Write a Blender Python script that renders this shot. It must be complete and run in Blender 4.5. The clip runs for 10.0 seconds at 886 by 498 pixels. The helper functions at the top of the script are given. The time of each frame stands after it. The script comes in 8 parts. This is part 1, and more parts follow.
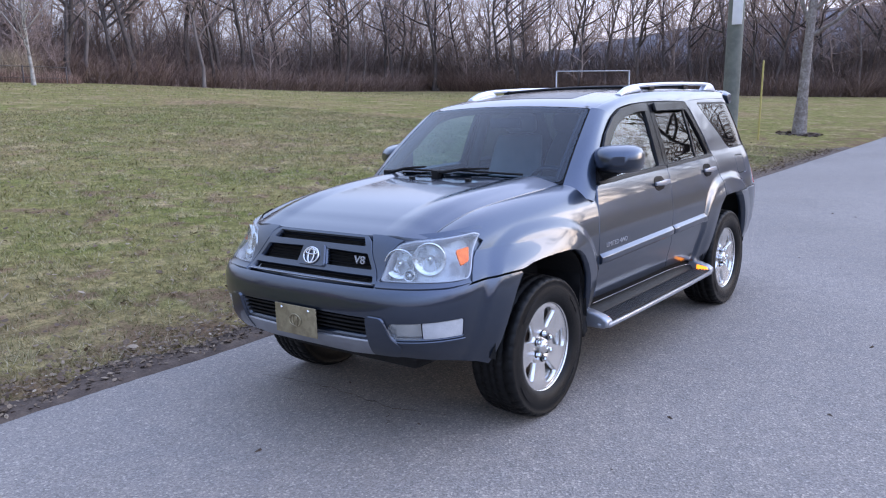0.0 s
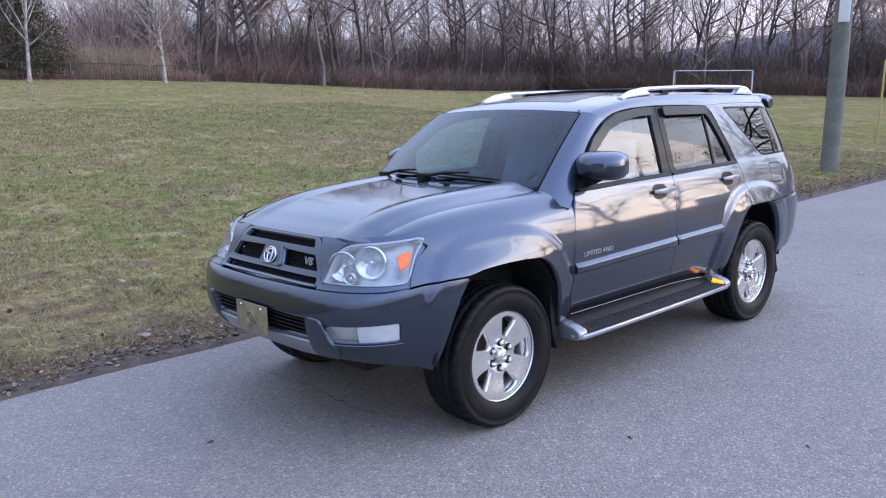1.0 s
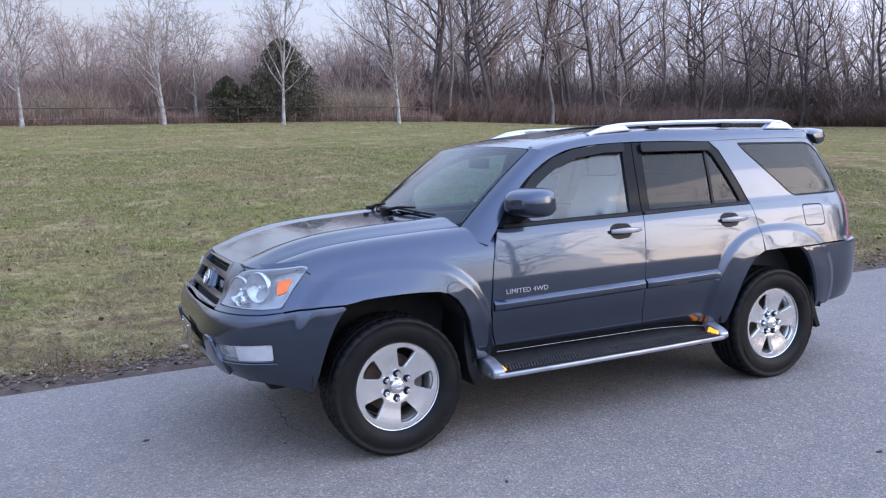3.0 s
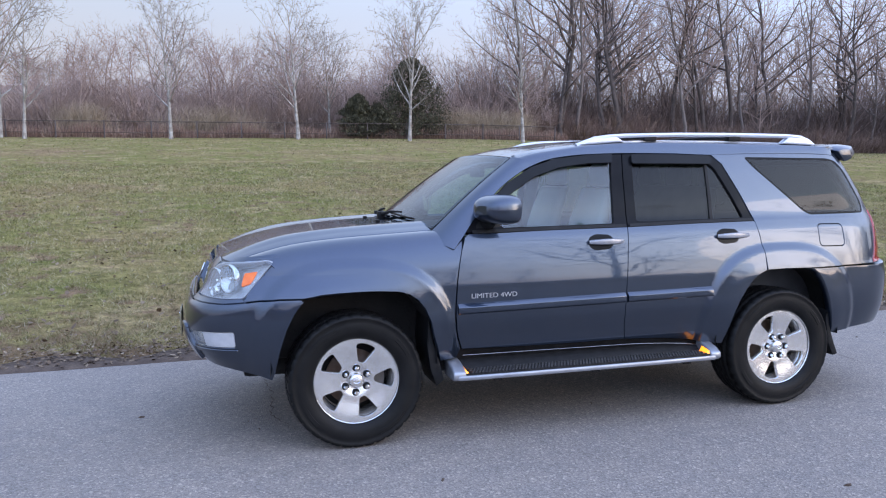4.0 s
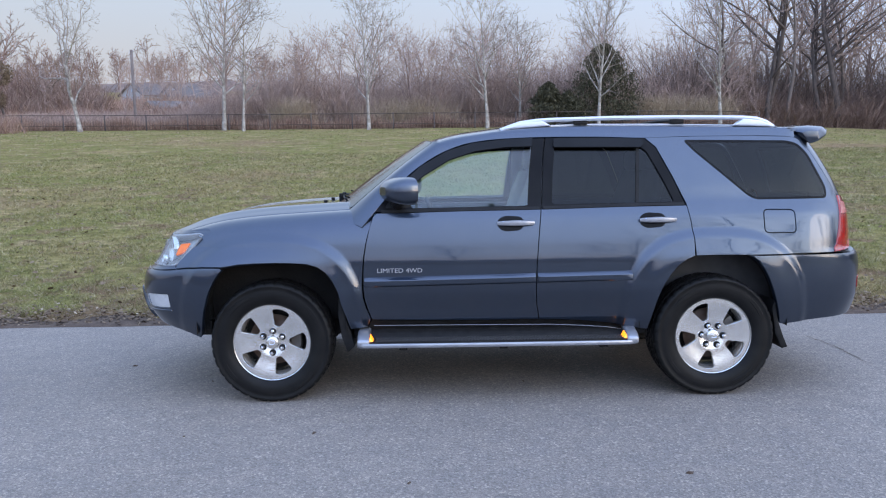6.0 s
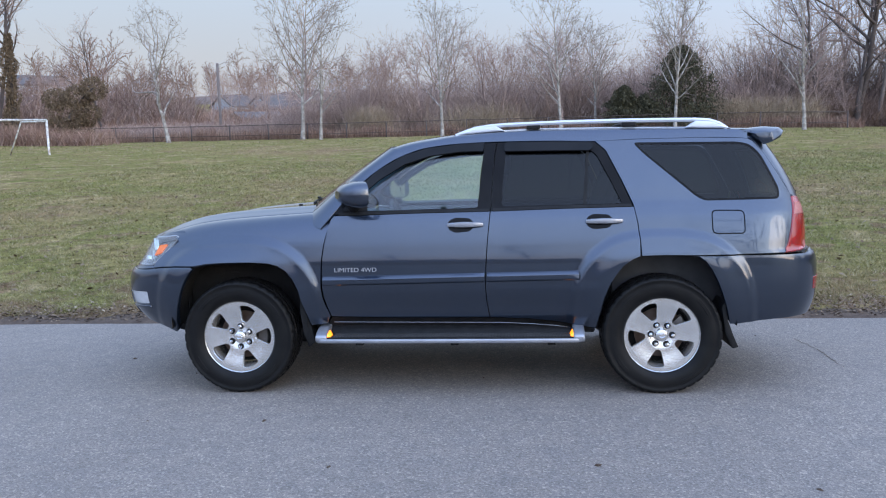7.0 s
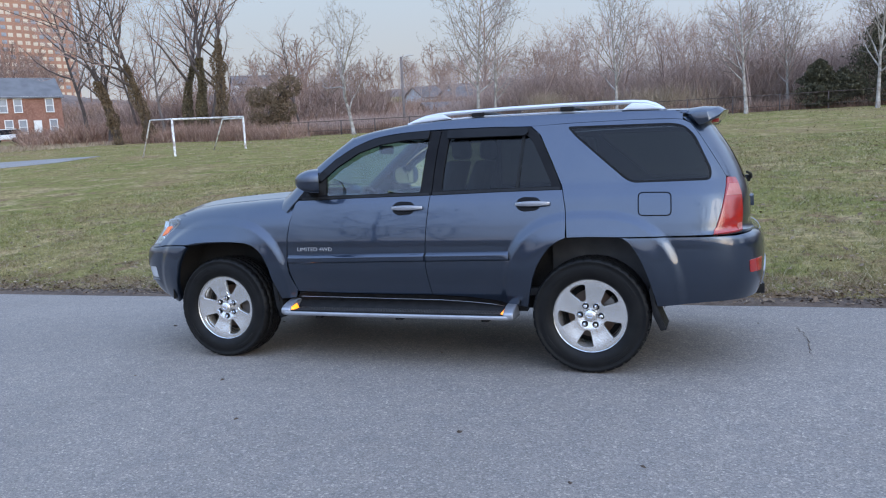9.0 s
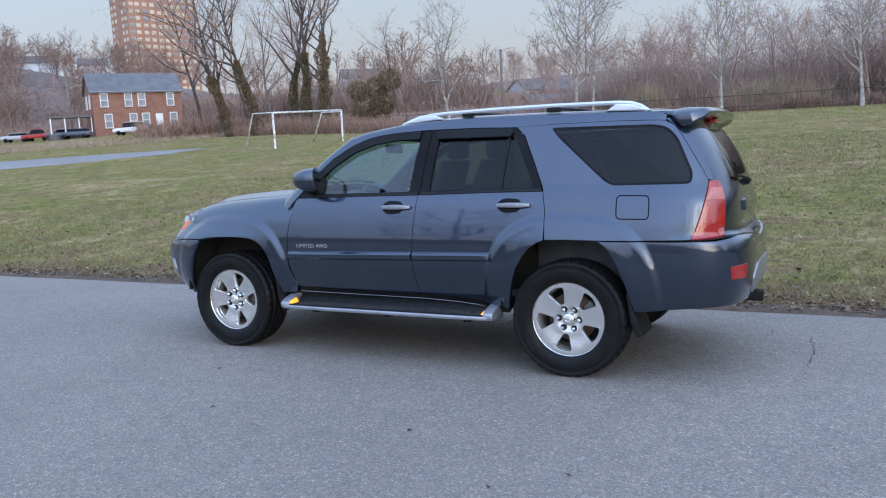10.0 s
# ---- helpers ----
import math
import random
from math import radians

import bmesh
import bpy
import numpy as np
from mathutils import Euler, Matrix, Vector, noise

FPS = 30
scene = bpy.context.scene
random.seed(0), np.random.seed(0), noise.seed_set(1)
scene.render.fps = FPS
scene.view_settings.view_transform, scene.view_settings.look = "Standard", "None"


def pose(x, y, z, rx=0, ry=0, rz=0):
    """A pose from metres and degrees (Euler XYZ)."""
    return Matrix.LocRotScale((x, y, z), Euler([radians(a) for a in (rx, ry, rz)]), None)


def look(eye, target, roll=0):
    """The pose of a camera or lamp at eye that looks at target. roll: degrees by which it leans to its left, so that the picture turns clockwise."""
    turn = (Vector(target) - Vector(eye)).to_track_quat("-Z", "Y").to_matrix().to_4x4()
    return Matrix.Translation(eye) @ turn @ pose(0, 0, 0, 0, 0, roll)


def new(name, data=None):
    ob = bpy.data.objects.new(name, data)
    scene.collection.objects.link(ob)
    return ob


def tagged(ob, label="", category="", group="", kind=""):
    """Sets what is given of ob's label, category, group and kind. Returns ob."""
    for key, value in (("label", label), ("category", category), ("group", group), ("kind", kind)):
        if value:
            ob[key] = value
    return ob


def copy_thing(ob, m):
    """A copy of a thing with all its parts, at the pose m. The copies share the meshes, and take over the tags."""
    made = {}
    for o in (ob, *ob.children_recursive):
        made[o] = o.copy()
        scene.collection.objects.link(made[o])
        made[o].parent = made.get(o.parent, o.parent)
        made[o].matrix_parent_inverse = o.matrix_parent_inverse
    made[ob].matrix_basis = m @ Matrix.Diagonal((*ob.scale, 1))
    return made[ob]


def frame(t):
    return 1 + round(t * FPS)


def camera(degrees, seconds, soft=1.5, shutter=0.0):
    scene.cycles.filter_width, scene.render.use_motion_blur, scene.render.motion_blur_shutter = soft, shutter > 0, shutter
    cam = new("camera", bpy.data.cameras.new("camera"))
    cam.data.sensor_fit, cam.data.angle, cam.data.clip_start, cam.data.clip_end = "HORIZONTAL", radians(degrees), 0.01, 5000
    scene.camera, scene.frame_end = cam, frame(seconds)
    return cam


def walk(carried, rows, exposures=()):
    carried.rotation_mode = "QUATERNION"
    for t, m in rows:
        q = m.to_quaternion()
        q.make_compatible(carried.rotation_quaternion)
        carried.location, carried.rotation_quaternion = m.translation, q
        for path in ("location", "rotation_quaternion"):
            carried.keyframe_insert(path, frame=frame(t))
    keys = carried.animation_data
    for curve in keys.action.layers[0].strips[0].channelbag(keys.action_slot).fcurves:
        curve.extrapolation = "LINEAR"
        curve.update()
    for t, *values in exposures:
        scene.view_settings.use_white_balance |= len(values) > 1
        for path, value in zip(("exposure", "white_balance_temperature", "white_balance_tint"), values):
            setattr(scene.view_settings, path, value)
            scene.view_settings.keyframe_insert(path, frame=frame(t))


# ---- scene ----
cam = camera(57.9, 10.0, soft=1.15)
PATH = [
    (0, (-3.589, -3.012, 1.783), (-2.05, -1.803, 1.373), -0.4),
    (0.5, (-3.308, -3.327, 1.785), (-1.86, -2.011, 1.371), 0.0),
    (1, (-2.99, -3.611, 1.801), (-1.649, -2.185, 1.39), -0.2),
    (1.5, (-2.643, -3.958, 1.78), (-1.448, -2.4, 1.398), -1.3),
    (2, (-2.318, -4.226, 1.785), (-1.238, -2.582, 1.424), -1.8),
    (2.5, (-1.963, -4.485, 1.77), (-0.983, -2.775, 1.425), -1.6),
    (3, (-1.57, -4.743, 1.78), (-0.714, -2.963, 1.467), -1.0),
    (4.3, (-0.501, -5.312, 1.687), (-0.025, -3.388, 1.42), 0.3),
    (4.5, (-0.338, -5.377, 1.703), (0.097, -3.445, 1.425), 0.4),
    (5, (0.097, -5.543, 1.697), (0.41, -3.589, 1.41), 0.1),
    (5.5, (0.53, -5.708, 1.657), (0.699, -3.736, 1.37), -0.4),
    (5.7, (0.73, -5.75, 1.673), (0.837, -3.775, 1.38), -0.6),
    (6.8, (1.672, -5.983, 1.659), (1.541, -4.005, 1.392), -1.0),
    (7, (1.862, -6.02, 1.654), (1.681, -4.047, 1.385), -1.5),
    (7.5, (2.313, -6.067, 1.652), (2.019, -4.106, 1.394), -2.0),
    (8, (2.751, -6.065, 1.622), (2.348, -4.123, 1.365), -2.3),
    (8.5, (3.179, -6.049, 1.63), (2.647, -4.139, 1.369), -2.8),
    (9, (3.609, -6.027, 1.598), (2.95, -4.16, 1.316), -3.1),
    (9.5, (4.011, -5.918, 1.606), (3.23, -4.101, 1.31), -3.3),
    (10, (4.391, -5.754, 1.612), (3.491, -3.991, 1.325), -3.0),
]
walk(cam, [(t, look(eye, target, roll)) for t, eye, target, roll in PATH], [(0, 0.18, 8100, 18), (3, 0.17, 8050, 17), (6, 0.10, 8100, 12), (10, 0.0, 8000, 8)])


# ---- light: dusk sky, the sun just down behind the woods ----
SUN_AZIMUTH = -40.0       # degrees from +x towards +y
world = bpy.data.worlds.new("dusk_sky")
scene.world = world
world.use_nodes = True
wn = world.node_tree
sky = wn.nodes.new("ShaderNodeTexSky")
sky.sky_type = "NISHITA"
sky.sun_disc = False
sky.sun_elevation = radians(7.0)
sky.sun_rotation = radians(90 - SUN_AZIMUTH)
sky.air_density, sky.dust_density, sky.ozone_density = 1.0, 2.0, 2.0
# thin even cloud, brighter towards the zenith, over the clear dusk sky
up = wn.nodes.new("ShaderNodeSeparateXYZ")
wn.links.new(wn.nodes.new("ShaderNodeTexCoord").outputs["Generated"], up.inputs[0])
cloud = wn.nodes.new("ShaderNodeValToRGB")
for el, (p, c) in zip((cloud.color_ramp.elements[0], cloud.color_ramp.elements.new(0.16), cloud.color_ramp.elements.new(0.34), cloud.color_ramp.elements[-1]),
                      ((0.0, (0.52, 0.54, 0.68)), (0.16, (0.51, 0.67, 0.98)), (0.34, (0.70, 1.00, 1.60)), (1.0, (0.62, 1.00, 1.86)))):
    el.position, el.color = p, (*c, 1)
wn.links.new(up.outputs[2], cloud.inputs[0])
# the cloud is lighter towards the side of the sky where the sun went down
side = wn.nodes.new("ShaderNodeMapRange")
side.inputs[1].default_value, side.inputs[2].default_value = 1.0, -1.0
tone = wn.nodes.new("ShaderNodeMix")
tone.data_type = "RGBA"
tone.inputs[6].default_value, tone.inputs[7].default_value = (0.84, 0.84, 0.84, 1), (1.62, 1.90, 2.26, 1)
wn.links.new(side.outputs[0], tone.inputs[0])
west = wn.nodes.new("ShaderNodeVectorMath")
west.operation = "DOT_PRODUCT"
west.inputs[1].default_value = (-0.5, 0.866, 0.0)
wn.links.new(up.inputs[0].links[0].from_socket, west.inputs[0])
wn.links.new(west.outputs["Value"], side.inputs[0])
lit = wn.nodes.new("ShaderNodeMix")
lit.data_type, lit.blend_type = "RGBA", "MULTIPLY"
lit.inputs[0].default_value = 1.0
wn.links.new(cloud.outputs[0], lit.inputs[6])
wn.links.new(tone.outputs[2], lit.inputs[7])
veil = wn.nodes.new("ShaderNodeMix")
veil.data_type, veil.blend_type = "RGBA", "ADD"
veil.inputs[0].default_value = 1.0
scaled = wn.nodes.new("ShaderNodeMix")
scaled.data_type, scaled.blend_type = "RGBA", "MULTIPLY"
scaled.inputs[0].default_value = 1.0
scaled.inputs[7].default_value = (0.032, 0.028, 0.024, 1)
wn.links.new(sky.outputs[0], scaled.inputs[6])
wn.links.new(scaled.outputs[2], veil.inputs[6])
wn.links.new(lit.outputs[2], veil.inputs[7])
# the afterglow round the place where the sun went down, warm at the horizon
glow_way = wn.nodes.new("ShaderNodeVectorMath")
glow_way.operation = "DOT_PRODUCT"
glow_way.inputs[1].default_value = Vector((math.cos(radians(SUN_AZIMUTH)), math.sin(radians(SUN_AZIMUTH)), 0.42)).normalized()
flat = wn.nodes.new("ShaderNodeVectorMath")
flat.operation = "MULTIPLY"
flat.inputs[1].default_value = (1.0, 1.0, 1.8)
wn.links.new(up.inputs[0].links[0].from_socket, flat.inputs[0])
unit = wn.nodes.new("ShaderNodeVectorMath")
unit.operation = "NORMALIZE"
wn.links.new(flat.outputs[0], unit.inputs[0])
wn.links.new(unit.outputs[0], glow_way.inputs[0])
glow = wn.nodes.new("ShaderNodeValToRGB")
for el, (p, c) in zip((glow.color_ramp.elements[0], glow.color_ramp.elements.new(0.50), glow.color_ramp.elements.new(0.84), glow.color_ramp.elements[-1]),
                      ((0.10, (0, 0, 0)), (0.50, (0.17, 0.09, 0.03)), (0.84, (0.42, 0.41, 0.36)), (1.0, (2.1, 2.5, 2.7)))):
    el.position, el.color = p, (*c, 1)
wn.links.new(glow_way.outputs["Value"], glow.inputs[0])
after = wn.nodes.new("ShaderNodeMix")
after.data_type, after.blend_type = "RGBA", "ADD"
after.inputs[0].default_value = 1.0
wn.links.new(veil.outputs[2], after.inputs[6])
wn.links.new(glow.outputs[0], after.inputs[7])
wn.links.new(after.outputs[2], wn.nodes["Background"].inputs[0])
wn.nodes["Background"].inputs[1].default_value = 1.0
sun_data = bpy.data.lights.new("sun", "SUN")
sun_data.energy, sun_data.angle, sun_data.color = 0.5, radians(30), (1.0, 0.86, 0.74)
sun_ob = new("sun", sun_data)
sun_ob.matrix_world = look((60 * math.cos(radians(SUN_AZIMUTH)), 60 * math.sin(radians(SUN_AZIMUTH)), 12), (0, 0, 0))


# ---- materials ----
def material(name, base, second=None, scale=3.0, rough=0.6, metal=0.0, bump=0.0, bump_scale=60.0, fine=None, fine_scale=90.0,
             fine_amount=0.35, coat=0.0, contrast=(0.35, 0.65), rough_var=0.0, coords="Object", detail=4.0):
    m = bpy.data.materials.new(name)
    m.use_nodes = True
    nt = m.node_tree
    b = nt.nodes["Principled BSDF"]
    b.inputs["Roughness"].default_value = rough
    b.inputs["Metallic"].default_value = metal
    b.inputs["Coat Weight"].default_value = coat
    b.inputs["Coat Roughness"].default_value = 0.03
    b.inputs["Base Color"].default_value = (*base, 1)
    tc = nt.nodes.new("ShaderNodeTexCoord")
    if second is not None:
        n1 = nt.nodes.new("ShaderNodeTexNoise")
        n1.inputs["Scale"].default_value, n1.inputs["Detail"].default_value = scale, detail
        nt.links.new(tc.outputs[coords], n1.inputs["Vector"])
        ramp = nt.nodes.new("ShaderNodeValToRGB")
        ramp.color_ramp.elements[0].position, ramp.color_ramp.elements[1].position = contrast
        ramp.color_ramp.elements[0].color, ramp.color_ramp.elements[1].color = (*base, 1), (*second, 1)
        nt.links.new(n1.outputs["Fac"], ramp.inputs[0])
        out = ramp.outputs[0]
        if fine is not None:
            n2 = nt.nodes.new("ShaderNodeTexNoise")
            n2.inputs["Scale"].default_value, n2.inputs["Detail"].default_value = fine_scale, 3.0
            nt.links.new(tc.outputs[coords], n2.inputs["Vector"])
            r2 = nt.nodes.new("ShaderNodeValToRGB")
            r2.color_ramp.elements[0].position, r2.color_ramp.elements[1].position = 0.45, 0.62
            mix = nt.nodes.new("ShaderNodeMix")
            mix.data_type = "RGBA"
            mx = nt.nodes.new("ShaderNodeMath")
            mx.operation = "MULTIPLY"
            mx.inputs[1].default_value = fine_amount
            nt.links.new(n2.outputs["Fac"], r2.inputs[0])
            nt.links.new(r2.outputs[0], mx.inputs[0])
            nt.links.new(mx.outputs[0], mix.inputs[0])
            nt.links.new(out, mix.inputs[6])
            mix.inputs[7].default_value = (*fine, 1)
            out = mix.outputs[2]
        nt.links.new(out, b.inputs["Base Color"])
        if rough_var:
            mr = nt.nodes.new("ShaderNodeMapRange")
            mr.inputs[3].default_value, mr.inputs[4].default_value = rough - rough_var, rough + rough_var
            nt.links.new(n1.outputs["Fac"], mr.inputs[0])
            nt.links.new(mr.outputs[0], b.inputs["Roughness"])
    if bump:
        n3 = nt.nodes.new("ShaderNodeTexNoise")
        n3.inputs["Scale"].default_value, n3.inputs["Detail"].default_value = bump_scale, 4.0
        nt.links.new(tc.outputs[coords], n3.inputs["Vector"])
        bp = nt.nodes.new("ShaderNodeBump")
        bp.inputs["Strength"].default_value, bp.inputs["Distance"].default_value = bump, 0.01
        nt.links.new(n3.outputs["Fac"], bp.inputs["Height"])
        nt.links.new(bp.outputs[0], b.inputs["Normal"])
    return m


def ramp_node(nt, fac, stops):
    r = nt.nodes.new("ShaderNodeValToRGB")
    e = r.color_ramp.elements
    while len(e) < len(stops):
        e.new(0.5)
    for el, (p, c) in zip(e, stops):
        el.position, el.color = p, (*c, 1)
    nt.links.new(fac, r.inputs[0])
    return r.outputs[0]


def noise_node(nt, vec, scale, detail=4.0, rough=0.5):
    n = nt.nodes.new("ShaderNodeTexNoise")
    n.inputs["Scale"].default_value, n.inputs["Detail"].default_value, n.inputs["Roughness"].default_value = scale, detail, rough
    nt.links.new(vec, n.inputs["Vector"])
    return n.outputs["Fac"]


def mix_node(nt, fac, a, b, blend="MIX"):
    m = nt.nodes.new("ShaderNodeMix")
    m.data_type, m.blend_type = "RGBA", blend
    for sock, val in ((m.inputs[0], fac), (m.inputs[6], a), (m.inputs[7], b)):
        if isinstance(val, (int, float)):
            sock.default_value = val
        elif isinstance(val, tuple):
            sock.default_value = (*val, 1)
        else:
            nt.links.new(val, sock)
    return m.outputs[2]


def asphalt_material():
    m = bpy.data.materials.new("worn_asphalt")
    m.use_nodes = True
    nt = m.node_tree
    b = nt.nodes["Principled BSDF"]
    pos = nt.nodes.new("ShaderNodeTexCoord").outputs["Object"]
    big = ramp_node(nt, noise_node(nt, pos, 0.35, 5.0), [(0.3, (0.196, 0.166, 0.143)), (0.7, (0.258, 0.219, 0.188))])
    mid = noise_node(nt, pos, 6.0, 5.0, 0.65)
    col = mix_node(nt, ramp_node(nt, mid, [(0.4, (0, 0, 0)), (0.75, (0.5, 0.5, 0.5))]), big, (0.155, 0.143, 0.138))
    height = None
    for scale, amount, stops in ((95.0, 0.55, [(0.0, (0.42, 0.42, 0.43)), (0.35, (0.85, 0.85, 0.85)), (0.80, (1.05, 1.05, 1.04)), (0.93, (1.5, 1.47, 1.43)), (1.0, (2.2, 2.15, 2.05))]),
                                 (210.0, 0.5, [(0.0, (0.55, 0.55, 0.55)), (0.5, (0.95, 0.95, 0.95)), (1.0, (1.55, 1.52, 1.48))])):
        vor = nt.nodes.new("ShaderNodeTexVoronoi")
        vor.inputs["Scale"].default_value = scale
        nt.links.new(pos, vor.inputs["Vector"])
        stones = nt.nodes.new("ShaderNodeSeparateColor")
        nt.links.new(vor.outputs["Color"], stones.inputs[0])
        col = mix_node(nt, amount, col, ramp_node(nt, stones.outputs[0], stops), "MULTIPLY")
        height = height or vor.outputs["Distance"]
    pits = noise_node(nt, pos, 34.0, 4.0, 0.7)
    col = mix_node(nt, ramp_node(nt, pits, [(0.62, (0, 0, 0)), (0.72, (0.4, 0.4, 0.4))]), col, (0.075, 0.070, 0.070))
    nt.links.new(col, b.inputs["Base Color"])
    b.inputs["Roughness"].default_value = 0.78
    bp = nt.nodes.new("ShaderNodeBump")
    bp.inputs["Strength"].default_value, bp.inputs["Distance"].default_value = 0.8, 0.005
    nt.links.new(height, bp.inputs["Height"])
    nt.links.new(bp.outputs[0], b.inputs["Normal"])
    return m


def turf_colour(nt, pos):
    """Winter turf: green drifts, straw and bare brown patches."""
    wide = noise_node(nt, pos, 0.13, 5.0, 0.62)
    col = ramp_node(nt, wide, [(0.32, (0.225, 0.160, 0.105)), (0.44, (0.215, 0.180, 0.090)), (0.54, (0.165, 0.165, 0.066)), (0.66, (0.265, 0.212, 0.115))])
    green = noise_node(nt, pos, 0.55, 5.0, 0.6)
    col = mix_node(nt, ramp_node(nt, green, [(0.52, (0, 0, 0)), (0.68, (0.75, 0.75, 0.75))]), col, (0.112, 0.140, 0.042))
    straw = noise_node(nt, pos, 1.05, 6.0, 0.65)
    col = mix_node(nt, ramp_node(nt, straw, [(0.52, (0, 0, 0)), (0.66, (0.9, 0.9, 0.9))]), col, (0.330, 0.262, 0.165))
    bare = noise_node(nt, pos, 1.9, 5.0, 0.6)
    col = mix_node(nt, ramp_node(nt, bare, [(0.55, (0, 0, 0)), (0.63, (0.9, 0.9, 0.9))]), col, (0.180, 0.118, 0.088))
    clump = noise_node(nt, pos, 5.5, 5.0, 0.7)
    col = mix_node(nt, 0.95, col, ramp_node(nt, clump, [(0.32, (0.48, 0.50, 0.46)), (0.50, (1.0, 1.0, 1.0)), (0.68, (1.45, 1.42, 1.38))]), "MULTIPLY")
    # trampled bare ground beside the road
    across = nt.nodes.new("ShaderNodeSeparateXYZ")
    nt.links.new(pos, across.inputs[0])
    worn = nt.nodes.new("ShaderNodeMapRange")
    worn.inputs[1].default_value, worn.inputs[2].default_value, worn.inputs[3].default_value, worn.inputs[4].default_value = 1.7, 4.2, 0.62, 0.40
    nt.links.new(across.outputs[1], worn.inputs[0])
    bald = nt.nodes.new("ShaderNodeMath")
    bald.operation = "SUBTRACT"
    nt.links.new(worn.outputs[0], bald.inputs[0])
    nt.links.new(noise_node(nt, pos, 1.4, 5.0, 0.65), bald.inputs[1])
    col = mix_node(nt, ramp_node(nt, bald.outputs[0], [(0.0, (0, 0, 0)), (0.12, (0.85, 0.85, 0.85))]), col, (0.165, 0.108, 0.078))
    tuft = noise_node(nt, pos, 24.0, 5.0, 0.8)
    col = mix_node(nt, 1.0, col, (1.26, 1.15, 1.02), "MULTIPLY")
    return mix_node(nt, ramp_node(nt, tuft, [(0.36, (0.75, 0.75, 0.75)), (0.54, (0, 0, 0))]), col, (0.072, 0.062, 0.030))


def turf_material(blade=False):
    m = bpy.data.materials.new("grass_blades" if blade else "winter_turf")
    m.use_nodes = True
    nt = m.node_tree
    b = nt.nodes["Principled BSDF"]
    geo = nt.nodes.new("ShaderNodeNewGeometry")
    tc = nt.nodes.new("ShaderNodeTexCoord")
    col = turf_colour(nt, tc.outputs["Object"])
    if blade:
        tone = ramp_node(nt, geo.outputs["Random Per Island"], [(0.0, (0.085, 0.115, 0.030)), (0.35, (0.19, 0.21, 0.065)), (0.60, (0.30, 0.26, 0.12)), (0.85, (0.46, 0.38, 0.24)), (1.0, (0.66, 0.57, 0.41))])
        col = mix_node(nt, 0.45, col, tone)
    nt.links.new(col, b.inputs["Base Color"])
    b.inputs["Roughness"].default_value = 0.9 if not blade else 0.65
    b.inputs["Specular IOR Level"].default_value = 0.0 if not blade else 0.15
    if not blade:
        bp = nt.nodes.new("ShaderNodeBump")
        bp.inputs["Strength"].default_value, bp.inputs["Distance"].default_value = 0.9, 0.05
        nt.links.new(noise_node(nt, tc.outputs["Object"], 9.0, 6.0, 0.75), bp.inputs["Height"])
        nt.links.new(bp.outputs[0], b.inputs["Normal"])
    return m


def island_material(name, stops, rough=0.7, scale=30.0):
    """A tone for each loose piece of a mesh, with grain over it."""
    m = bpy.data.materials.new(name)
    m.use_nodes = True
    nt = m.node_tree
    b = nt.nodes["Principled BSDF"]
    geo = nt.nodes.new("ShaderNodeNewGeometry")
    tc = nt.nodes.new("ShaderNodeTexCoord")
    col = ramp_node(nt, geo.outputs["Random Per Island"], stops)
    grain = ramp_node(nt, noise_node(nt, tc.outputs["Object"], scale, 3.0), [(0.3, (0.65, 0.65, 0.65)), (0.7, (1.2, 1.2, 1.2))])
    nt.links.new(mix_node(nt, 1.0, col, grain, "MULTIPLY"), b.inputs["Base Color"])
    b.inputs["Roughness"].default_value = rough
    b.inputs["Specular IOR Level"].default_value = 0.25
    return m


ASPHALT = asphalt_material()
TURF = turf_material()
BLADES = turf_material(True)
SOIL = material("dark_soil", (0.070, 0.044, 0.031), (0.120, 0.080, 0.056), 8, 0.95, bump=0.8, bump_scale=40, fine=(0.02, 0.015, 0.012), fine_scale=70)
LEAF_LITTER = island_material("dead_leaves", [(0.0, (0.095, 0.058, 0.038)), (0.6, (0.165, 0.108, 0.070)), (0.90, (0.24, 0.170, 0.112)), (0.97, (0.30, 0.215, 0.145)), (1.0, (0.46, 0.37, 0.27))], 0.75, 60)
BARK_WHITE = material("sycamore_bark", (0.44, 0.41, 0.37), (0.20, 0.165, 0.135), 3.0, 0.85, bump=0.4, bump_scale=20, fine=(0.12, 0.095, 0.075), fine_scale=9)
BARK_GREY = material("grey_bark", (0.19, 0.155, 0.14), (0.13, 0.10, 0.09), 2.0, 0.9, bump=0.6, bump_scale=30, fine=(0.18, 0.15, 0.13), fine_scale=12)
BARK_DARK = material("dark_bark", (0.060, 0.045, 0.040), (0.110, 0.084, 0.074), 1.5, 0.9, bump=0.5, bump_scale=20, fine=(0.035, 0.027, 0.024), fine_scale=10)
TWIG_GREY = island_material("grey_twigs", [(0, (0.250, 0.172, 0.146)), (1, (0.520, 0.380, 0.322))], 0.85)
TWIG_PALE = island_material("pale_twigs", [(0, (0.150, 0.118, 0.104)), (1, (0.300, 0.245, 0.216))], 0.85)
TWIG_BROWN = island_material("brown_brush", [(0, (0.200, 0.112, 0.086)), (0.6, (0.345, 0.205, 0.155)), (1, (0.52, 0.37, 0.275))], 0.85)
TWIG_RUST = island_material("russet_undergrowth", [(0, (0.140, 0.086, 0.070)), (0.6, (0.240, 0.152, 0.122)), (1, (0.42, 0.30, 0.24))], 0.85)
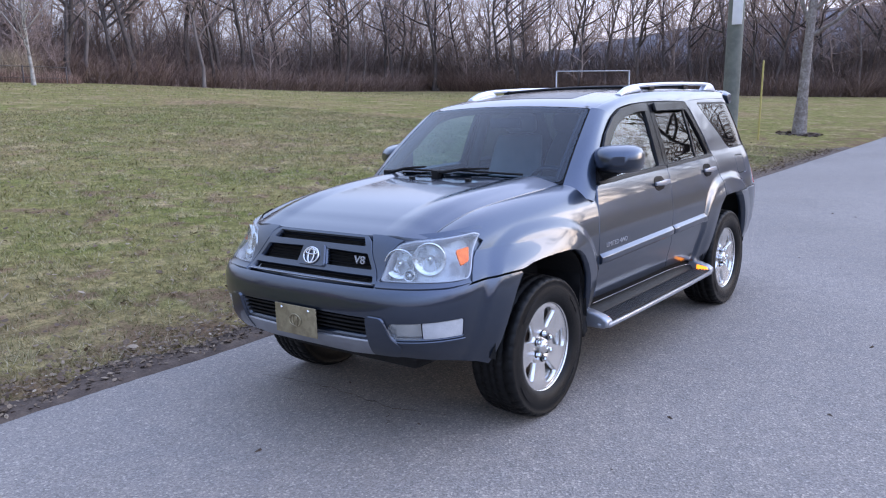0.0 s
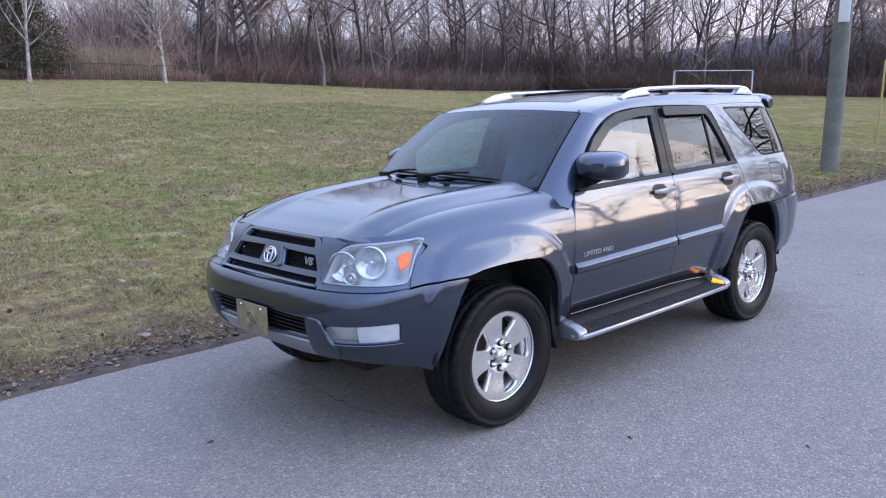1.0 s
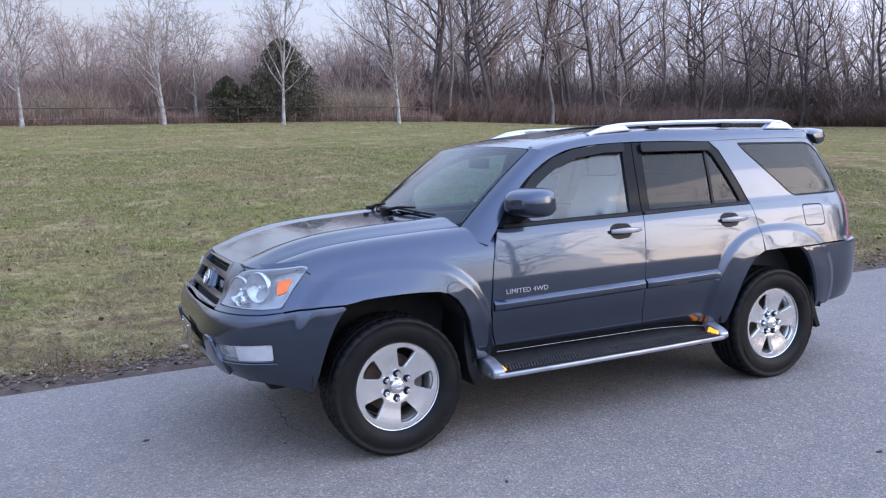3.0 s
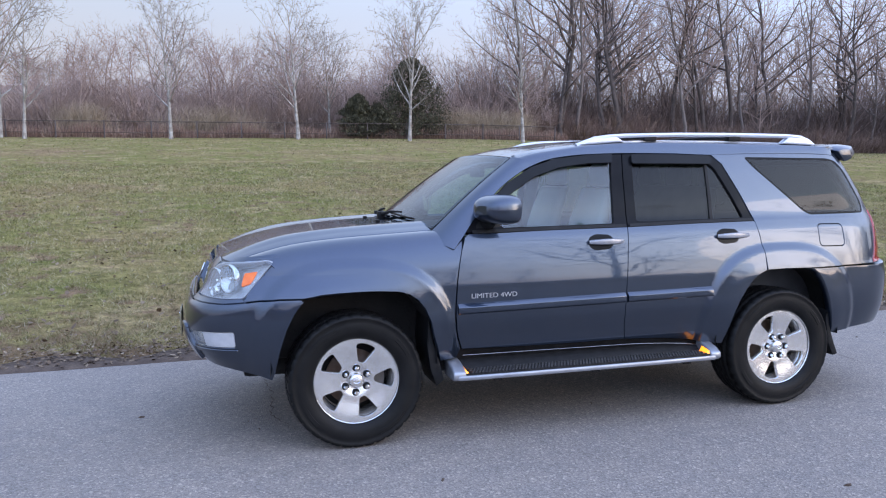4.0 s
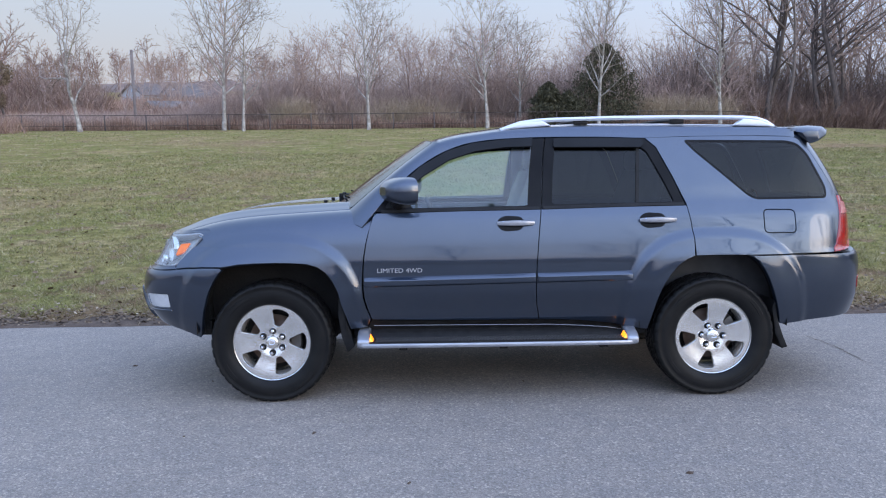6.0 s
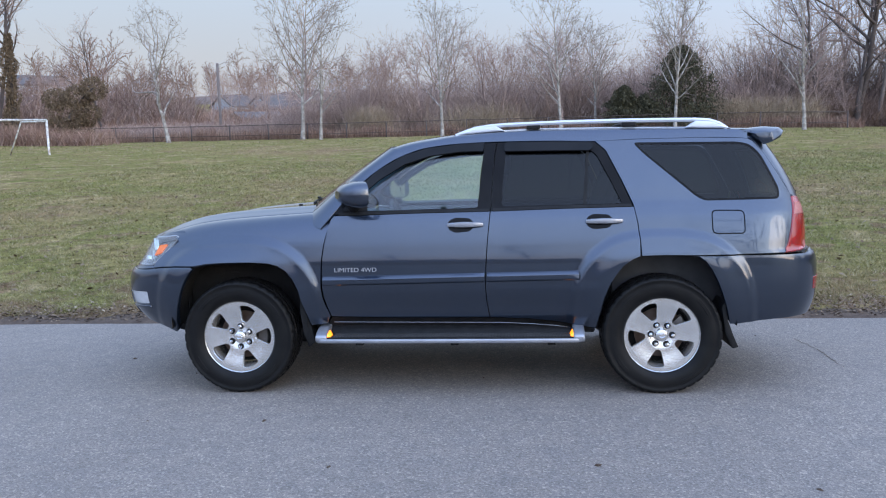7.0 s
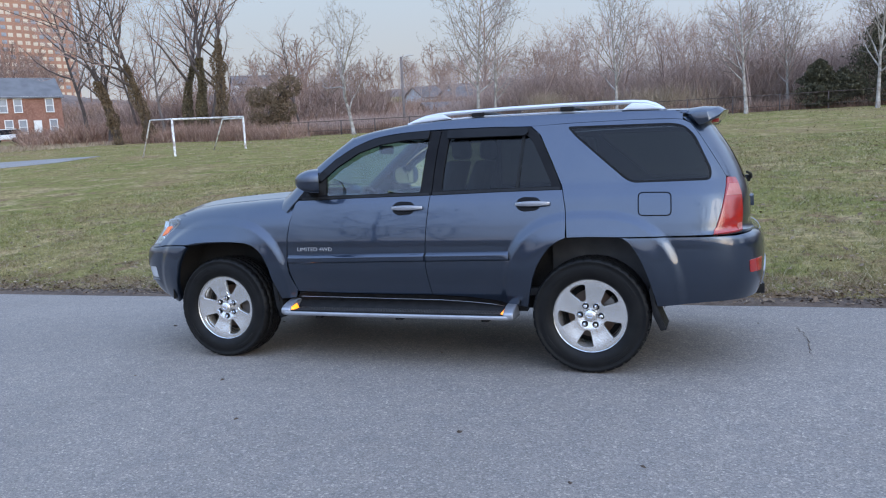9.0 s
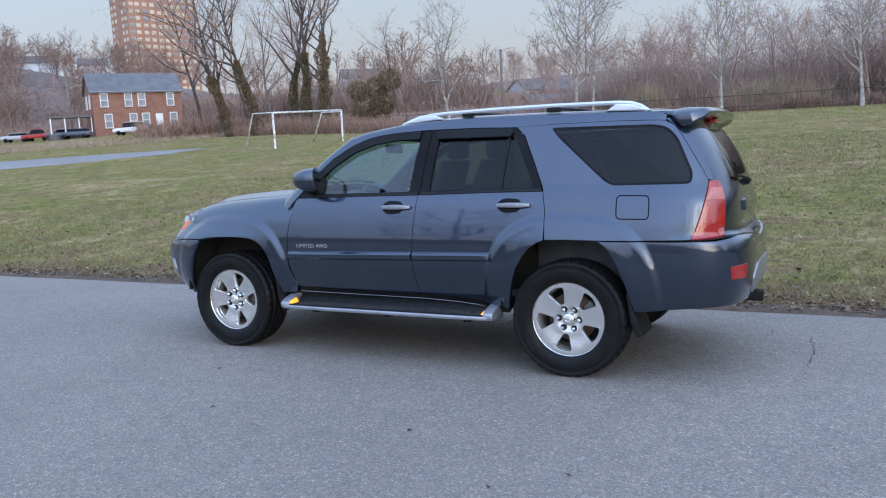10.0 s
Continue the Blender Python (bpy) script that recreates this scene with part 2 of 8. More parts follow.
REED = island_material("dry_reeds", [(0, (0.27, 0.195, 0.130)), (1, (0.48, 0.37, 0.26))], 0.8)
TWIG_DARK = island_material("dark_brown_twigs", [(0, (0.110, 0.078, 0.068)), (1, (0.245, 0.178, 0.156))], 0.85)
IVY = island_material("ivy_leaves", [(0, (0.075, 0.058, 0.032)), (1, (0.165, 0.128, 0.072))], 0.6)
IVY_BROWN = island_material("withered_ivy", [(0, (0.095, 0.066, 0.040)), (1, (0.215, 0.150, 0.094))], 0.8)
NEEDLES = island_material("cedar_needles", [(0, (0.036, 0.036, 0.022)), (1, (0.110, 0.098, 0.056))], 0.75)


# ---- mesh helpers ----
class Buf:
    """Collects vertices and faces of one mesh."""

    def __init__(self):
        self.v, self.f = [], []

    def tube(self, pts, radii, sides=5, cap=True):
        rings = []
        for i, (p, r) in enumerate(zip(pts, radii)):
            a, b = pts[max(i - 1, 0)], pts[min(i + 1, len(pts) - 1)]
            d = (b - a).normalized()
            u = d.cross(Vector((0.31, 0.87, 0.38))).normalized()
            w = d.cross(u)
            start = len(self.v)
            if i == len(pts) - 1 and r < 0.004:
                self.v.append(tuple(p))
                rings.append([start])
                continue
            for k in range(sides):
                q = 2 * math.pi * k / sides
                self.v.append(tuple(p + r * (math.cos(q) * u + math.sin(q) * w)))
            rings.append(list(range(start, start + sides)))
        for a, b in zip(rings, rings[1:]):
            for k in range(sides):
                n = (k + 1) % sides
                if len(b) == 1:
                    self.f.append((a[k], a[n], b[0]))
                else:
                    self.f.append((a[k], a[n], b[n], b[k]))
        if cap and len(rings[-1]) > 1:
            self.f.append(tuple(rings[-1]))

    def blade(self, p, q, r):
        """A twig as one long thin triangle."""
        side = (q - p).cross(Vector((math.sin(p.x * 37), math.cos(p.y * 23), math.sin(p.z * 51 + 1)))).normalized() * r
        s = len(self.v)
        self.v += [tuple(p - side), tuple(p + side), tuple(q)]
        self.f.append((s, s + 1, s + 2))

    def box(self, lo, hi):
        s = len(self.v)
        for x in (lo[0], hi[0]):
            for y in (lo[1], hi[1]):
                for z in (lo[2], hi[2]):
                    self.v.append((x, y, z))
        for f in ((0, 1, 3, 2), (4, 6, 7, 5), (0, 4, 5, 1), (2, 3, 7, 6), (0, 2, 6, 4), (1, 5, 7, 3)):
            self.f.append(tuple(s + i for i in f))

    def mesh(self, name, mat=None, smooth=False):
        me = bpy.data.meshes.new(name)
        me.from_pydata(self.v, [], self.f)
        if smooth:
            me.shade_smooth()
        if mat:
            me.materials.append(mat)
        return me

    def add(self, other, m):
        s = len(self.v)
        a = np.array(other.v) @ np.array(m.to_3x3()).T + np.array(m.translation)
        self.v.extend(map(tuple, a.tolist()))
        self.f.extend(tuple(s + i for i in f) for f in other.f)


def thing(name, label, category, group="", kind="", at=(0, 0, 0), mesh=None):
    ob = new(name, mesh)
    ob.location = at
    return tagged(ob, label, category, group, kind)


def part(name, mesh, parent, label=""):
    ob = new(name, mesh)
    ob.parent = parent
    if label:
        ob["label"] = label
    return ob


# ---- ground, road, turf ----
def smooth_step(a, b, x):
    t = min(max((x - a) / (b - a), 0), 1)
    return t * t * (3 - 2 * t)


def road_edge(x):
    return 1.615 + 0.011 * x - 0.0016 * min(x + 2, 0) ** 2 + 0.022 * noise.noise((x * 1.3, 0, 0)) + 0.012 * noise.noise((x * 6, 5, 0))


def road_z(y):
    """The lane falls away from its crown towards the turf."""
    return -0.038 * max(y + 0.9, 0) - 0.038 * 0.06 * math.exp(-abs(y + 0.9) / 0.06) + (0.0 if y > -6 else 0.01 * (y + 6))


def ground_z(x, y):
    """The field climbs gently away from the road, less so past the goal beyond the woods' corner."""
    if y < -7.6:
        return -0.05 + 0.012 * min(-7.6 - y, 40)
    e = road_edge(x)
    d = min(max(y - e, 0), 62)
    rise = 0.041 * d * (1 - 0.62 * smooth_step(14, 62, x))
    lip = 0.040 * smooth_step(0, 0.30, y - e) - 0.035 + road_z(min(y, e))
    bump = (0.03 * noise.noise((x * 0.6, y * 0.6, 1)) + 0.012 * noise.noise((x * 3, y * 3, 2))) * smooth_step(0.1, 2.0, y - e)
    hillside = 0.075 * min(max(y - 64, 0), 130) * (1 - smooth_step(-6, 40, x))
    return rise + lip + bump + hillside


def spaced(lo, hi, step, far, grow):
    """Even steps from lo to hi, then ever wider ones out to far on both sides."""
    vals = list(np.arange(lo, hi + step * 0.5, step))
    s = step
    while vals[-1] < far:
        s *= grow
        vals.append(vals[-1] + s)
    s = step
    while vals[0] > -far:
        s *= grow
        vals.insert(0, vals[0] - s)
    return vals


gx = spaced(-9, 16, 0.2, 2600, 1.14)
gy = spaced(0.9, 8, 0.11, 2600, 1.13)
gb = Buf()
gb.v = [(x, y, ground_z(x, y)) for y in gy for x in gx]
nx = len(gx)
gb.f = [(j * nx + i, j * nx + i + 1, (j + 1) * nx + i + 1, (j + 1) * nx + i) for j in range(len(gy) - 1) for i in range(nx - 1)]
thing("ground", "winter turf field with green and straw-brown patches", "grass field", kind="structure", mesh=gb.mesh("ground", TURF, True))

rb = Buf()
rx = spaced(-8, 14, 0.12, 400, 1.12)
across = [-8.15, -7.0, -6.0, -4.0, -2.5, -1.7, -1.3, -1.1, -0.9, -0.7, -0.5, 0.0, 0.8]
for x in rx:
    e = road_edge(x)
    rb.v += [(x, -8.2, -0.09)] + [(x, y, road_z(y)) for y in across] + [(x, e - 0.05, road_z(e - 0.05)), (x, e, road_z(e) - 0.006), (x, e + 0.01, road_z(e) - 0.05)]
k = len(across) + 4
rb.f = [(i * k + j, (i + 1) * k + j, (i + 1) * k + j + 1, i * k + j + 1) for i in range(len(rx) - 1) for j in range(k - 1)]
thing("road", "grey worn asphalt lane with pale aggregate", "road", kind="structure", mesh=rb.mesh("road", ASPHALT, True))

# bare soil along the edge of the asphalt
sb = Buf()
sxs = [-9 + 0.06 * i for i in range(500)]
for x in sxs:
    e = road_edge(x)
    w = 0.36 + 0.22 * noise.noise((x * 1.7, 3, 0)) + 0.06 * noise.noise((x * 8, 3, 0))
    sb.v += [(x, e - 0.015 + 0.025 * noise.noise((x * 9, 1, 1)), road_z(e) - 0.008), (x, e + 0.04, road_z(e) + 0.012 + 0.012 * noise.noise((x * 11, 2, 1))),
             (x, e + w * 0.6, ground_z(x, e + w * 0.6) + 0.016), (x, e + w + 0.05, ground_z(x, e + w + 0.05) - 0.02)]
sb.f = [(i * 4 + k, (i + 1) * 4 + k, (i + 1) * 4 + k + 1, i * 4 + k + 1) for i in range(len(sxs) - 1) for k in range(3)]
thing("soil_strip", "dark bare soil along the asphalt edge", "soil", kind="structure", mesh=sb.mesh("soil_strip", SOIL, True))


GROUND_H = np.array([v[2] for v in gb.v]).reshape(len(gy), nx)
GX, GY = np.array(gx), np.array(gy)


def ground_at(x, y):
    """Heights of the ground sheet under many points."""
    i = np.clip(np.searchsorted(GX, x) - 1, 0, len(GX) - 2)
    j = np.clip(np.searchsorted(GY, y) - 1, 0, len(GY) - 2)
    u, v = (x - GX[i]) / (GX[i + 1] - GX[i]), (y - GY[j]) / (GY[j + 1] - GY[j])
    return (GROUND_H[j, i] * (1 - u) + GROUND_H[j, i + 1] * u) * (1 - v) + (GROUND_H[j + 1, i] * (1 - u) + GROUND_H[j + 1, i + 1] * u) * v


LATTICE = np.random.default_rng(3).uniform(-1, 1, (256, 256))


def value_noise(x, y, scale):
    """Smooth noise between -1 and 1 at many points."""
    a, b = x * scale + 57.3, y * scale + 91.7
    i, j = np.floor(a).astype(int), np.floor(b).astype(int)
    u, v = a - i, b - j
    u, v = u * u * (3 - 2 * u), v * v * (3 - 2 * v)
    g = lambda p, q: LATTICE[(i + p) % 256, (j + q) % 256]
    return (g(0, 0) * (1 - u) + g(1, 0) * u) * (1 - v) + (g(0, 1) * (1 - u) + g(1, 1) * u) * v


EDGE_X = np.linspace(-70, 70, 2801)
EDGE_Y = np.array([road_edge(x) for x in EDGE_X])


def scatter_blades(count, region, size, density, wide=1.0, seed=5, clumped=0.55):
    """Grass blades in uneven tufts, thinning out towards the soil at the road's edge."""
    r = np.random.default_rng(seed)
    x0, x1, y0, y1 = region
    n = count * 3
    x, y = r.uniform(x0, x1, n), y0 + (y1 - y0) * r.uniform(0, 1, n) ** density
    tuft = 0.5 * value_noise(x, y, 1.3) + 0.6 * value_noise(x, y, 4.7) + 0.7 * value_noise(x, y, 14.0)
    off = y - np.interp(x, EDGE_X, EDGE_Y)
    keep = (off > 0.16 + 0.5 * r.uniform(0, 1, n) * (0.6 + value_noise(x, y, 2.0))) & (tuft > r.uniform(-clumped - 0.5, clumped, n))
    x, y, tuft = x[keep][:count], y[keep][:count], tuft[keep][:count]
    n = len(x)
    z = ground_at(x, y) - 0.004
    a, b = r.uniform(0, 6.283, n), r.uniform(0, 6.283, n)
    h = size * r.uniform(0.4, 1.25, n) * (1.0 + 0.45 * np.clip(tuft, -1, 1))
    w = (0.0022 + 0.0004 * y) * wide * r.uniform(0.7, 1.4, n)
    lean = h * r.uniform(0.3, 1.7, n)
    c, d = np.cos(a) * w, np.sin(a) * w
    v = np.stack([np.stack([x - c, y - d, z], 1), np.stack([x + c, y + d, z], 1), np.stack([x + lean * np.cos(b), y + lean * np.sin(b), z + h], 1)], 1).reshape(-1, 3)
    g = Buf()
    g.v = v.tolist()
    g.f = np.arange(3 * n).reshape(-1, 3).tolist()
    return g


near_grass = scatter_blades(430000, (-13, 19, 1.5, 26), 0.046, 2.0)
near_grass.add(scatter_blades(60000, (-62, 64, 17, 50), 0.05, 0.9, 1.2, 6), Matrix.Identity(4))
thing("grass", "short winter grass, green and straw-coloured blades", "grass", kind="stuff", mesh=near_grass.mesh("grass", BLADES))


def scatter_leaves(count):
    r = np.random.default_rng(9)
    g = Buf()
    for i in range(count):
        x = r.uniform(-10, 20)
        if i < count * 0.66:
            y = road_edge(x) + 0.03 + abs(r.normal(0, 0.30))
        else:
            y = road_edge(x) + 0.1 + r.uniform(0, 1) ** 1.6 * 14
        z = ground_z(x, y) + r.uniform(0.012, 0.05)
        size = r.uniform(0.008, 0.024) if i < count * 0.9 else r.uniform(0.022, 0.042)
        m = Matrix.Translation((x, y, z)) @ Euler((r.normal(0, 0.3), r.normal(0, 0.3), r.uniform(0, 6.28))).to_matrix().to_4x4()
        s = len(g.v)
        for p in ((-1, 0, 0.05), (-0.3, -0.6, 0.15), (0.45, -0.5, 0.08), (1.1, 0, 0.12), (0.4, 0.55, 0.10), (-0.35, 0.6, 0.1), (0, 0, 0.12)):
            g.v.append(tuple(m @ (Vector(p) * size)))
        g.f += [(s + k, s + (k + 1) % 6, s + 6) for k in range(6)]
    return g


thing("fallen_leaves", "dry brown leaves scattered on the turf and road edge", "leaves", kind="stuff", mesh=scatter_leaves(26000).mesh("fallen_leaves", LEAF_LITTER))


# twig bits and grit lying on the asphalt
dr = np.random.default_rng(21)
bits = Buf()
for i in range(70):
    x, y = dr.uniform(-5, 9), dr.uniform(-6.0, 1.2)
    size = dr.uniform(0.006, 0.018)
    m = Matrix.Translation((x, y, road_z(y) + size * 0.3)) @ Euler((dr.normal(0, 0.3), dr.normal(0, 0.3), dr.uniform(0, 6.28))).to_matrix().to_4x4()
    k = len(bits.v)
    for p in ((-1.4, -0.4, -0.3), (1.2, -0.5, -0.3), (1.5, 0.4, -0.3), (-1.0, 0.5, -0.3), (0.1, 0, 0.5)):
        bits.v.append(tuple(m @ (Vector(p) * size)))
    bits.f += [(k, k + 1, k + 4), (k + 1, k + 2, k + 4), (k + 2, k + 3, k + 4), (k + 3, k, k + 4)]
thing("road_debris", "small dark bits of bark and grit on the asphalt", "debris", kind="stuff", mesh=bits.mesh("road_debris", SOIL))


# hairline cracks in the asphalt
def crack(points, seed):
    r = np.random.default_rng(seed)
    b = Buf()
    line = []
    for (x0, y0), (x1, y1) in zip(points, points[1:]):
        n = max(int(math.hypot(x1 - x0, y1 - y0) / 0.035), 2)
        line += [(x0 + (x1 - x0) * i / n + r.normal(0, 0.010), y0 + (y1 - y0) * i / n + r.normal(0, 0.010)) for i in range(n)]
    for i, (x, y) in enumerate(line):
        w = 0.0035 * (0.3 + 0.7 * math.sin(math.pi * i / (len(line) - 1))) * r.uniform(0.5, 1.4)
        b.v += [(x - w, y - w, road_z(y) + 0.0035), (x + w, y + w, road_z(y) + 0.0035)]
    b.f = [(2 * i, 2 * i + 2, 2 * i + 3, 2 * i + 1) for i in range(len(line) - 1)]
    thing("road_crack", "fine dark crack in the worn asphalt", "crack", kind="structure", mesh=b.mesh("road_crack", SOIL))


CRACKS = (((-0.44, 0.95), (-0.38, 0.35), (-0.42, -0.16), (-0.30, -0.56)), ((4.16, 0.75), (4.20, 0.30), (4.17, -0.32)), ((-0.42, -0.12), (-0.70, -0.35)))
for i, line in enumerate(CRACKS):
    crack(line, 60 + i)


# ---- bare trees ----
def grow(r, wood, twigs, base, way, length, radius, level, spec):
    segs = (8, 5, 3, 2, 1)[level]
    pts, p, d = [base], base, way.normalized()
    wob, up = spec["wobble"] * (spec.get("trunk", 0.4) if level == 0 else 1), spec["lift"] if level else 0.02
    for i in range(segs):
        d = (d + Vector((r.normal(0, wob), r.normal(0, wob), r.normal(0, wob) + up))).normalized()
        p = p + d * (length / segs)
        pts.append(p)
    tip = 0.14 if level < 2 else 0.0
    radii = [radius * (1 - (1 - tip) * (i / segs) ** 0.9) for i in range(segs + 1)]
    if level == 0:
        radii[0] *= 1.3
    target = wood if level < 2 else twigs
    if level > 2:
        for a, b, ra in zip(pts, pts[1:], radii):
            target.blade(a, b + (b - a) * (0.12 if b is not pts[-1] else 0), ra * 1.2)
    else:
        target.tube(pts, radii, (8, 5, 3)[level], cap=False)
    if level >= spec["levels"]:
        return
    n = spec["kids"][level]
    first = spec["clear"] if level == 0 else 0.22
    for k in range(n):
        t = first + (1 - first) * ((k + r.uniform(0.1, 0.9)) / n)
        i = min(int(t * segs), segs - 1)
        f = t * segs - i
        q = pts[i].lerp(pts[i + 1], f)
        axis = (pts[i + 1] - pts[i]).normalized()
        side = Vector((r.normal(), r.normal(), r.normal())).cross(axis).normalized()
        ang = radians(r.uniform(*spec["angle"]))
        way2 = axis * math.cos(ang) + side * math.sin(ang)
        if level == 0:
            # an egg-shaped crown, widest a little above its foot
            e = (t - first) / (1 - first)
            ln = length * spec["ratio"][0] * (0.62 + 1.1 * min(e, 0.34)) * (1 - 0.78 * max(e - 0.2, 0)) * r.uniform(0.72, 1.2)
            rad = min(radii[i] * spec.get("fork", 0.6), radius * spec.get("fork", 0.6) * 0.72)
        else:
            ln = length * spec["ratio"][level] * (1 - 0.45 * t) * r.uniform(0.6, 1.2)
            rad = min(radii[i] * 0.66, radius * 0.52)
        grow(r, wood, twigs, q, way2, ln, max(rad, spec["thin"]), level + 1, spec)


SYCAMORE = dict(wobble=0.09, lift=0.085, levels=4, kids=(19, 7, 5, 3), clear=0.24, angle=(30, 62), ratio=(0.66, 0.54, 0.55, 0.55), thin=0.0105)
WOODS = dict(wobble=0.17, lift=0.07, levels=4, kids=(13, 7, 5, 3), clear=0.24, angle=(22, 58), ratio=(0.55, 0.55, 0.55, 0.6), thin=0.012, trunk=0.5, fork=0.75)
SPREADING = dict(wobble=0.17, lift=0.06, levels=4, kids=(12, 7, 5, 4), clear=0.20, angle=(32, 66), ratio=(0.68, 0.55, 0.55, 0.55), thin=0.011, trunk=0.55, fork=0.78)


def tree_bufs(seed, height, radius, spec, lean=(0, 0)):
    r = np.random.default_rng(seed)
    wood, twigs = Buf(), Buf()
    grow(r, wood, twigs, Vector((0, 0, -0.15)), Vector((lean[0], lean[1], 1)), height, radius, 0, spec)
    return wood, twigs


def tree_thing(name, label, seed, height, radius, spec, bark, twig, group="", lean=(0, 0)):
    wood, twigs = tree_bufs(seed, height, radius, spec, lean)
    ob = thing(name, label, "tree", group)
    part("trunk", wood.mesh("trunk", bark, True), ob)
    part("crown", twigs.mesh("crown", twig), ob, "bare leafless twigs")
    return ob


def put(ob, x, y, turn, size=1.0):
    c = copy_thing(ob, pose(x, y, ground_z(x, y), 0, 0, turn))
    c.scale = (size, size, size)
    return c


def place(ob, x, y, turn=0, size=1.0):
    ob.matrix_basis = pose(x, y, ground_z(x, y), 0, 0, turn)
    ob.scale = (size, size, size)


# row of young pale-barked sycamores along the far fence
syc_a = tree_thing("sycamore_tree", "bare young sycamore with pale bark by the fence", 11, 9.2, 0.13, SYCAMORE, BARK_WHITE, TWIG_PALE, "sycamores along the fence")
place(syc_a, -3.1, 50.0, 20, 0.92)
syc_b = tree_thing("sycamore_tree", "bare young sycamore with pale bark by the fence", 12, 9.2, 0.13, SYCAMORE, BARK_WHITE, TWIG_PALE, "sycamores along the fence")
place(syc_b, 5.1, 50.4, 70, 0.95)
syc_c = tree_thing("sycamore_tree", "bare pale sycamore forking low above the turf", 15, 8.6, 0.15, SPREADING, BARK_WHITE, TWIG_PALE, "sycamores along the fence")
place(syc_c, -22.8, 50.0, 0, 0.95)
put(syc_a, 12.4, 48.4, 200, 0.93)
put(syc_b, 20.2, 47.2, 120, 0.95)
put(syc_b, -11.7, 50.0, 250, 0.85)
put(syc_a, -13.4, 51.5, 300, 1.12)
put(syc_a, 7.9, 55, 10, 0.8)

# large bare trees standing at the edge of the woods
woods_a = tree_thing("woodland_tree", "tall bare dark-barked tree at the woods' edge", 21, 15, 0.19, WOODS, BARK_DARK, TWIG_GREY, "tall bare trees")
place(woods_a, 27, 56, 0)
woods_b = tree_thing("woodland_tree", "tall bare dark-barked tree at the woods' edge", 22, 16, 0.24, dict(SPREADING, clear=0.3), BARK_DARK, TWIG_GREY, "tall bare trees")
place(woods_b, 33, 57, 0)
woods_c = tree_thing("woodland_tree", "tall bare grey tree at the woods' edge", 23, 14, 0.16, WOODS, BARK_GREY, TWIG_GREY, "tall bare trees")
place(woods_c, 38, 55, 0)
wr = np.random.default_rng(77)


def woods_line(s):
    """The edge of the woods: along the far side of the field, then round its right-hand end."""
    if s < 45:
        return 24 + s, 57 - 0.02 * s
    if s < 85:
        t = (s - 45) / 40
        return 69 + 10 * t, 56 - 40 * t
    return 79 + (s - 85) * 0.5, 16 - (s - 85) * 0.6


for i in range(56):
    s = i * 2.0 + wr.uniform(-0.8, 0.8)
    x, y = woods_line(s)
    put((woods_a, woods_b, woods_c, woods_b)[i % 4], x + wr.uniform(-1, 2), y + wr.uniform(0, 3), wr.uniform(0, 360), wr.uniform(0.78, 1.12))

# deeper woods, one mass
BUSHY = dict(wobble=0.16, lift=0.06, levels=3, kids=(14, 7, 6), clear=0.06, angle=(24, 62), ratio=(0.85, 0.55, 0.6), thin=0.013)
low = [tree_bufs(31 + i, 14, 0.15, dict(WOODS, kids=(13, 7, 5), levels=3, clear=0.2, thin=0.016)) for i in range(4)]
bushes = [tree_bufs(131 + i, 7, 0.09, BUSHY) for i in range(4)]
deep = Buf()


def drop_in(target, bufs, x, y, size, z=None, turn=None):
    m = Matrix.Translation((x, y, ground_z(x, y) if z is None else z)) @ Matrix.Rotation(wr.uniform(0, 6.28) if turn is None else turn, 4, "Z") @ Matrix.Scale(size, 4)
    for b in bufs:
        target.add(b, m)


for i in range(165):
    s = wr.uniform(0, 115) if i < 110 else wr.uniform(45, 115)
    x, y = woods_line(s)
    d = wr.uniform(3, 18)
    k = smooth_step(45, 75, s)
    drop_in(deep, low[i % 4], x + d * k, y + d * (1 - k), wr.uniform(0.7, 1.15))
for i in range(75):
    s = wr.uniform(0, 115)
    x, y = woods_line(s)
    d = wr.uniform(0, 12)
    k = smooth_step(45, 75, s)
    drop_in(deep, bushes[i % 4], x + d * k, y + d * (1 - k), wr.uniform(0.55, 1.1))
for i in range(95):
    x = wr.uniform(-17, 27)
    tall = (0.70 + 0.35 * noise.noise((x * 0.13, 2, 5))) * (0.45 + 0.55 * smooth_step(-17, -8, x))
    drop_in(deep, bushes[i % 4], x, wr.uniform(55, 70), tall * wr.uniform(0.8, 1.35))
for x, y, size in ((-15.5, 62, 0.78), (-17.5, 66, 0.66), (-3.2, 64, 0.58), (1.5, 63, 0.55), (16.5, 62, 0.6), (22, 60, 0.7)):
    drop_in(deep, low[int(abs(x)) % 4], x, y, size)
thing("far_woods", "dense bare winter woods behind the field", "woods", kind="stuff", mesh=deep.mesh("far_woods", TWIG_GREY))


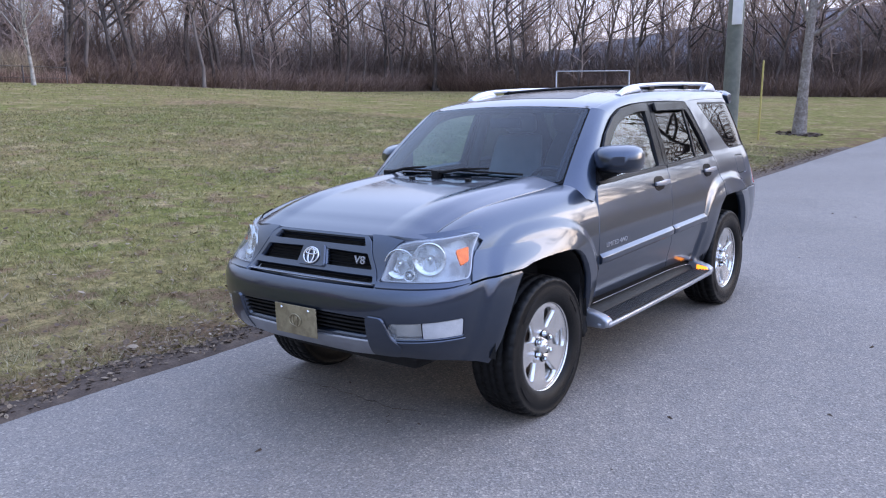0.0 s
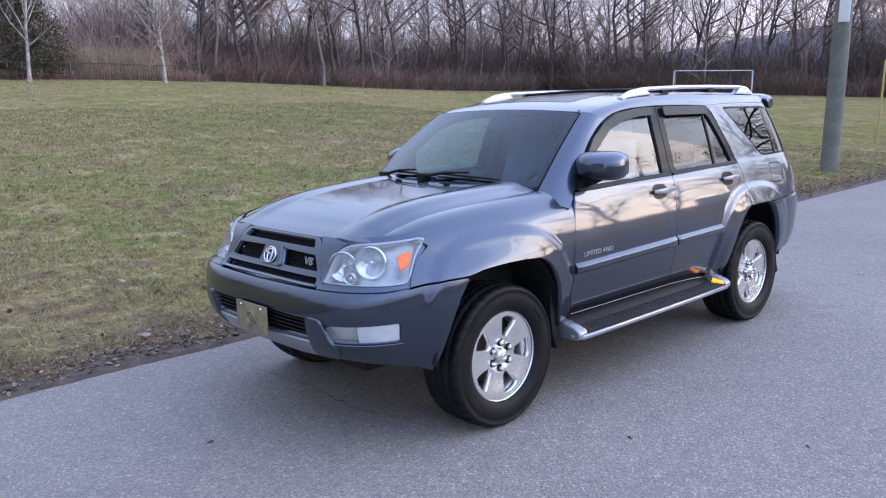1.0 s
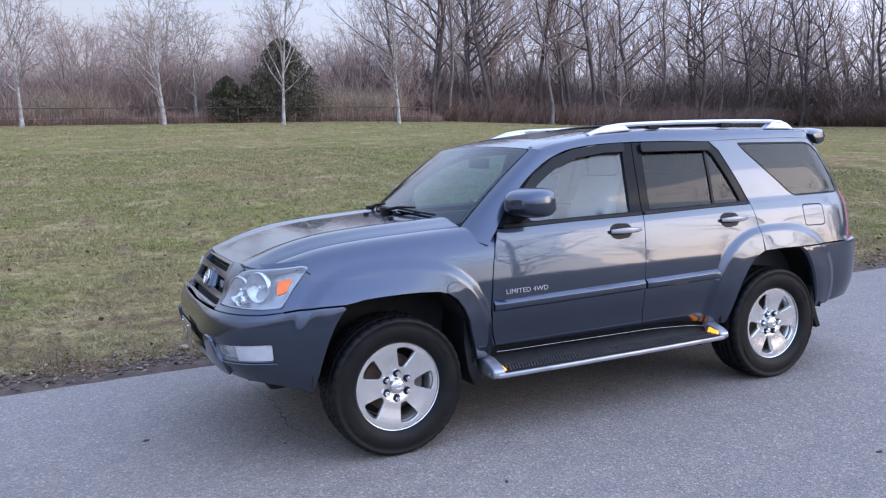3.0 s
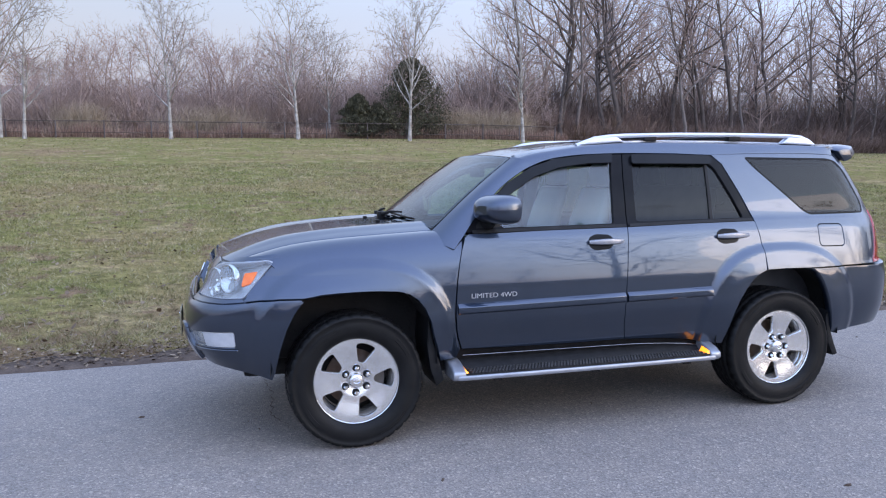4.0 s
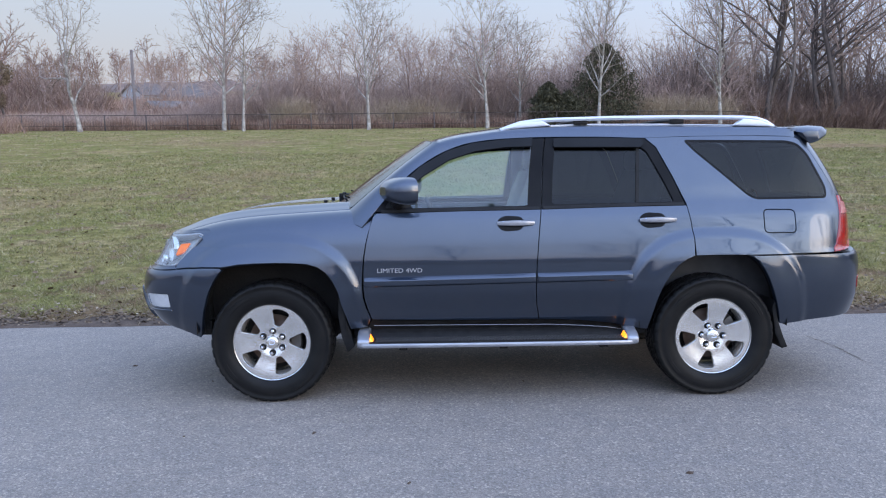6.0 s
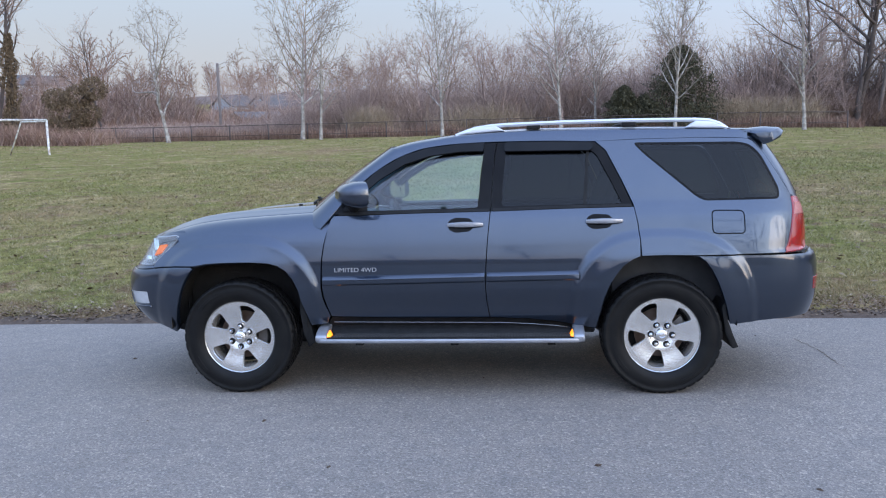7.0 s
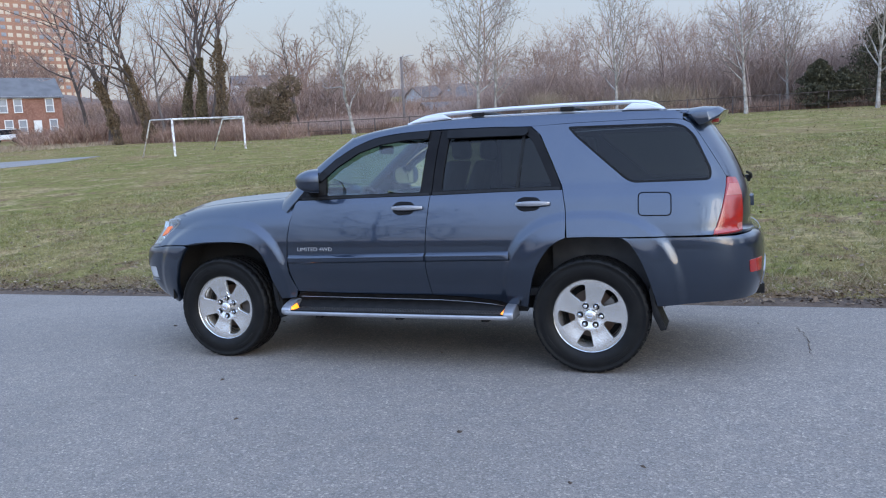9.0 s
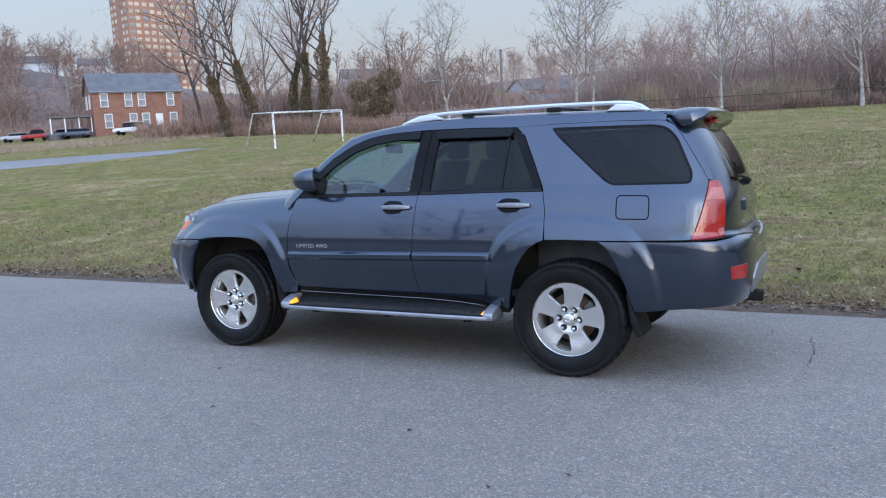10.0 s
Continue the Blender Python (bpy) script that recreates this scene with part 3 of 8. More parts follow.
# low scrub: many thin stems, each with three side twigs
def scrub(seed, count, spots, height, thin, tangle=0.28):
    r = np.random.default_rng(seed)
    at = [spots(r) for _ in range(count)]
    base = np.array([(x, y, ground_z(x, y) - 0.05) for x, y, _, _ in at])
    h = (height * np.array([a[3] for a in at]) * r.uniform(0.4, 1.15, count))[:, None]
    lean = np.column_stack([r.normal(0, tangle, count), r.normal(0, tangle, count), np.ones(count)]) * h
    midp = base + lean * 0.5 + np.column_stack([r.normal(0, 0.08, count), r.normal(0, 0.08, count), np.zeros(count)]) * h
    tip = base + lean
    turn = r.uniform(0, math.pi, count)
    side = np.column_stack([np.cos(turn), np.sin(turn), np.zeros(count)]) * thin * 1.25
    cols = [base - side, base + side, midp + 0.7 * side, midp - 0.7 * side, tip]
    faces = [(0, 1, 2, 3), (3, 2, 4)]
    for k in range(3):
        q = base + lean * r.uniform(0.25, 0.85, count)[:, None]
        out = np.column_stack([r.normal(0, 0.42, count), r.normal(0, 0.42, count), r.uniform(0.0, 0.5, count)]) * h * 0.5
        cols += [q - 0.6 * side, q + 0.6 * side, q + out]
        faces.append((5 + 3 * k, 6 + 3 * k, 7 + 3 * k))
    g = Buf()
    n = len(cols)
    g.v = np.stack(cols, 1).reshape(-1, 3).tolist()
    g.f = [tuple(i * n + k for k in f) for i in range(count) for f in faces]
    return g


def spot_fence(r):
    x = r.uniform(-30, 26)
    return x, 52.2 + abs(r.normal(0, 0.8)), 1, 0.75 + 0.5 * noise.noise((x * 0.4, 0, 0))


def spot_woods(r):
    s = r.uniform(-4, 118)
    x, y = woods_line(max(s, 0))
    x += min(s, 0)
    d = abs(r.normal(0, 2.6)) - 0.5
    k = smooth_step(45, 75, s)
    dome = noise.noise((s * 0.42, 3, d * 0.2)) + 0.6 * noise.noise((s * 1.1, 8, d * 0.3))
    return x + d * k, y + d * (1 - k), 1, 0.75 + 0.75 * dome


def spot_deep(r):
    s = r.uniform(-4, 118)
    x, y = woods_line(max(s, 0))
    x += min(s, 0)
    d = r.uniform(2, 15)
    k = smooth_step(45, 75, s)
    return x + d * k, y + d * (1 - k), 1, 0.85 + 0.8 * noise.noise((s * 0.33, 13, d * 0.2))


def spot_back(r):
    x = r.uniform(-34, 24)
    return x, 56 + r.uniform(0, 16), 1, (0.95 + 0.6 * noise.noise((x * 0.2, 9, 0))) * (0.30 + 0.70 * smooth_step(-20, -10, x))


def spot_left(r):
    t = r.uniform(0, 1)
    return -27 - 42 * t + r.normal(0, 0.6), 47 + 14 * t + abs(r.normal(0, 1.6)), 1, (0.8 + 0.5 * noise.noise((t * 9, 9, 3))) * (1 - 0.75 * smooth_step(0.35, 0.6, t))


thing("fence_scrub", "reddish-brown dry weeds along the fence", "weeds", kind="stuff", mesh=scrub(1, 14000, spot_fence, 1.15, 0.012).mesh("fence_scrub", TWIG_BROWN))
thing("woods_scrub", "brown bare undergrowth at the woods' edge", "undergrowth", kind="stuff", mesh=scrub(2, 40000, spot_woods, 2.7, 0.017, 0.62).mesh("woods_scrub", TWIG_RUST))
thing("woods_understorey", "dark tangled saplings inside the woods", "undergrowth", kind="stuff", mesh=scrub(12, 36000, spot_deep, 6.2, 0.026, 0.45).mesh("woods_understorey", TWIG_DARK))
thing("thicket", "grey-brown bare thicket behind the fence", "thicket", kind="stuff", mesh=scrub(3, 36000, spot_back, 4.4, 0.016, 0.48).mesh("thicket", TWIG_GREY))
thing("field_edge_brush", "russet dry brush at the field's edge", "brush", kind="stuff", mesh=scrub(4, 12000, spot_left, 1.8, 0.014, 0.5).mesh("field_edge_brush", TWIG_BROWN))


def spot_reeds(r):
    c, w = ((-0.5, 3.2), (-9, 1.5), (17.5, 2.5), (19, 3), (22, 2.0))[r.integers(5)]
    return c + r.normal(0, w * 0.5), 54.5 + r.normal(0, 0.5), 1, 1


thing("reeds", "tall straw-coloured dry reeds behind the fence", "reeds", kind="stuff", mesh=scrub(5, 5000, spot_reeds, 2.3, 0.012).mesh("reeds", REED))


# ---- parked sport-utility vehicle: surfaces ----
from mathutils.geometry import delaunay_2d_cdt


def knots(pairs):
    """A smooth curve through (input, value) pairs."""
    xs, ys = [p[0] for p in pairs], [p[1] for p in pairs]
    n = len(xs)
    h = [xs[i + 1] - xs[i] for i in range(n - 1)]
    d = [(ys[i + 1] - ys[i]) / h[i] for i in range(n - 1)]
    m = [d[0]] + [0.0 if d[i - 1] * d[i] <= 0 else 2 * d[i - 1] * d[i] / (d[i - 1] + d[i]) for i in range(1, n - 1)] + [d[-1]]

    def f(x):
        if x <= xs[0]:
            return ys[0] + m[0] * (x - xs[0])
        if x >= xs[-1]:
            return ys[-1] + m[-1] * (x - xs[-1])
        i = 0
        while x > xs[i + 1]:
            i += 1
        t = (x - xs[i]) / h[i]
        a, b = t * t * (3 - 2 * t), t * (1 - t) * (1 - t)
        return ys[i] * (1 - a) + ys[i + 1] * a + h[i] * (m[i] * b - m[i + 1] * t * t * (1 - t))
    return f


HUB_Z = 0.376
LEAN = 0.038             # the vehicle leans to its right on the cambered road
AXLES = (0.0, 2.79)
SECTION = knots([(0.36, 0.815), (0.44, 0.846), (0.52, 0.872), (0.62, 0.890), (0.75, 0.899), (0.86, 0.898), (0.96, 0.886), (1.06, 0.866),
                 (1.14, 0.845), (1.20, 0.818), (1.24, 0.797), (1.34, 0.762), (1.46, 0.715), (1.58, 0.665), (1.66, 0.628), (1.71, 0.585)])
NOSE_X = knots([(0.38, -0.74), (0.465, -0.82), (0.545, -0.885), (0.625, -0.918), (0.705, -0.930), (0.765, -0.925), (0.815, -0.905), (0.855, -0.850),
                (0.905, -0.815), (0.975, -0.785), (1.025, -0.755), (1.075, -0.700), (1.12, -0.62)])
TAIL_X = knots([(0.40, 3.76), (0.50, 3.84), (0.62, 3.87), (0.80, 3.875), (0.88, 3.855), (0.93, 3.785), (1.0, 3.795), (1.1, 3.792), (1.23, 3.765),
                (1.38, 3.700), (1.5, 3.630), (1.6, 3.560), (1.68, 3.50)])
NOSE_START, TAIL_START = -0.1, 3.25
N_EXP, M_EXP = 3.2, 4.5


def arc_table():
    pts = []
    for i in range(801):
        th = math.pi / 2 * i / 800
        pts.append((0.83 * math.sin(th) ** (2 / N_EXP), 0.9 * math.cos(th) ** (2 / M_EXP), th))
    s, out = 0.0, [(0.0, 0.0)]
    for a, b in zip(pts, pts[1:]):
        s += math.hypot(b[0] - a[0], b[1] - a[1])
        out.append((s, b[2]))
    return out


ARC = arc_table()
ARC_S, ARC_TH, ARC_LEN = [a[0] for a in ARC], [a[1] for a in ARC], ARC[-1][0]


def flare(x, z):
    """Swell of the wheel-arch flares over the side."""
    best = 0.0
    for c in AXLES:
        dx, dz = abs(x - c) / 0.455, max(z - HUB_Z, -0.1) / 0.515
        d = (dx ** 2.7 + abs(dz) ** 2.7) ** (1 / 2.7)
        rise = 0.022 * smooth_step(1.35, 1.22, d) + 0.014 * smooth_step(1.26, 0.96, d)
        best = max(best, rise)
    return best


def half_width(x, z):
    w = SECTION(z) + LEAN * z
    w -= 0.030 * smooth_step(2.3, 3.7, x) * (0.5 + 0.5 * smooth_step(0.8, 1.2, z))
    w -= 0.085 * smooth_step(0.35, -0.55, x) * smooth_step(0.84, 1.02, z)
    w -= 0.016 * smooth_step(0.70, 0.56, z) * smooth_step(0.4, 0.6, x) * smooth_step(2.5, 2.2, x)
    return w + flare(x, z) * smooth_step(-0.75, -0.45, x)


def perimeter(p, z):
    """Left flank: p is x along the straight side and runs on round the corners to the centre line at nose and tail."""
    if p < NOSE_START:
        s = min(NOSE_START - p, ARC_LEN)
        th = np.interp(s, ARC_S, ARC_TH)
        x = NOSE_START - math.sin(th) ** (2 / N_EXP) * (NOSE_START - NOSE_X(z))
        return Vector((x, -half_width(x, z) * max(math.cos(th), 0) ** (2 / M_EXP), z))
    if p > TAIL_START:
        s = min(p - TAIL_START, ARC_LEN)
        th = np.interp(s, ARC_S, ARC_TH)
        x = TAIL_START + math.sin(th) ** (2 / N_EXP) * (TAIL_X(z) - TAIL_START)
        return Vector((x, -half_width(x, z) * max(math.cos(th), 0) ** (2 / M_EXP), z))
    return Vector((p, -half_width(p, z), z))


def p_of_x(x, z):
    if x < NOSE_START:
        s = min((NOSE_START - x) / (NOSE_START - NOSE_X(z)), 1)
        return NOSE_START - np.interp(math.asin(s ** (N_EXP / 2)), ARC_TH, ARC_S)
    if x > TAIL_START:
        s = min((x - TAIL_START) / (TAIL_X(z) - TAIL_START), 1)
        return TAIL_START + np.interp(math.asin(s ** (N_EXP / 2)), ARC_TH, ARC_S)
    return x


def p_of_y(y, z, end=-1):
    e = min(abs(y) / half_width(-0.6 if end < 0 else 3.6, z), 1)
    s = np.interp(math.acos(e ** (M_EXP / 2)), ARC_TH, ARC_S)
    return NOSE_START - s if end < 0 else TAIL_START + s


NOSE_P, TAIL_P = NOSE_START - ARC_LEN, TAIL_START + ARC_LEN


def nose(q, z):
    """q: 0 on the centre line, negative to the left flank."""
    v = perimeter(NOSE_P + abs(q), z)
    return Vector((v.x, v.y if q <= 0 else -v.y, z))


def tail(q, z):
    v = perimeter(TAIL_P - abs(q), z)
    return Vector((v.x, v.y if q <= 0 else -v.y, z))


HOOD_EDGE = knots([(-0.74, 1.036), (-0.66, 1.068), (-0.60, 1.088), (-0.52, 1.116), (-0.30, 1.168), (-0.08, 1.193), (0.14, 1.208), (0.42, 1.223), (0.70, 1.238)])


def hood_half(x):
    return 0.645 + 0.075 * smooth_step(-0.62, 0.5, x)


def hood_top(x, y):
    e = abs(y) / hood_half(x)
    ridge = 0.012 * smooth_step(0.55, 0.72, e) * smooth_step(0.92, 0.76, e) * smooth_step(-0.8, -0.4, x)
    fall = 0.030 * (max(min(e, 1.1) - 0.74, 0) / 0.26) ** 2
    return Vector((x, y, HOOD_EDGE(x) + 0.006 * (1 - min(e, 1.1) ** 2) + ridge - fall))


def fender(x, v):
    """v below 1 is height on the flank; from 1 to 2 the shoulder rolls over to the bonnet's edge."""
    z0 = 0.98
    if v <= z0:
        return perimeter(p_of_x(x, v), v)
    a = perimeter(p_of_x(x, z0), z0)
    fade = smooth_step(-0.75, -0.45, x)
    a.y += flare(x, z0) * fade
    b = hood_top(x, -hood_half(x) - 0.004)
    t = (v - z0) / (2 - z0)
    dz = b.z - a.z
    q1 = Vector((x, a.y + 0.10 * 0.18, a.z + 0.62 * dz))
    q2 = Vector((x, b.y + (a.y - b.y) * 0.52, b.z + 0.002))
    u = 1 - t
    r = a * u ** 3 + q1 * 3 * u * u * t + q2 * 3 * u * t * t + b * t ** 3
    return Vector((a.x, r.y - flare(x, r.z) * fade * u, r.z))


ROOF_EDGE = knots([(0.90, 1.555), (0.97, 1.588), (1.05, 1.615), (1.16, 1.643), (1.27, 1.660), (1.58, 1.694), (1.97, 1.708), (2.34, 1.706), (2.71, 1.699), (3.08, 1.690), (3.60, 1.672)])


def roof_top(x, y):
    e = abs(y) / 0.69
    return Vector((x, y, ROOF_EDGE(x) + 0.006 + 0.034 * (1 - min(e, 1.05) ** 2) - 0.035 * max(e - 0.86, 0) ** 1.6 * 8))


def screen(y, v):
    """Windscreen: v 0 at the scuttle, 1 at the roof."""
    e = y / 0.74
    base = Vector((0.37 + 0.13 * e * e, y, 1.232 - 0.028 * e * e))
    top = Vector((0.97 + 0.06 * e * e, y * 0.865, 1.650 - 0.026 * e * e))
    r = base.lerp(top, v)
    r.z += 0.014 * math.sin(math.pi * min(max(v, 0), 1))
    return r


# ---- panel maker ----
def inside(poly, px, py):
    n, c = len(poly), np.zeros(len(px), bool)
    j = n - 1
    for i in range(n):
        xi, yi = poly[i]
        xj, yj = poly[j]
        if yi != yj:
            c ^= ((yi > py) != (yj > py)) & (px < (xj - xi) * (py - yi) / (yj - yi) + xi)
        j = i
    return c


def area(poly):
    return 0.5 * sum(a[0] * b[1] - b[0] * a[1] for a, b in zip(poly, poly[1:] + poly[:1]))


def rounded(poly, r, n=5):
    out = []
    for i, p in enumerate(poly):
        a, b = Vector(poly[i - 1]), Vector(poly[(i + 1) % len(poly)])
        p = Vector(p)
        rr = r[i] if isinstance(r, (list, tuple)) else r
        k = min(rr, (a - p).length * 0.45, (b - p).length * 0.45)
        s, e = p + (a - p).normalized() * k, p + (b - p).normalized() * k
        for j in range(n + 1):
            t = j / n
            out.append(tuple(s * (1 - t) ** 2 + p * 2 * t * (1 - t) + e * t * t))
    return out


def shrink(poly, d):
    sgn = 1 if area(poly) > 0 else -1
    out = []
    for i, p in enumerate(poly):
        a, b, p = Vector(poly[i - 1]), Vector(poly[(i + 1) % len(poly)]), Vector(p)
        e1, e2 = p - a, b - p
        if e1.length < 1e-6 or e2.length < 1e-6:
            out.append(tuple(p))
            continue
        e1, e2 = e1.normalized(), e2.normalized()
        n1, n2 = Vector((-e1.y, e1.x)) * sgn, Vector((-e2.y, e2.x)) * sgn
        m = n1 + n2
        out.append(tuple(p + m * (d / max(m.dot(n1), 0.35)) * (1 if m.length else 0)))
    return out


def resample(poly, step):
    out = []
    for a, b in zip(poly, poly[1:] + poly[:1]):
        n = max(1, int(math.hypot(b[0] - a[0], b[1] - a[1]) / step + 0.5))
        for k in range(n):
            t = k / n
            out.append((a[0] + (b[0] - a[0]) * t, a[1] + (b[1] - a[1]) * t))
    clean = []
    for p in out:
        if not clean or math.hypot(p[0] - clean[-1][0], p[1] - clean[-1][1]) > 1e-4:
            clean.append(p)
    return clean


MIDDLE = Vector((1.45, 0, 0.75))


def panel_mesh(name, outline, fn, mat, holes=(), step=0.035, depth=0.02, gap=0.0, lift=0.0, middle=None, back=False):
    """A skin of the given outline bent onto a surface, with turned-in edges."""
    mid = middle or MIDDLE
    loops = [resample(shrink(outline, gap) if gap else list(outline), step)] + [resample(list(h), step) for h in holes]
    coords, edges = [], []
    for lp in loops:
        s = len(coords)
        coords += lp
        edges += [(s + i, s + (i + 1) % len(lp)) for i in range(len(lp))]
    ox = [p[0] for p in loops[0]]
    oy = [p[1] for p in loops[0]]
    gxs, gys = np.arange(min(ox), max(ox), step), np.arange(min(oy), max(oy), step)
    mx, my = np.meshgrid(gxs, gys)
    mx, my = mx.ravel(), my.ravel()
    ok = inside(loops[0], mx, my)
    for h in loops[1:]:
        ok &= ~inside(h, mx, my)
    allc = np.array(coords)
    if len(mx):
        for k in np.nonzero(ok)[0]:
            if np.min((allc[:, 0] - mx[k]) ** 2 + (allc[:, 1] - my[k]) ** 2) < (0.45 * step) ** 2:
                ok[k] = False
    coords += list(zip(mx[ok].tolist(), my[ok].tolist()))
    vs, _, fs, _, _, _ = delaunay_2d_cdt([Vector(c) for c in coords], edges, [], 0, 1e-6)
    cx = np.array([sum(vs[i].x for i in f) / 3 for f in fs])
    cy = np.array([sum(vs[i].y for i in f) / 3 for f in fs])
    keep = inside(loops[0], cx, cy)
    for h in loops[1:]:
        keep &= ~inside(h, cx, cy)
    faces = [tuple(f) for f, k in zip(fs, keep) if k]
    pos, nor = [], []
    e = 0.004
    for v in vs:
        p = fn(v.x, v.y)
        n = (fn(v.x + e, v.y) - fn(v.x - e, v.y)).cross(fn(v.x, v.y + e) - fn(v.x, v.y - e))
        n = n.normalized() if n.length > 1e-12 else Vector((0, -1, 0))
        if n.dot(p - mid) < 0:
            n = -n
        pos.append(p + n * lift)
        nor.append(n)
    used = sorted({i for f in faces for i in f})
    new_i = {o: k for k, o in enumerate(used)}
    V, N = [pos[i] for i in used], [nor[i] for i in used]
    F = []
    for f in faces:
        f = [new_i[i] for i in f]
        fnrm = (V[f[1]] - V[f[0]]).cross(V[f[2]] - V[f[0]])
        F.append(tuple(f) if fnrm.dot(N[f[0]]) > 0 else (f[0], f[2], f[1]))
    count = {}
    for f in F:
        for a, b in zip(f, f[1:] + f[:1]):
            count[(a, b)] = 1
    rim = [(a, b) for a, b in count if (b, a) not in count]
    loop_n = [N[i] for f in F for i in f]
    if depth:
        for a, b in rim:
            s = len(V)
            V += [V[a], V[b], V[b] - N[b] * depth, V[a] - N[a] * depth]
            N += [None] * 4
            F.append((s + 1, s, s + 3, s + 2))
            nn = (V[s] - V[s + 1]).cross(V[s + 3] - V[s + 1])
            nn = nn.normalized() if nn.length > 0 else Vector((0, 0, 1))
            # a small radius: tilt the rim's outer normals towards the skin's
            loop_n += [(nn + N[b]).normalized(), (nn + N[a]).normalized(), nn, nn]
    me = bpy.data.meshes.new(name)
    me.from_pydata([tuple(v) for v in V], [], F)
    me.materials.append(mat)
    me.shade_smooth()
    me.normals_split_custom_set([tuple(n) for n in loop_n])
    return me


def lathe(profile, n=64, axis="y", squash=None):
    """profile: (radius, along) pairs, turned about the y axis."""
    b = Buf()
    k = len(profile)
    for i in range(n):
        a = 2 * math.pi * i / n
        for r, h in profile:
            v = (r * math.cos(a), h, r * math.sin(a))
            b.v.append(squash(v) if squash else v)
    for i in range(n):
        j = (i + 1) % n
        for m in range(k - 1):
            b.f.append((i * k + m, i * k + m + 1, j * k + m + 1, j * k + m))
    return b


def sweep(path, ring, closed_ends=True):
    """Carries the flat ring (pairs side, up) along the path with the world's up."""
    b = Buf()
    for i, p in enumerate(path):
        a, c = path[max(i - 1, 0)], path[min(i + 1, len(path) - 1)]
        d = (Vector(c) - Vector(a)).normalized()
        side = d.cross(Vector((0, 0, 1)))
        side = side.normalized() if side.length > 1e-4 else Vector((0, 1, 0))
        up = side.cross(d)
        rr = ring(i / (len(path) - 1)) if callable(ring) else ring
        n = len(rr)
        for s, u in rr:
            b.v.append(tuple(Vector(p) + side * s + up * u))
    for i in range(len(path) - 1):
        for k in range(n):
            b.f.append((i * n + k, i * n + (k + 1) % n, (i + 1) * n + (k + 1) % n, (i + 1) * n + k))
    if closed_ends:
        b.f.append(tuple(range(n)))
        b.f.append(tuple((len(path) - 1) * n + k for k in reversed(range(n))))
    return b


def oval(w, h, n=10, power=2.0):
    out = []
    for i in range(n):
        a = 2 * math.pi * i / n
        c, s = math.cos(a), math.sin(a)
        out.append((w * math.copysign(abs(c) ** (2 / power), c), h * math.copysign(abs(s) ** (2 / power), s)))
    return out


def soften(me, width=0.006, segments=2):
    """Rounds the edges of a mesh and mends its face directions."""
    bm = bmesh.new()
    bm.from_mesh(me)
    bmesh.ops.remove_doubles(bm, verts=bm.verts, dist=1e-5)
    bmesh.ops.recalc_face_normals(bm, faces=bm.faces)
    sharp = [e for e in bm.edges if len(e.link_faces) == 2 and e.calc_face_angle(0) > 0.6]
    if sharp and width:
        bmesh.ops.bevel(bm, geom=sharp, offset=width, segments=segments, profile=0.6, affect="EDGES", clamp_overlap=True)
    bm.to_mesh(me)
    bm.free()
    me.shade_smooth()
    me.set_sharp_from_angle(angle=radians(38))
    return me


# ---- vehicle materials ----
def paint_material():
    m = bpy.data.materials.new("grey_mica_paint")
    m.use_nodes = True
    nt = m.node_tree
    b = nt.nodes["Principled BSDF"]
    pos = nt.nodes.new("ShaderNodeTexCoord").outputs["Object"]
    flake = ramp_node(nt, noise_node(nt, pos, 900.0, 2.0), [(0.3, (0.0185, 0.0315, 0.053)), (0.7, (0.033, 0.0525, 0.087))])
    dust = ramp_node(nt, noise_node(nt, pos, 2.2, 6.0, 0.65), [(0.45, (0, 0, 0)), (0.8, (0.06, 0.06, 0.06))])
    nt.links.new(mix_node(nt, dust, flake, (0.16, 0.15, 0.14)), b.inputs["Base Color"])
    b.inputs["Metallic"].default_value = 0.85
    b.inputs["Roughness"].default_value = 0.32
    b.inputs["Coat Weight"].default_value = 1.0
    b.inputs["Coat IOR"].default_value = 1.62
    b.inputs["Coat Roughness"].default_value = 0.025
    bp = nt.nodes.new("ShaderNodeBump")
    bp.inputs["Strength"].default_value, bp.inputs["Distance"].default_value = 0.02, 0.002
    nt.links.new(noise_node(nt, pos, 60.0, 2.0), bp.inputs["Height"])
    nt.links.new(bp.outputs[0], b.inputs["Coat Normal"])
    return m


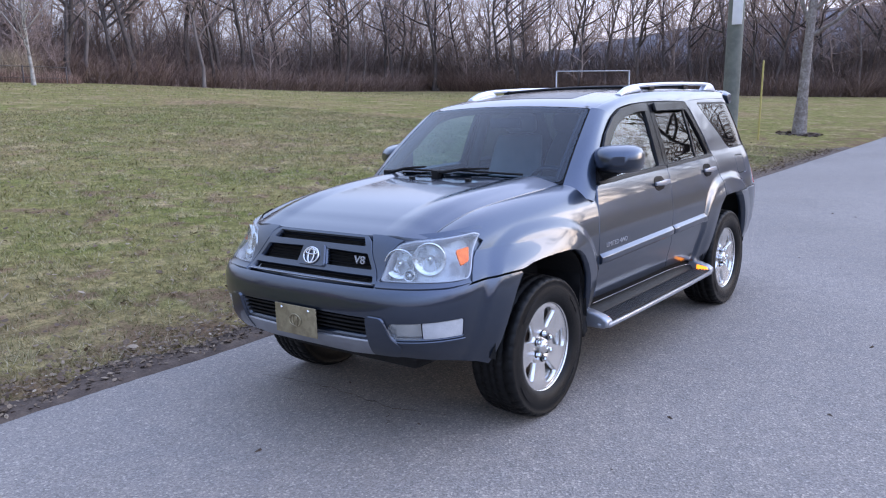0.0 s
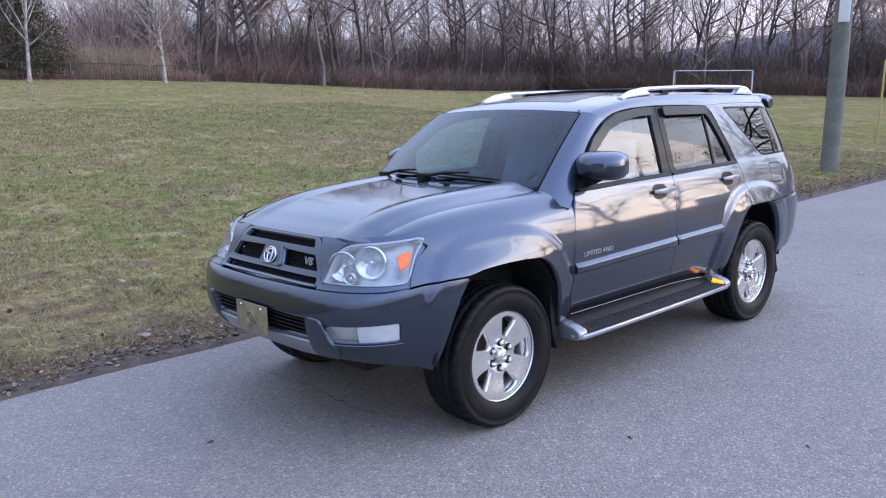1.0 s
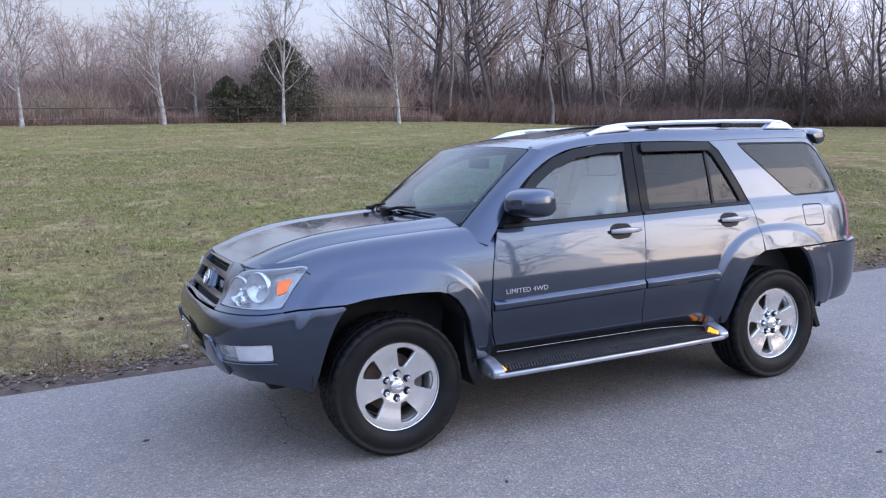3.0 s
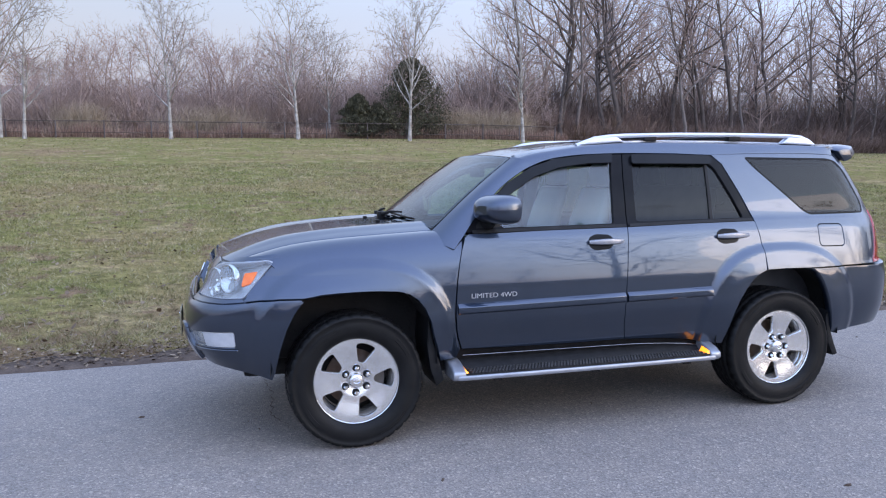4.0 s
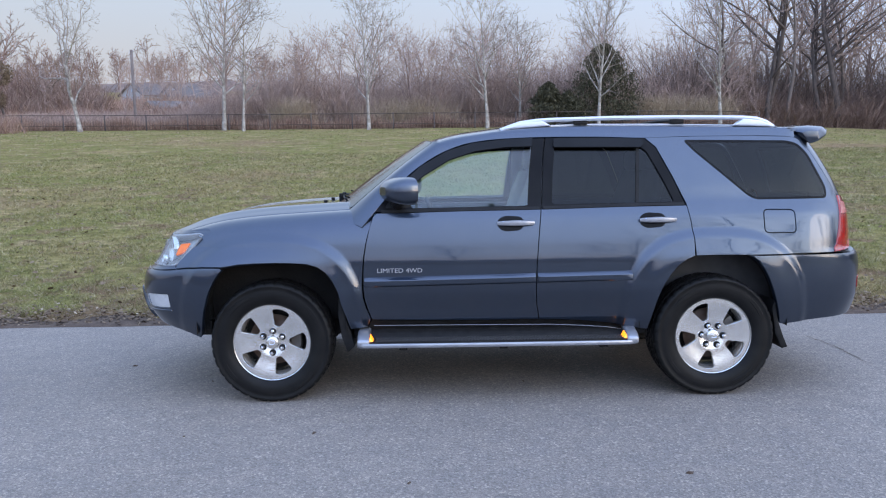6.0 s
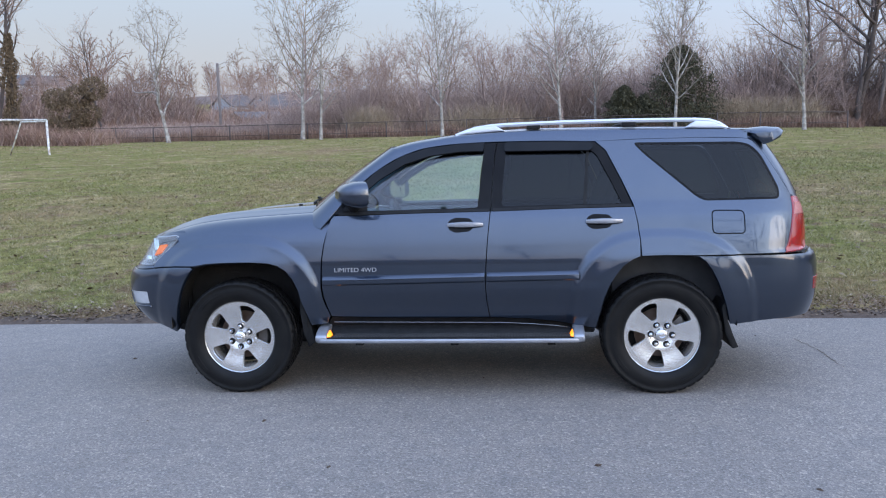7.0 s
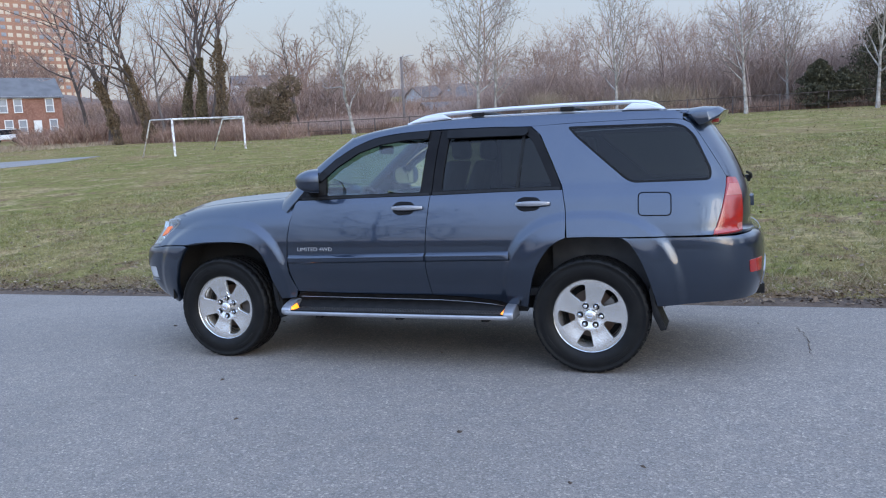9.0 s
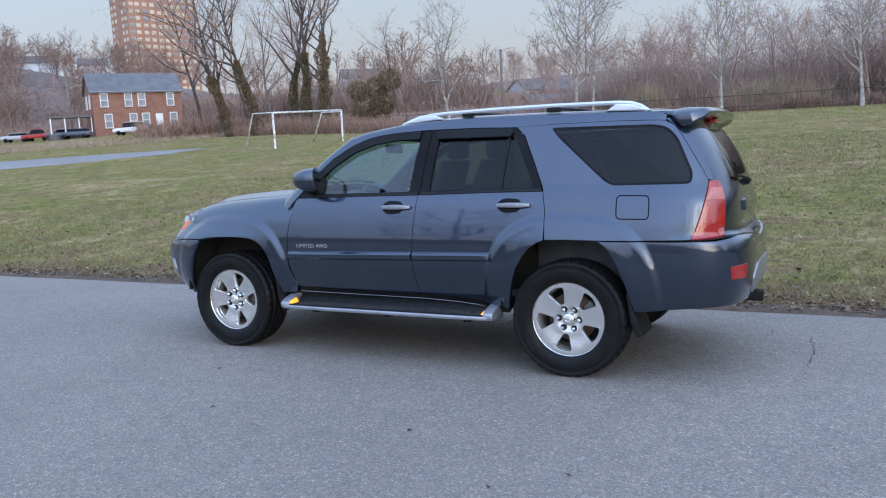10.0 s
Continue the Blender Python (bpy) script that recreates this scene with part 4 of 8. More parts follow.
def glass_material(name, tint, ior=1.6, haze=0.0):
    m = bpy.data.materials.new(name)
    m.use_nodes = True
    nt = m.node_tree
    nt.nodes.remove(nt.nodes["Principled BSDF"])
    tr = nt.nodes.new("ShaderNodeBsdfTransparent")
    tr.inputs[0].default_value = (*tint, 1)
    gl = nt.nodes.new("ShaderNodeBsdfGlossy")
    gl.inputs["Roughness"].default_value = 0.01
    # two faces of a thin pane: gloss rises from head-on to grazing
    fc = nt.nodes.new("ShaderNodeLayerWeight")
    fc.inputs[0].default_value = 0.5
    pw = nt.nodes.new("ShaderNodeMath")
    pw.operation = "POWER"
    pw.inputs[1].default_value = 4.0
    nt.links.new(fc.outputs["Facing"], pw.inputs[0])
    head_on = 1.7 * ((ior - 1) / (ior + 1)) ** 2
    fr = nt.nodes.new("ShaderNodeMapRange")
    fr.inputs[3].default_value, fr.inputs[4].default_value = head_on, 1.0
    nt.links.new(pw.outputs[0], fr.inputs[0])
    mx = nt.nodes.new("ShaderNodeMixShader")
    nt.links.new(fr.outputs[0], mx.inputs[0])
    nt.links.new(tr.outputs[0], mx.inputs[1])
    nt.links.new(gl.outputs[0], mx.inputs[2])
    out = mx.outputs[0]
    if haze:
        df = nt.nodes.new("ShaderNodeBsdfDiffuse")
        df.inputs[0].default_value = (0.78, 0.80, 0.80, 1)
        hz = nt.nodes.new("ShaderNodeMixShader")
        hz.inputs[0].default_value = haze
        nt.links.new(out, hz.inputs[1])
        nt.links.new(df.outputs[0], hz.inputs[2])
        out = hz.outputs[0]
    nt.links.new(out, nt.nodes["Material Output"].inputs[0])
    return m


def glow_material(name, colour, strength, base):
    m = material(name, base, rough=0.15)
    b = m.node_tree.nodes["Principled BSDF"]
    b.inputs["Emission Color"].default_value = (*colour, 1)
    b.inputs["Emission Strength"].default_value = strength
    return m


PAINT = paint_material()
CLEAR_GLASS = glass_material("window_glass", (0.84, 1.0, 1.0), 1.58)
SCREEN_GLASS = glass_material("windscreen_glass", (0.30, 0.50, 0.63), 1.44)
DARK_GLASS = glass_material("privacy_glass", (0.11, 0.13, 0.15), 1.29)
LAMP_GLASS = glass_material("lamp_lens", (0.93, 0.95, 0.95), 1.5, 0.09)
BLACK_TRIM = material("black_trim", (0.007, 0.007, 0.0075), (0.013, 0.013, 0.0135), 20, 0.5, bump=0.15, bump_scale=300)
GLOSS_BLACK = material("gloss_black", (0.007, 0.007, 0.008), (0.012, 0.012, 0.013), 5, 0.14)
SMOKE = material("smoked_acrylic", (0.006, 0.0065, 0.0075), (0.009, 0.0095, 0.011), 6, 0.10)
# near-black of the underside, and of sheets that put shade into gaps
DARK_VOID = material("underside_and_gap_shade", (0.006, 0.0055, 0.0055), (0.013, 0.0115, 0.0105), 6, 0.9, bump=0.4, bump_scale=50)
RUBBER = material("tyre_rubber", (0.006, 0.006, 0.0064), (0.010, 0.0098, 0.0095), 9, 0.42, bump=0.25, bump_scale=220, fine=(0.010, 0.0098, 0.0095), fine_scale=30, fine_amount=0.3)
ALLOY = material("machined_alloy", (0.74, 0.73, 0.71), (0.66, 0.645, 0.62), 14, 0.24, 0.85, bump=0.1, bump_scale=200, rough_var=0.06, fine=(0.46, 0.43, 0.39), fine_scale=40, fine_amount=0.12)
ALLOY_DARK = material("brake_dusted_alloy", (0.15, 0.14, 0.13), (0.085, 0.075, 0.07), 10, 0.55, 0.6)
RUST_IRON = material("rusty_iron", (0.10, 0.055, 0.035), (0.16, 0.12, 0.10), 12, 0.7, 0.4, bump=0.3, bump_scale=90)
CHROME = material("chrome", (0.75, 0.76, 0.78), (0.68, 0.69, 0.71), 8, 0.08, 1.0)
SILVER = material("silver_paint", (0.27, 0.28, 0.31), (0.32, 0.335, 0.365), 9, 0.38, 0.6, coat=0.5)
RAIL_SILVER = material("silver_rail_paint", (0.55, 0.59, 0.66), (0.60, 0.63, 0.69), 7, 0.35, 0.35, coat=0.4)
LEATHER = material("grey_leather", (0.24, 0.25, 0.25), (0.29, 0.29, 0.285), 9, 0.5, bump=0.2, bump_scale=150)
CABIN_GREY = material("grey_cabin_plastic", (0.11, 0.11, 0.11), (0.14, 0.14, 0.137), 12, 0.6, bump=0.2, bump_scale=300)
CABIN_DARK = material("dark_cabin_plastic", (0.035, 0.035, 0.037), (0.05, 0.05, 0.052), 12, 0.6, bump=0.2, bump_scale=300)
HEADLINER = material("grey_headliner", (0.48, 0.48, 0.46), (0.52, 0.52, 0.50), 20, 0.9)
AMBER_LENS = material("amber_lens", (0.78, 0.13, 0.02), (0.85, 0.18, 0.035), 30, 0.15, bump=0.3, bump_scale=160)
RED_LENS = material("red_lens", (0.27, 0.004, 0.003), (0.38, 0.010, 0.005), 14, 0.10, bump=0.2, bump_scale=120, coat=1.0)
PALE_RED = material("clear_red_lens", (0.42, 0.12, 0.10), (0.50, 0.18, 0.15), 20, 0.12, bump=0.4, bump_scale=150)
AMBER_GLOW = glow_material("amber_lamp", (1.0, 0.30, 0.02), 1.9, (0.85, 0.30, 0.05))
REFLECTOR = material("lamp_reflector", (0.70, 0.72, 0.72), (0.50, 0.53, 0.54), 16, 0.14, 0.95, bump=0.5, bump_scale=38)
LAMP_BOWL = material("lamp_housing", (0.36, 0.37, 0.37), (0.24, 0.25, 0.26), 22, 0.3, 0.8, bump=0.5, bump_scale=45)
PALE_COVER = material("frosted_lamp_cover", (0.52, 0.53, 0.54), (0.42, 0.43, 0.45), 12, 0.22, bump=0.2, bump_scale=80, coat=0.6)
GOLD_PLATE = material("gold_plate", (0.36, 0.30, 0.19), (0.27, 0.22, 0.135), 9, 0.5, 0.45, bump=0.3, bump_scale=60, fine=(0.17, 0.13, 0.08), fine_scale=26, fine_amount=0.5)
BLACK_TRIM.node_tree.nodes["Principled BSDF"].inputs["Specular IOR Level"].default_value = 0.18
GLOSS_BLACK.node_tree.nodes["Principled BSDF"].inputs["Specular IOR Level"].default_value = 0.08
SMOKE.node_tree.nodes["Principled BSDF"].inputs["Specular IOR Level"].default_value = 0.16
RUBBER.node_tree.nodes["Principled BSDF"].inputs["Specular IOR Level"].default_value = 0.15
LETTER = material("silver_lettering", (0.50, 0.52, 0.56), (0.46, 0.48, 0.52), 20, 0.3, 0.7)


# ---- parked sport-utility vehicle: parts ----
car = thing("suv", "dark grey sport-utility vehicle parked on the asphalt, silver roof rails", "car")
car.matrix_basis = pose(0, -0.9, 0) @ pose(0, 0, 0, -math.degrees(math.asin(LEAN)), 0, 0) @ pose(0, 0.9, 0)


def side_x(x, z):
    return perimeter(p_of_x(x, z), z)


def both(name, make, parent=None, label=""):
    """Builds a part for the left flank and its mirror image; make(flip) gives the mesh."""
    out = []
    for flip in (False, True):
        out.append(part(name, make(flip), parent[int(flip)] if parent else car, label))
    return out


def flipped(fn):
    def g(a, b):
        v = fn(a, b)
        return Vector((v.x, -v.y, v.z))
    return g


def skin(name, outline, fn, mat, parent=None, label="", **kw):
    return both(name, lambda flip: panel_mesh(name, outline, flipped(fn) if flip else fn, mat, **kw), parent, label)


def mirror_buf(b):
    m = Buf()
    m.v = [(x, -y, z) for x, y, z in b.v]
    m.f = [tuple(reversed(f)) for f in b.f]
    return m


def single(name, buf, mat, parent=None, label="", bevel=0.004):
    return part(name, soften(buf.mesh(name, mat), bevel), parent or car, label)


ARCH_F = [(0.493, 0.448), (0.470, 0.53), (0.443, 0.610), (0.425, 0.69), (0.392, 0.765), (0.350, 0.82), (0.300, 0.855), (0.239, 0.874), (0.13, 0.882), (0.03, 0.884), (-0.09, 0.882), (-0.189, 0.877)]
ARCH_F_NOSE = [(-0.189, 0.877), (-0.240, 0.868), (-0.285, 0.845), (-0.343, 0.769), (-0.380, 0.69), (-0.406, 0.609), (-0.425, 0.53), (-0.440, 0.448), (-0.456, 0.400)]
ARCH_R_DOOR = [(2.648, 0.893), (2.600, 0.873), (2.545, 0.835), (2.500, 0.780), (2.454, 0.705), (2.422, 0.62), (2.398, 0.525), (2.375, 0.420)]
ARCH_R_TAIL = [(3.215, 0.445), (3.198, 0.52), (3.174, 0.600), (3.150, 0.67), (3.121, 0.740), (3.090, 0.80), (3.052, 0.854), (3.010, 0.885), (2.985, 0.891)]
GAP = 0.003


def q_nose(x, z):
    return -(p_of_x(x, z) - NOSE_P)


def q_nose_y(y, z):
    return math.copysign(p_of_y(y, z) - NOSE_P, y)


# front bumper, left arch round the nose to the right arch
left_edge = [(q_nose(x, z), z) for x, z in ARCH_F_NOSE[2:]]
top_edge = [(q_nose(x, z), z) for x, z in ((-0.30, 0.858), (-0.41, 0.858), (-0.53, 0.850), (-0.63, 0.838), (-0.72, 0.834))] + [(-0.34, 0.832), (0.0, 0.828)]
bottom = [(q_nose(-0.53, 0.43), 0.428), (q_nose(-0.66, 0.45), 0.458), (-0.62, 0.480), (-0.50, 0.480), (0.0, 0.476)]


def mirrored_outline(top, end, low):
    """top runs from the left end to the centre line, end from the top down, low from the left end to the centre line."""
    half = list(reversed(end)) + top
    right = [(-a, b) for a, b in reversed(half[:-1])]
    lowr = [(-a, b) for a, b in low[:-1]]
    return half + right + lowr + [low[-1]] + list(reversed(low[:-1]))


bumper_outline = mirrored_outline(top_edge, left_edge, bottom)
low_grille = rounded([(-0.445, 0.586), (-0.455, 0.692), (0.455, 0.692), (0.445, 0.586), (0.0, 0.576)], 0.02)
FOG_IN, FOG_OUT = q_nose_y(-0.575, 0.63), q_nose(-0.645, 0.63)
fog_hole = rounded([(FOG_IN + 0.02, 0.586), (FOG_IN - 0.005, 0.672), (FOG_OUT, 0.686), (FOG_OUT + 0.006, 0.592)], 0.018)
fog_hole_r = [(-a, b) for a, b in fog_hole]
skid = rounded([(-0.475, 0.496), (-0.470, 0.572), (0.0, 0.560), (0.470, 0.572), (0.475, 0.496), (0.30, 0.480), (-0.30, 0.480)], 0.018)
front_bumper = part("front_bumper", panel_mesh("front_bumper", bumper_outline, nose, PAINT, holes=(low_grille, fog_hole, fog_hole_r), step=0.022, depth=0.05, gap=GAP), car)
part("skid_trim", panel_mesh("skid_trim", skid, nose, SILVER, lift=0.012, depth=0.03, step=0.04), front_bumper, "silver lower trim bar")
for sgn in (-1, 1):
    boss = rounded([(sgn * 0.452, 0.500), (sgn * 0.458, 0.704), (sgn * 0.545, 0.698), (sgn * 0.580, 0.605), (sgn * 0.625, 0.560), (sgn * 0.610, 0.500)], 0.02)
    part("bumper_horn", panel_mesh("bumper_horn", boss, nose, PAINT, lift=0.016, depth=0.04, step=0.025), front_bumper)
gb = Buf()
for z in (0.610, 0.632, 0.654, 0.676):
    pts = [nose(q, z) + Vector((0.022, 0, 0)) for q in np.linspace(-0.45, 0.45, 15)]
    gb.add(sweep(pts, [(-0.012, -0.004), (0.012, -0.004), (0.012, 0.004), (-0.012, 0.004)]), Matrix.Identity(4))
part("lower_grille", gb.mesh("lower_grille", BLACK_TRIM), front_bumper, "black slatted lower grille")
# added dark sheet stands for the shade behind the slats
part("lower_grille_shade", panel_mesh("lower_grille_shade", [(-0.5, 0.56), (-0.5, 0.72), (0.5, 0.72), (0.5, 0.56)], nose, DARK_VOID, lift=-0.07, depth=0), front_bumper)
for sgn in (-1, 1):
    hole = fog_hole if sgn < 0 else fog_hole_r
    g = (lambda o: o) if sgn < 0 else (lambda o: [(-a, b) for a, b in o])
    fm = FOG_IN + 0.44 * (FOG_OUT - FOG_IN)
    fog = part("fog_lamp", panel_mesh("fog_lamp", shrink(hole, -0.004), nose, BLACK_TRIM, lift=-0.030, depth=0), front_bumper)
    lens = g(rounded([(FOG_IN + 0.012, 0.592), (FOG_IN - 0.009, 0.667), (fm + 0.004, 0.674), (fm + 0.004, 0.592)], 0.010))
    part("fog_reflector", panel_mesh("fog_reflector", lens, nose, REFLECTOR, lift=-0.022, depth=0.01, step=0.02), fog)
    part("fog_lens", panel_mesh("fog_lens", lens, nose, LAMP_GLASS, lift=-0.004, depth=0.01, step=0.02), fog)
    cover = g(rounded([(fm - 0.003, 0.592), (fm - 0.003, 0.675), (FOG_OUT + 0.006, 0.681), (FOG_OUT + 0.012, 0.597)], 0.010))
    part("fog_cover", panel_mesh("fog_cover", cover, nose, PALE_COVER, lift=-0.004, depth=0.012, step=0.02), fog, "pale blank lamp cover")
    trim = g(rounded([(FOG_IN + 0.060, 0.685), (FOG_IN + 0.045, 0.560), (FOG_OUT, 0.572), (FOG_OUT, 0.584), (FOG_IN + 0.030, 0.578), (FOG_IN + 0.012, 0.680)], 0.006))
    part("fog_trim", panel_mesh("fog_trim", trim, nose, PAINT, lift=0.009, depth=0.012, step=0.02), fog)

# licence-plate blank
plate_b = Buf()
plate_b.box((-0.004, -0.153, -0.077), (0.004, 0.153, 0.077))
plate = part("front_plate", soften(plate_b.mesh("front_plate", GOLD_PLATE), 0.003), front_bumper, "worn gold-coloured plate with an oval emblem")
plate.location = (-0.951, 0.0, 0.624)
emb = lathe([(0.046, 0.0), (0.046, 0.004), (0.038, 0.005), (0.038, 0.0)], 36)
for name, m in (("oval_ring", pose(0, 0, 0, 0, 0, 90) @ Matrix.Diagonal((1.0, 1, 0.78, 1))), ("oval_inner", pose(0, 0, 0, 0, 0, 90) @ Matrix.Diagonal((0.45, 1, 0.75, 1)))):
    bb = Buf()
    bb.add(emb, Matrix.Translation((-0.006, 0, 0)) @ m)
    part(name, bb.mesh(name, GOLD_PLATE, True), plate)
for dy in (-0.10, 0.10):
    sc = lathe([(0.0, -0.004), (0.007, -0.003), (0.008, 0.002)], 10)
    bb = Buf()
    bb.add(sc, Matrix.Translation((-0.006, dy, 0.058)) @ pose(0, 0, 0, 0, 0, -90))
    part("plate_screw", bb.mesh("plate_screw", CHROME, True), plate)

# grille
g_out = rounded([(-0.462, 0.842), (-0.435, 0.930), (-0.405, 1.030), (-0.36, 1.056), (0.36, 1.056), (0.405, 1.030), (0.435, 0.930), (0.462, 0.842), (0.0, 0.830)], 0.015)
slot_a = rounded([(-0.372, 1.006), (-0.345, 1.044), (0.345, 1.044), (0.372, 1.006)], 0.01)
slot_bl = rounded([(-0.418, 0.902), (-0.392, 0.974), (-0.088, 0.980), (-0.100, 0.902)], 0.01)
slot_br = [(-a, b) for a, b in slot_bl]
slot_c = rounded([(-0.438, 0.848), (-0.425, 0.876), (0.425, 0.876), (0.438, 0.848)], 0.008)
grille = part("grille", panel_mesh("grille", g_out, nose, PAINT, holes=(slot_a, slot_bl, slot_br, slot_c), step=0.03, depth=0.035, gap=GAP), car, "three-bar grille painted body grey")
# plain near-black sheet: the shade behind the slots
part("grille_slot_shade", panel_mesh("grille_slot_shade", shrink(g_out, 0.012), nose, DARK_VOID, lift=-0.05, depth=0), grille)
gb = Buf()
for z, half in ((1.018, 0.36), (1.030, 0.35), (0.915, 0.41), (0.930, 0.405), (0.945, 0.40), (0.960, 0.395), (0.858, 0.43), (0.868, 0.43)):
    pts = [nose(q, z) + Vector((0.030, 0, 0)) for q in np.linspace(-half, half, 11)]
    gb.add(sweep(pts, [(-0.006, -0.002), (0.006, -0.002), (0.006, 0.002), (-0.006, 0.002)]), Matrix.Identity(4))
part("grille_slats", gb.mesh("grille_slats", GLOSS_BLACK), grille)
pts = [nose(q, 0.842) + Vector((-0.004, 0, 0)) for q in np.linspace(-0.45, 0.45, 17)]
part("grille_strip", sweep(pts, oval(0.004, 0.003, 6)).mesh("grille_strip", SILVER, True), grille)
boss = rounded([(-0.098, 0.888), (-0.080, 0.992), (0.080, 0.992), (0.098, 0.888)], 0.02)
part("badge_boss", panel_mesh("badge_boss", boss, nose, PAINT, lift=0.012, depth=0.03, step=0.02), grille)
for w, h, dz in ((0.054, 0.038, 0.0), (0.021, 0.036, 0.0), (0.042, 0.012, 0.016)):
    ring = Buf()
    path = [Vector((nose(0.0, 0.940 + dz + h * math.sin(a)).x - 0.018, w * math.cos(a), 0.940 + dz + h * math.sin(a))) for a in np.linspace(0, 2 * math.pi, 41)]
    ring.tube(path, [0.0055] * 41, 6, cap=False)
    part("badge_ring", ring.mesh("badge_ring", CHROME, True), grille, "chrome oval emblem")


def lettering(name, body, size, mat, matrix, parent, extrude=0.002):
    cu = bpy.data.curves.new(name, "FONT")
    cu.body, cu.size, cu.extrude, cu.align_x, cu.align_y = body, size, extrude, "LEFT", "CENTER"
    tmp = new(name, cu)
    bpy.context.view_layer.update()
    me = bpy.data.meshes.new_from_object(tmp.evaluated_get(bpy.context.evaluated_depsgraph_get()))
    bpy.data.objects.remove(tmp)
    bpy.data.curves.remove(cu)
    me.materials.clear()
    me.materials.append(mat)
    ob = part(name, me, parent)
    ob.matrix_basis = matrix
    return ob


v8 = lettering("engine_badge", "V8", 0.054, LETTER, Matrix.Identity(4), grille, 0.004)
v8.matrix_basis = Matrix.Translation((-0.790, -0.285, 0.937)) @ Matrix(((0, 0.25, -1.000, 0), (-1, 0, 0, 0), (0, 1.000, 0.25, 0), (0, 0, 0, 1))) @ Matrix.Diagonal((1.25, 1, 1, 1))

# headlamps
lamp = [(q_nose_y(-0.485, 0.85), 0.858), (q_nose_y(-0.492, 0.92), 0.92), (q_nose_y(-0.510, 1.0), 0.998), (q_nose_y(-0.540, 1.03), 1.030), (q_nose_y(-0.60, 1.045), 1.045),
        (q_nose(-0.520, 1.06), 1.060), (q_nose(-0.455, 1.066), 1.067), (q_nose(-0.425, 1.056), 1.055), (q_nose(-0.455, 1.02), 1.022), (q_nose(-0.52, 0.95), 0.957),
        (q_nose(-0.575, 0.89), 0.897), (q_nose(-0.61, 0.855), 0.866), (q_nose(-0.68, 0.855), 0.860)]
lamp = rounded(lamp, 0.02, 3)
for sgn in (-1, 1):
    ol = lamp if sgn < 0 else [(-a, b) for a, b in lamp]
    hl = part("headlamp", panel_mesh("headlamp", shrink(ol, 0.005), nose, LAMP_BOWL, lift=-0.075, depth=0), car, "clear headlamp with an amber marker")
    part("lamp_rim", panel_mesh("lamp_rim", shrink(ol, 0.003), nose, SILVER, holes=(shrink(ol, 0.008),), lift=-0.004, depth=0.06, step=0.03), hl)
    part("lamp_lens", panel_mesh("lamp_lens", shrink(ol, 0.003), nose, LAMP_GLASS, lift=0.002, depth=0.004, step=0.03), hl)
    part("lamp_surround", panel_mesh("lamp_surround", shrink(ol, -0.035), nose, PAINT, holes=(shrink(ol, 0.004),), lift=-0.018, depth=0, step=0.03), hl)
    for yy, zz, r in ((0.560, 0.932, 0.070), (0.690, 0.955, 0.076), (0.628, 0.884, 0.026)):
        c = nose(-sgn * q_nose_y(-yy, zz), zz)
        nrm = Vector((-0.86, sgn * 0.50, 0.05)).normalized()
        bowl = lathe([(0.012, 0.055), (0.030, 0.050), (r * 0.8, 0.028), (r, 0.0), (r * 1.06, 0.0), (r * 1.06, 0.03)], 32)
        bulb = lathe([(0.0, 0.012), (0.008, 0.014), (0.012, 0.022), (0.012, 0.05)], 16)
        mat4 = Matrix.Translation(c - nrm * 0.030) @ nrm.to_track_quat("-Y", "Z").to_matrix().to_4x4()
        b1 = Buf()
        b1.add(bowl, mat4)
        part("reflector_bowl", b1.mesh("reflector_bowl", REFLECTOR, True), hl)
        b2 = Buf()
        b2.add(bulb, mat4)
        part("bulb", b2.mesh("bulb", CHROME, True), hl)
    am = rounded([(q_nose(-0.605, 0.925), 0.922), (q_nose(-0.585, 0.985), 0.990), (q_nose(-0.515, 0.998), 1.000), (q_nose(-0.555, 0.94), 0.940)], 0.010)
    am = am if sgn < 0 else [(-a, b) for a, b in am]
    part("amber_marker", panel_mesh("amber_marker", am, nose, AMBER_LENS, lift=0.005, depth=0.012, step=0.02), hl, "amber side marker lens")
filler = [(-0.470, 0.835), (q_nose_y(-0.470, 0.85), 0.855), (q_nose(-0.68, 0.855), 0.857), (q_nose(-0.61, 0.855), 0.863), (q_nose(-0.60, 0.845), 0.848), (q_nose(-0.70, 0.84), 0.838)]
strip = [(-0.468, 0.838), (-0.440, 0.930), (-0.411, 1.030), (-0.385, 1.060), (-0.46, 1.060), (q_nose_y(-0.548, 1.04), 1.042), (q_nose_y(-0.530, 1.03), 1.028), (q_nose_y(-0.506, 1.0), 0.998), (q_nose_y(-0.488, 0.92), 0.92), (q_nose_y(-0.481, 0.85), 0.856), (-0.478, 0.838)]
skin("nose_strip", strip, lambda a, b: nose(a, b), PAINT, depth=0.03, step=0.03)
skin("lamp_filler", filler, lambda a, b: nose(a, b), PAINT, depth=0.03, step=0.03)

# bonnet, wings
front = [tuple(nose(q_nose_y(-y, z), z).xy + Vector((0.004, 0))) for y, z in ((0.001, 1.058), (0.15, 1.058), (0.30, 1.058), (0.38, 1.060), (0.46, 1.060), (0.53, 1.050), (0.58, 1.050), (0.635, 1.054))]
front[0] = (front[0][0], 0.0)
hood_side = [(x, -hood_half(x)) for x in np.linspace(-0.59, 0.52, 18)]
rear = [(0.515, -0.68), (0.455, -0.50), (0.40, -0.30), (0.365, -0.10), (0.36, 0.0)]
half = front + hood_side + rear
hood_outline = half + [(x, -y) for x, y in reversed(half[1:-1])]
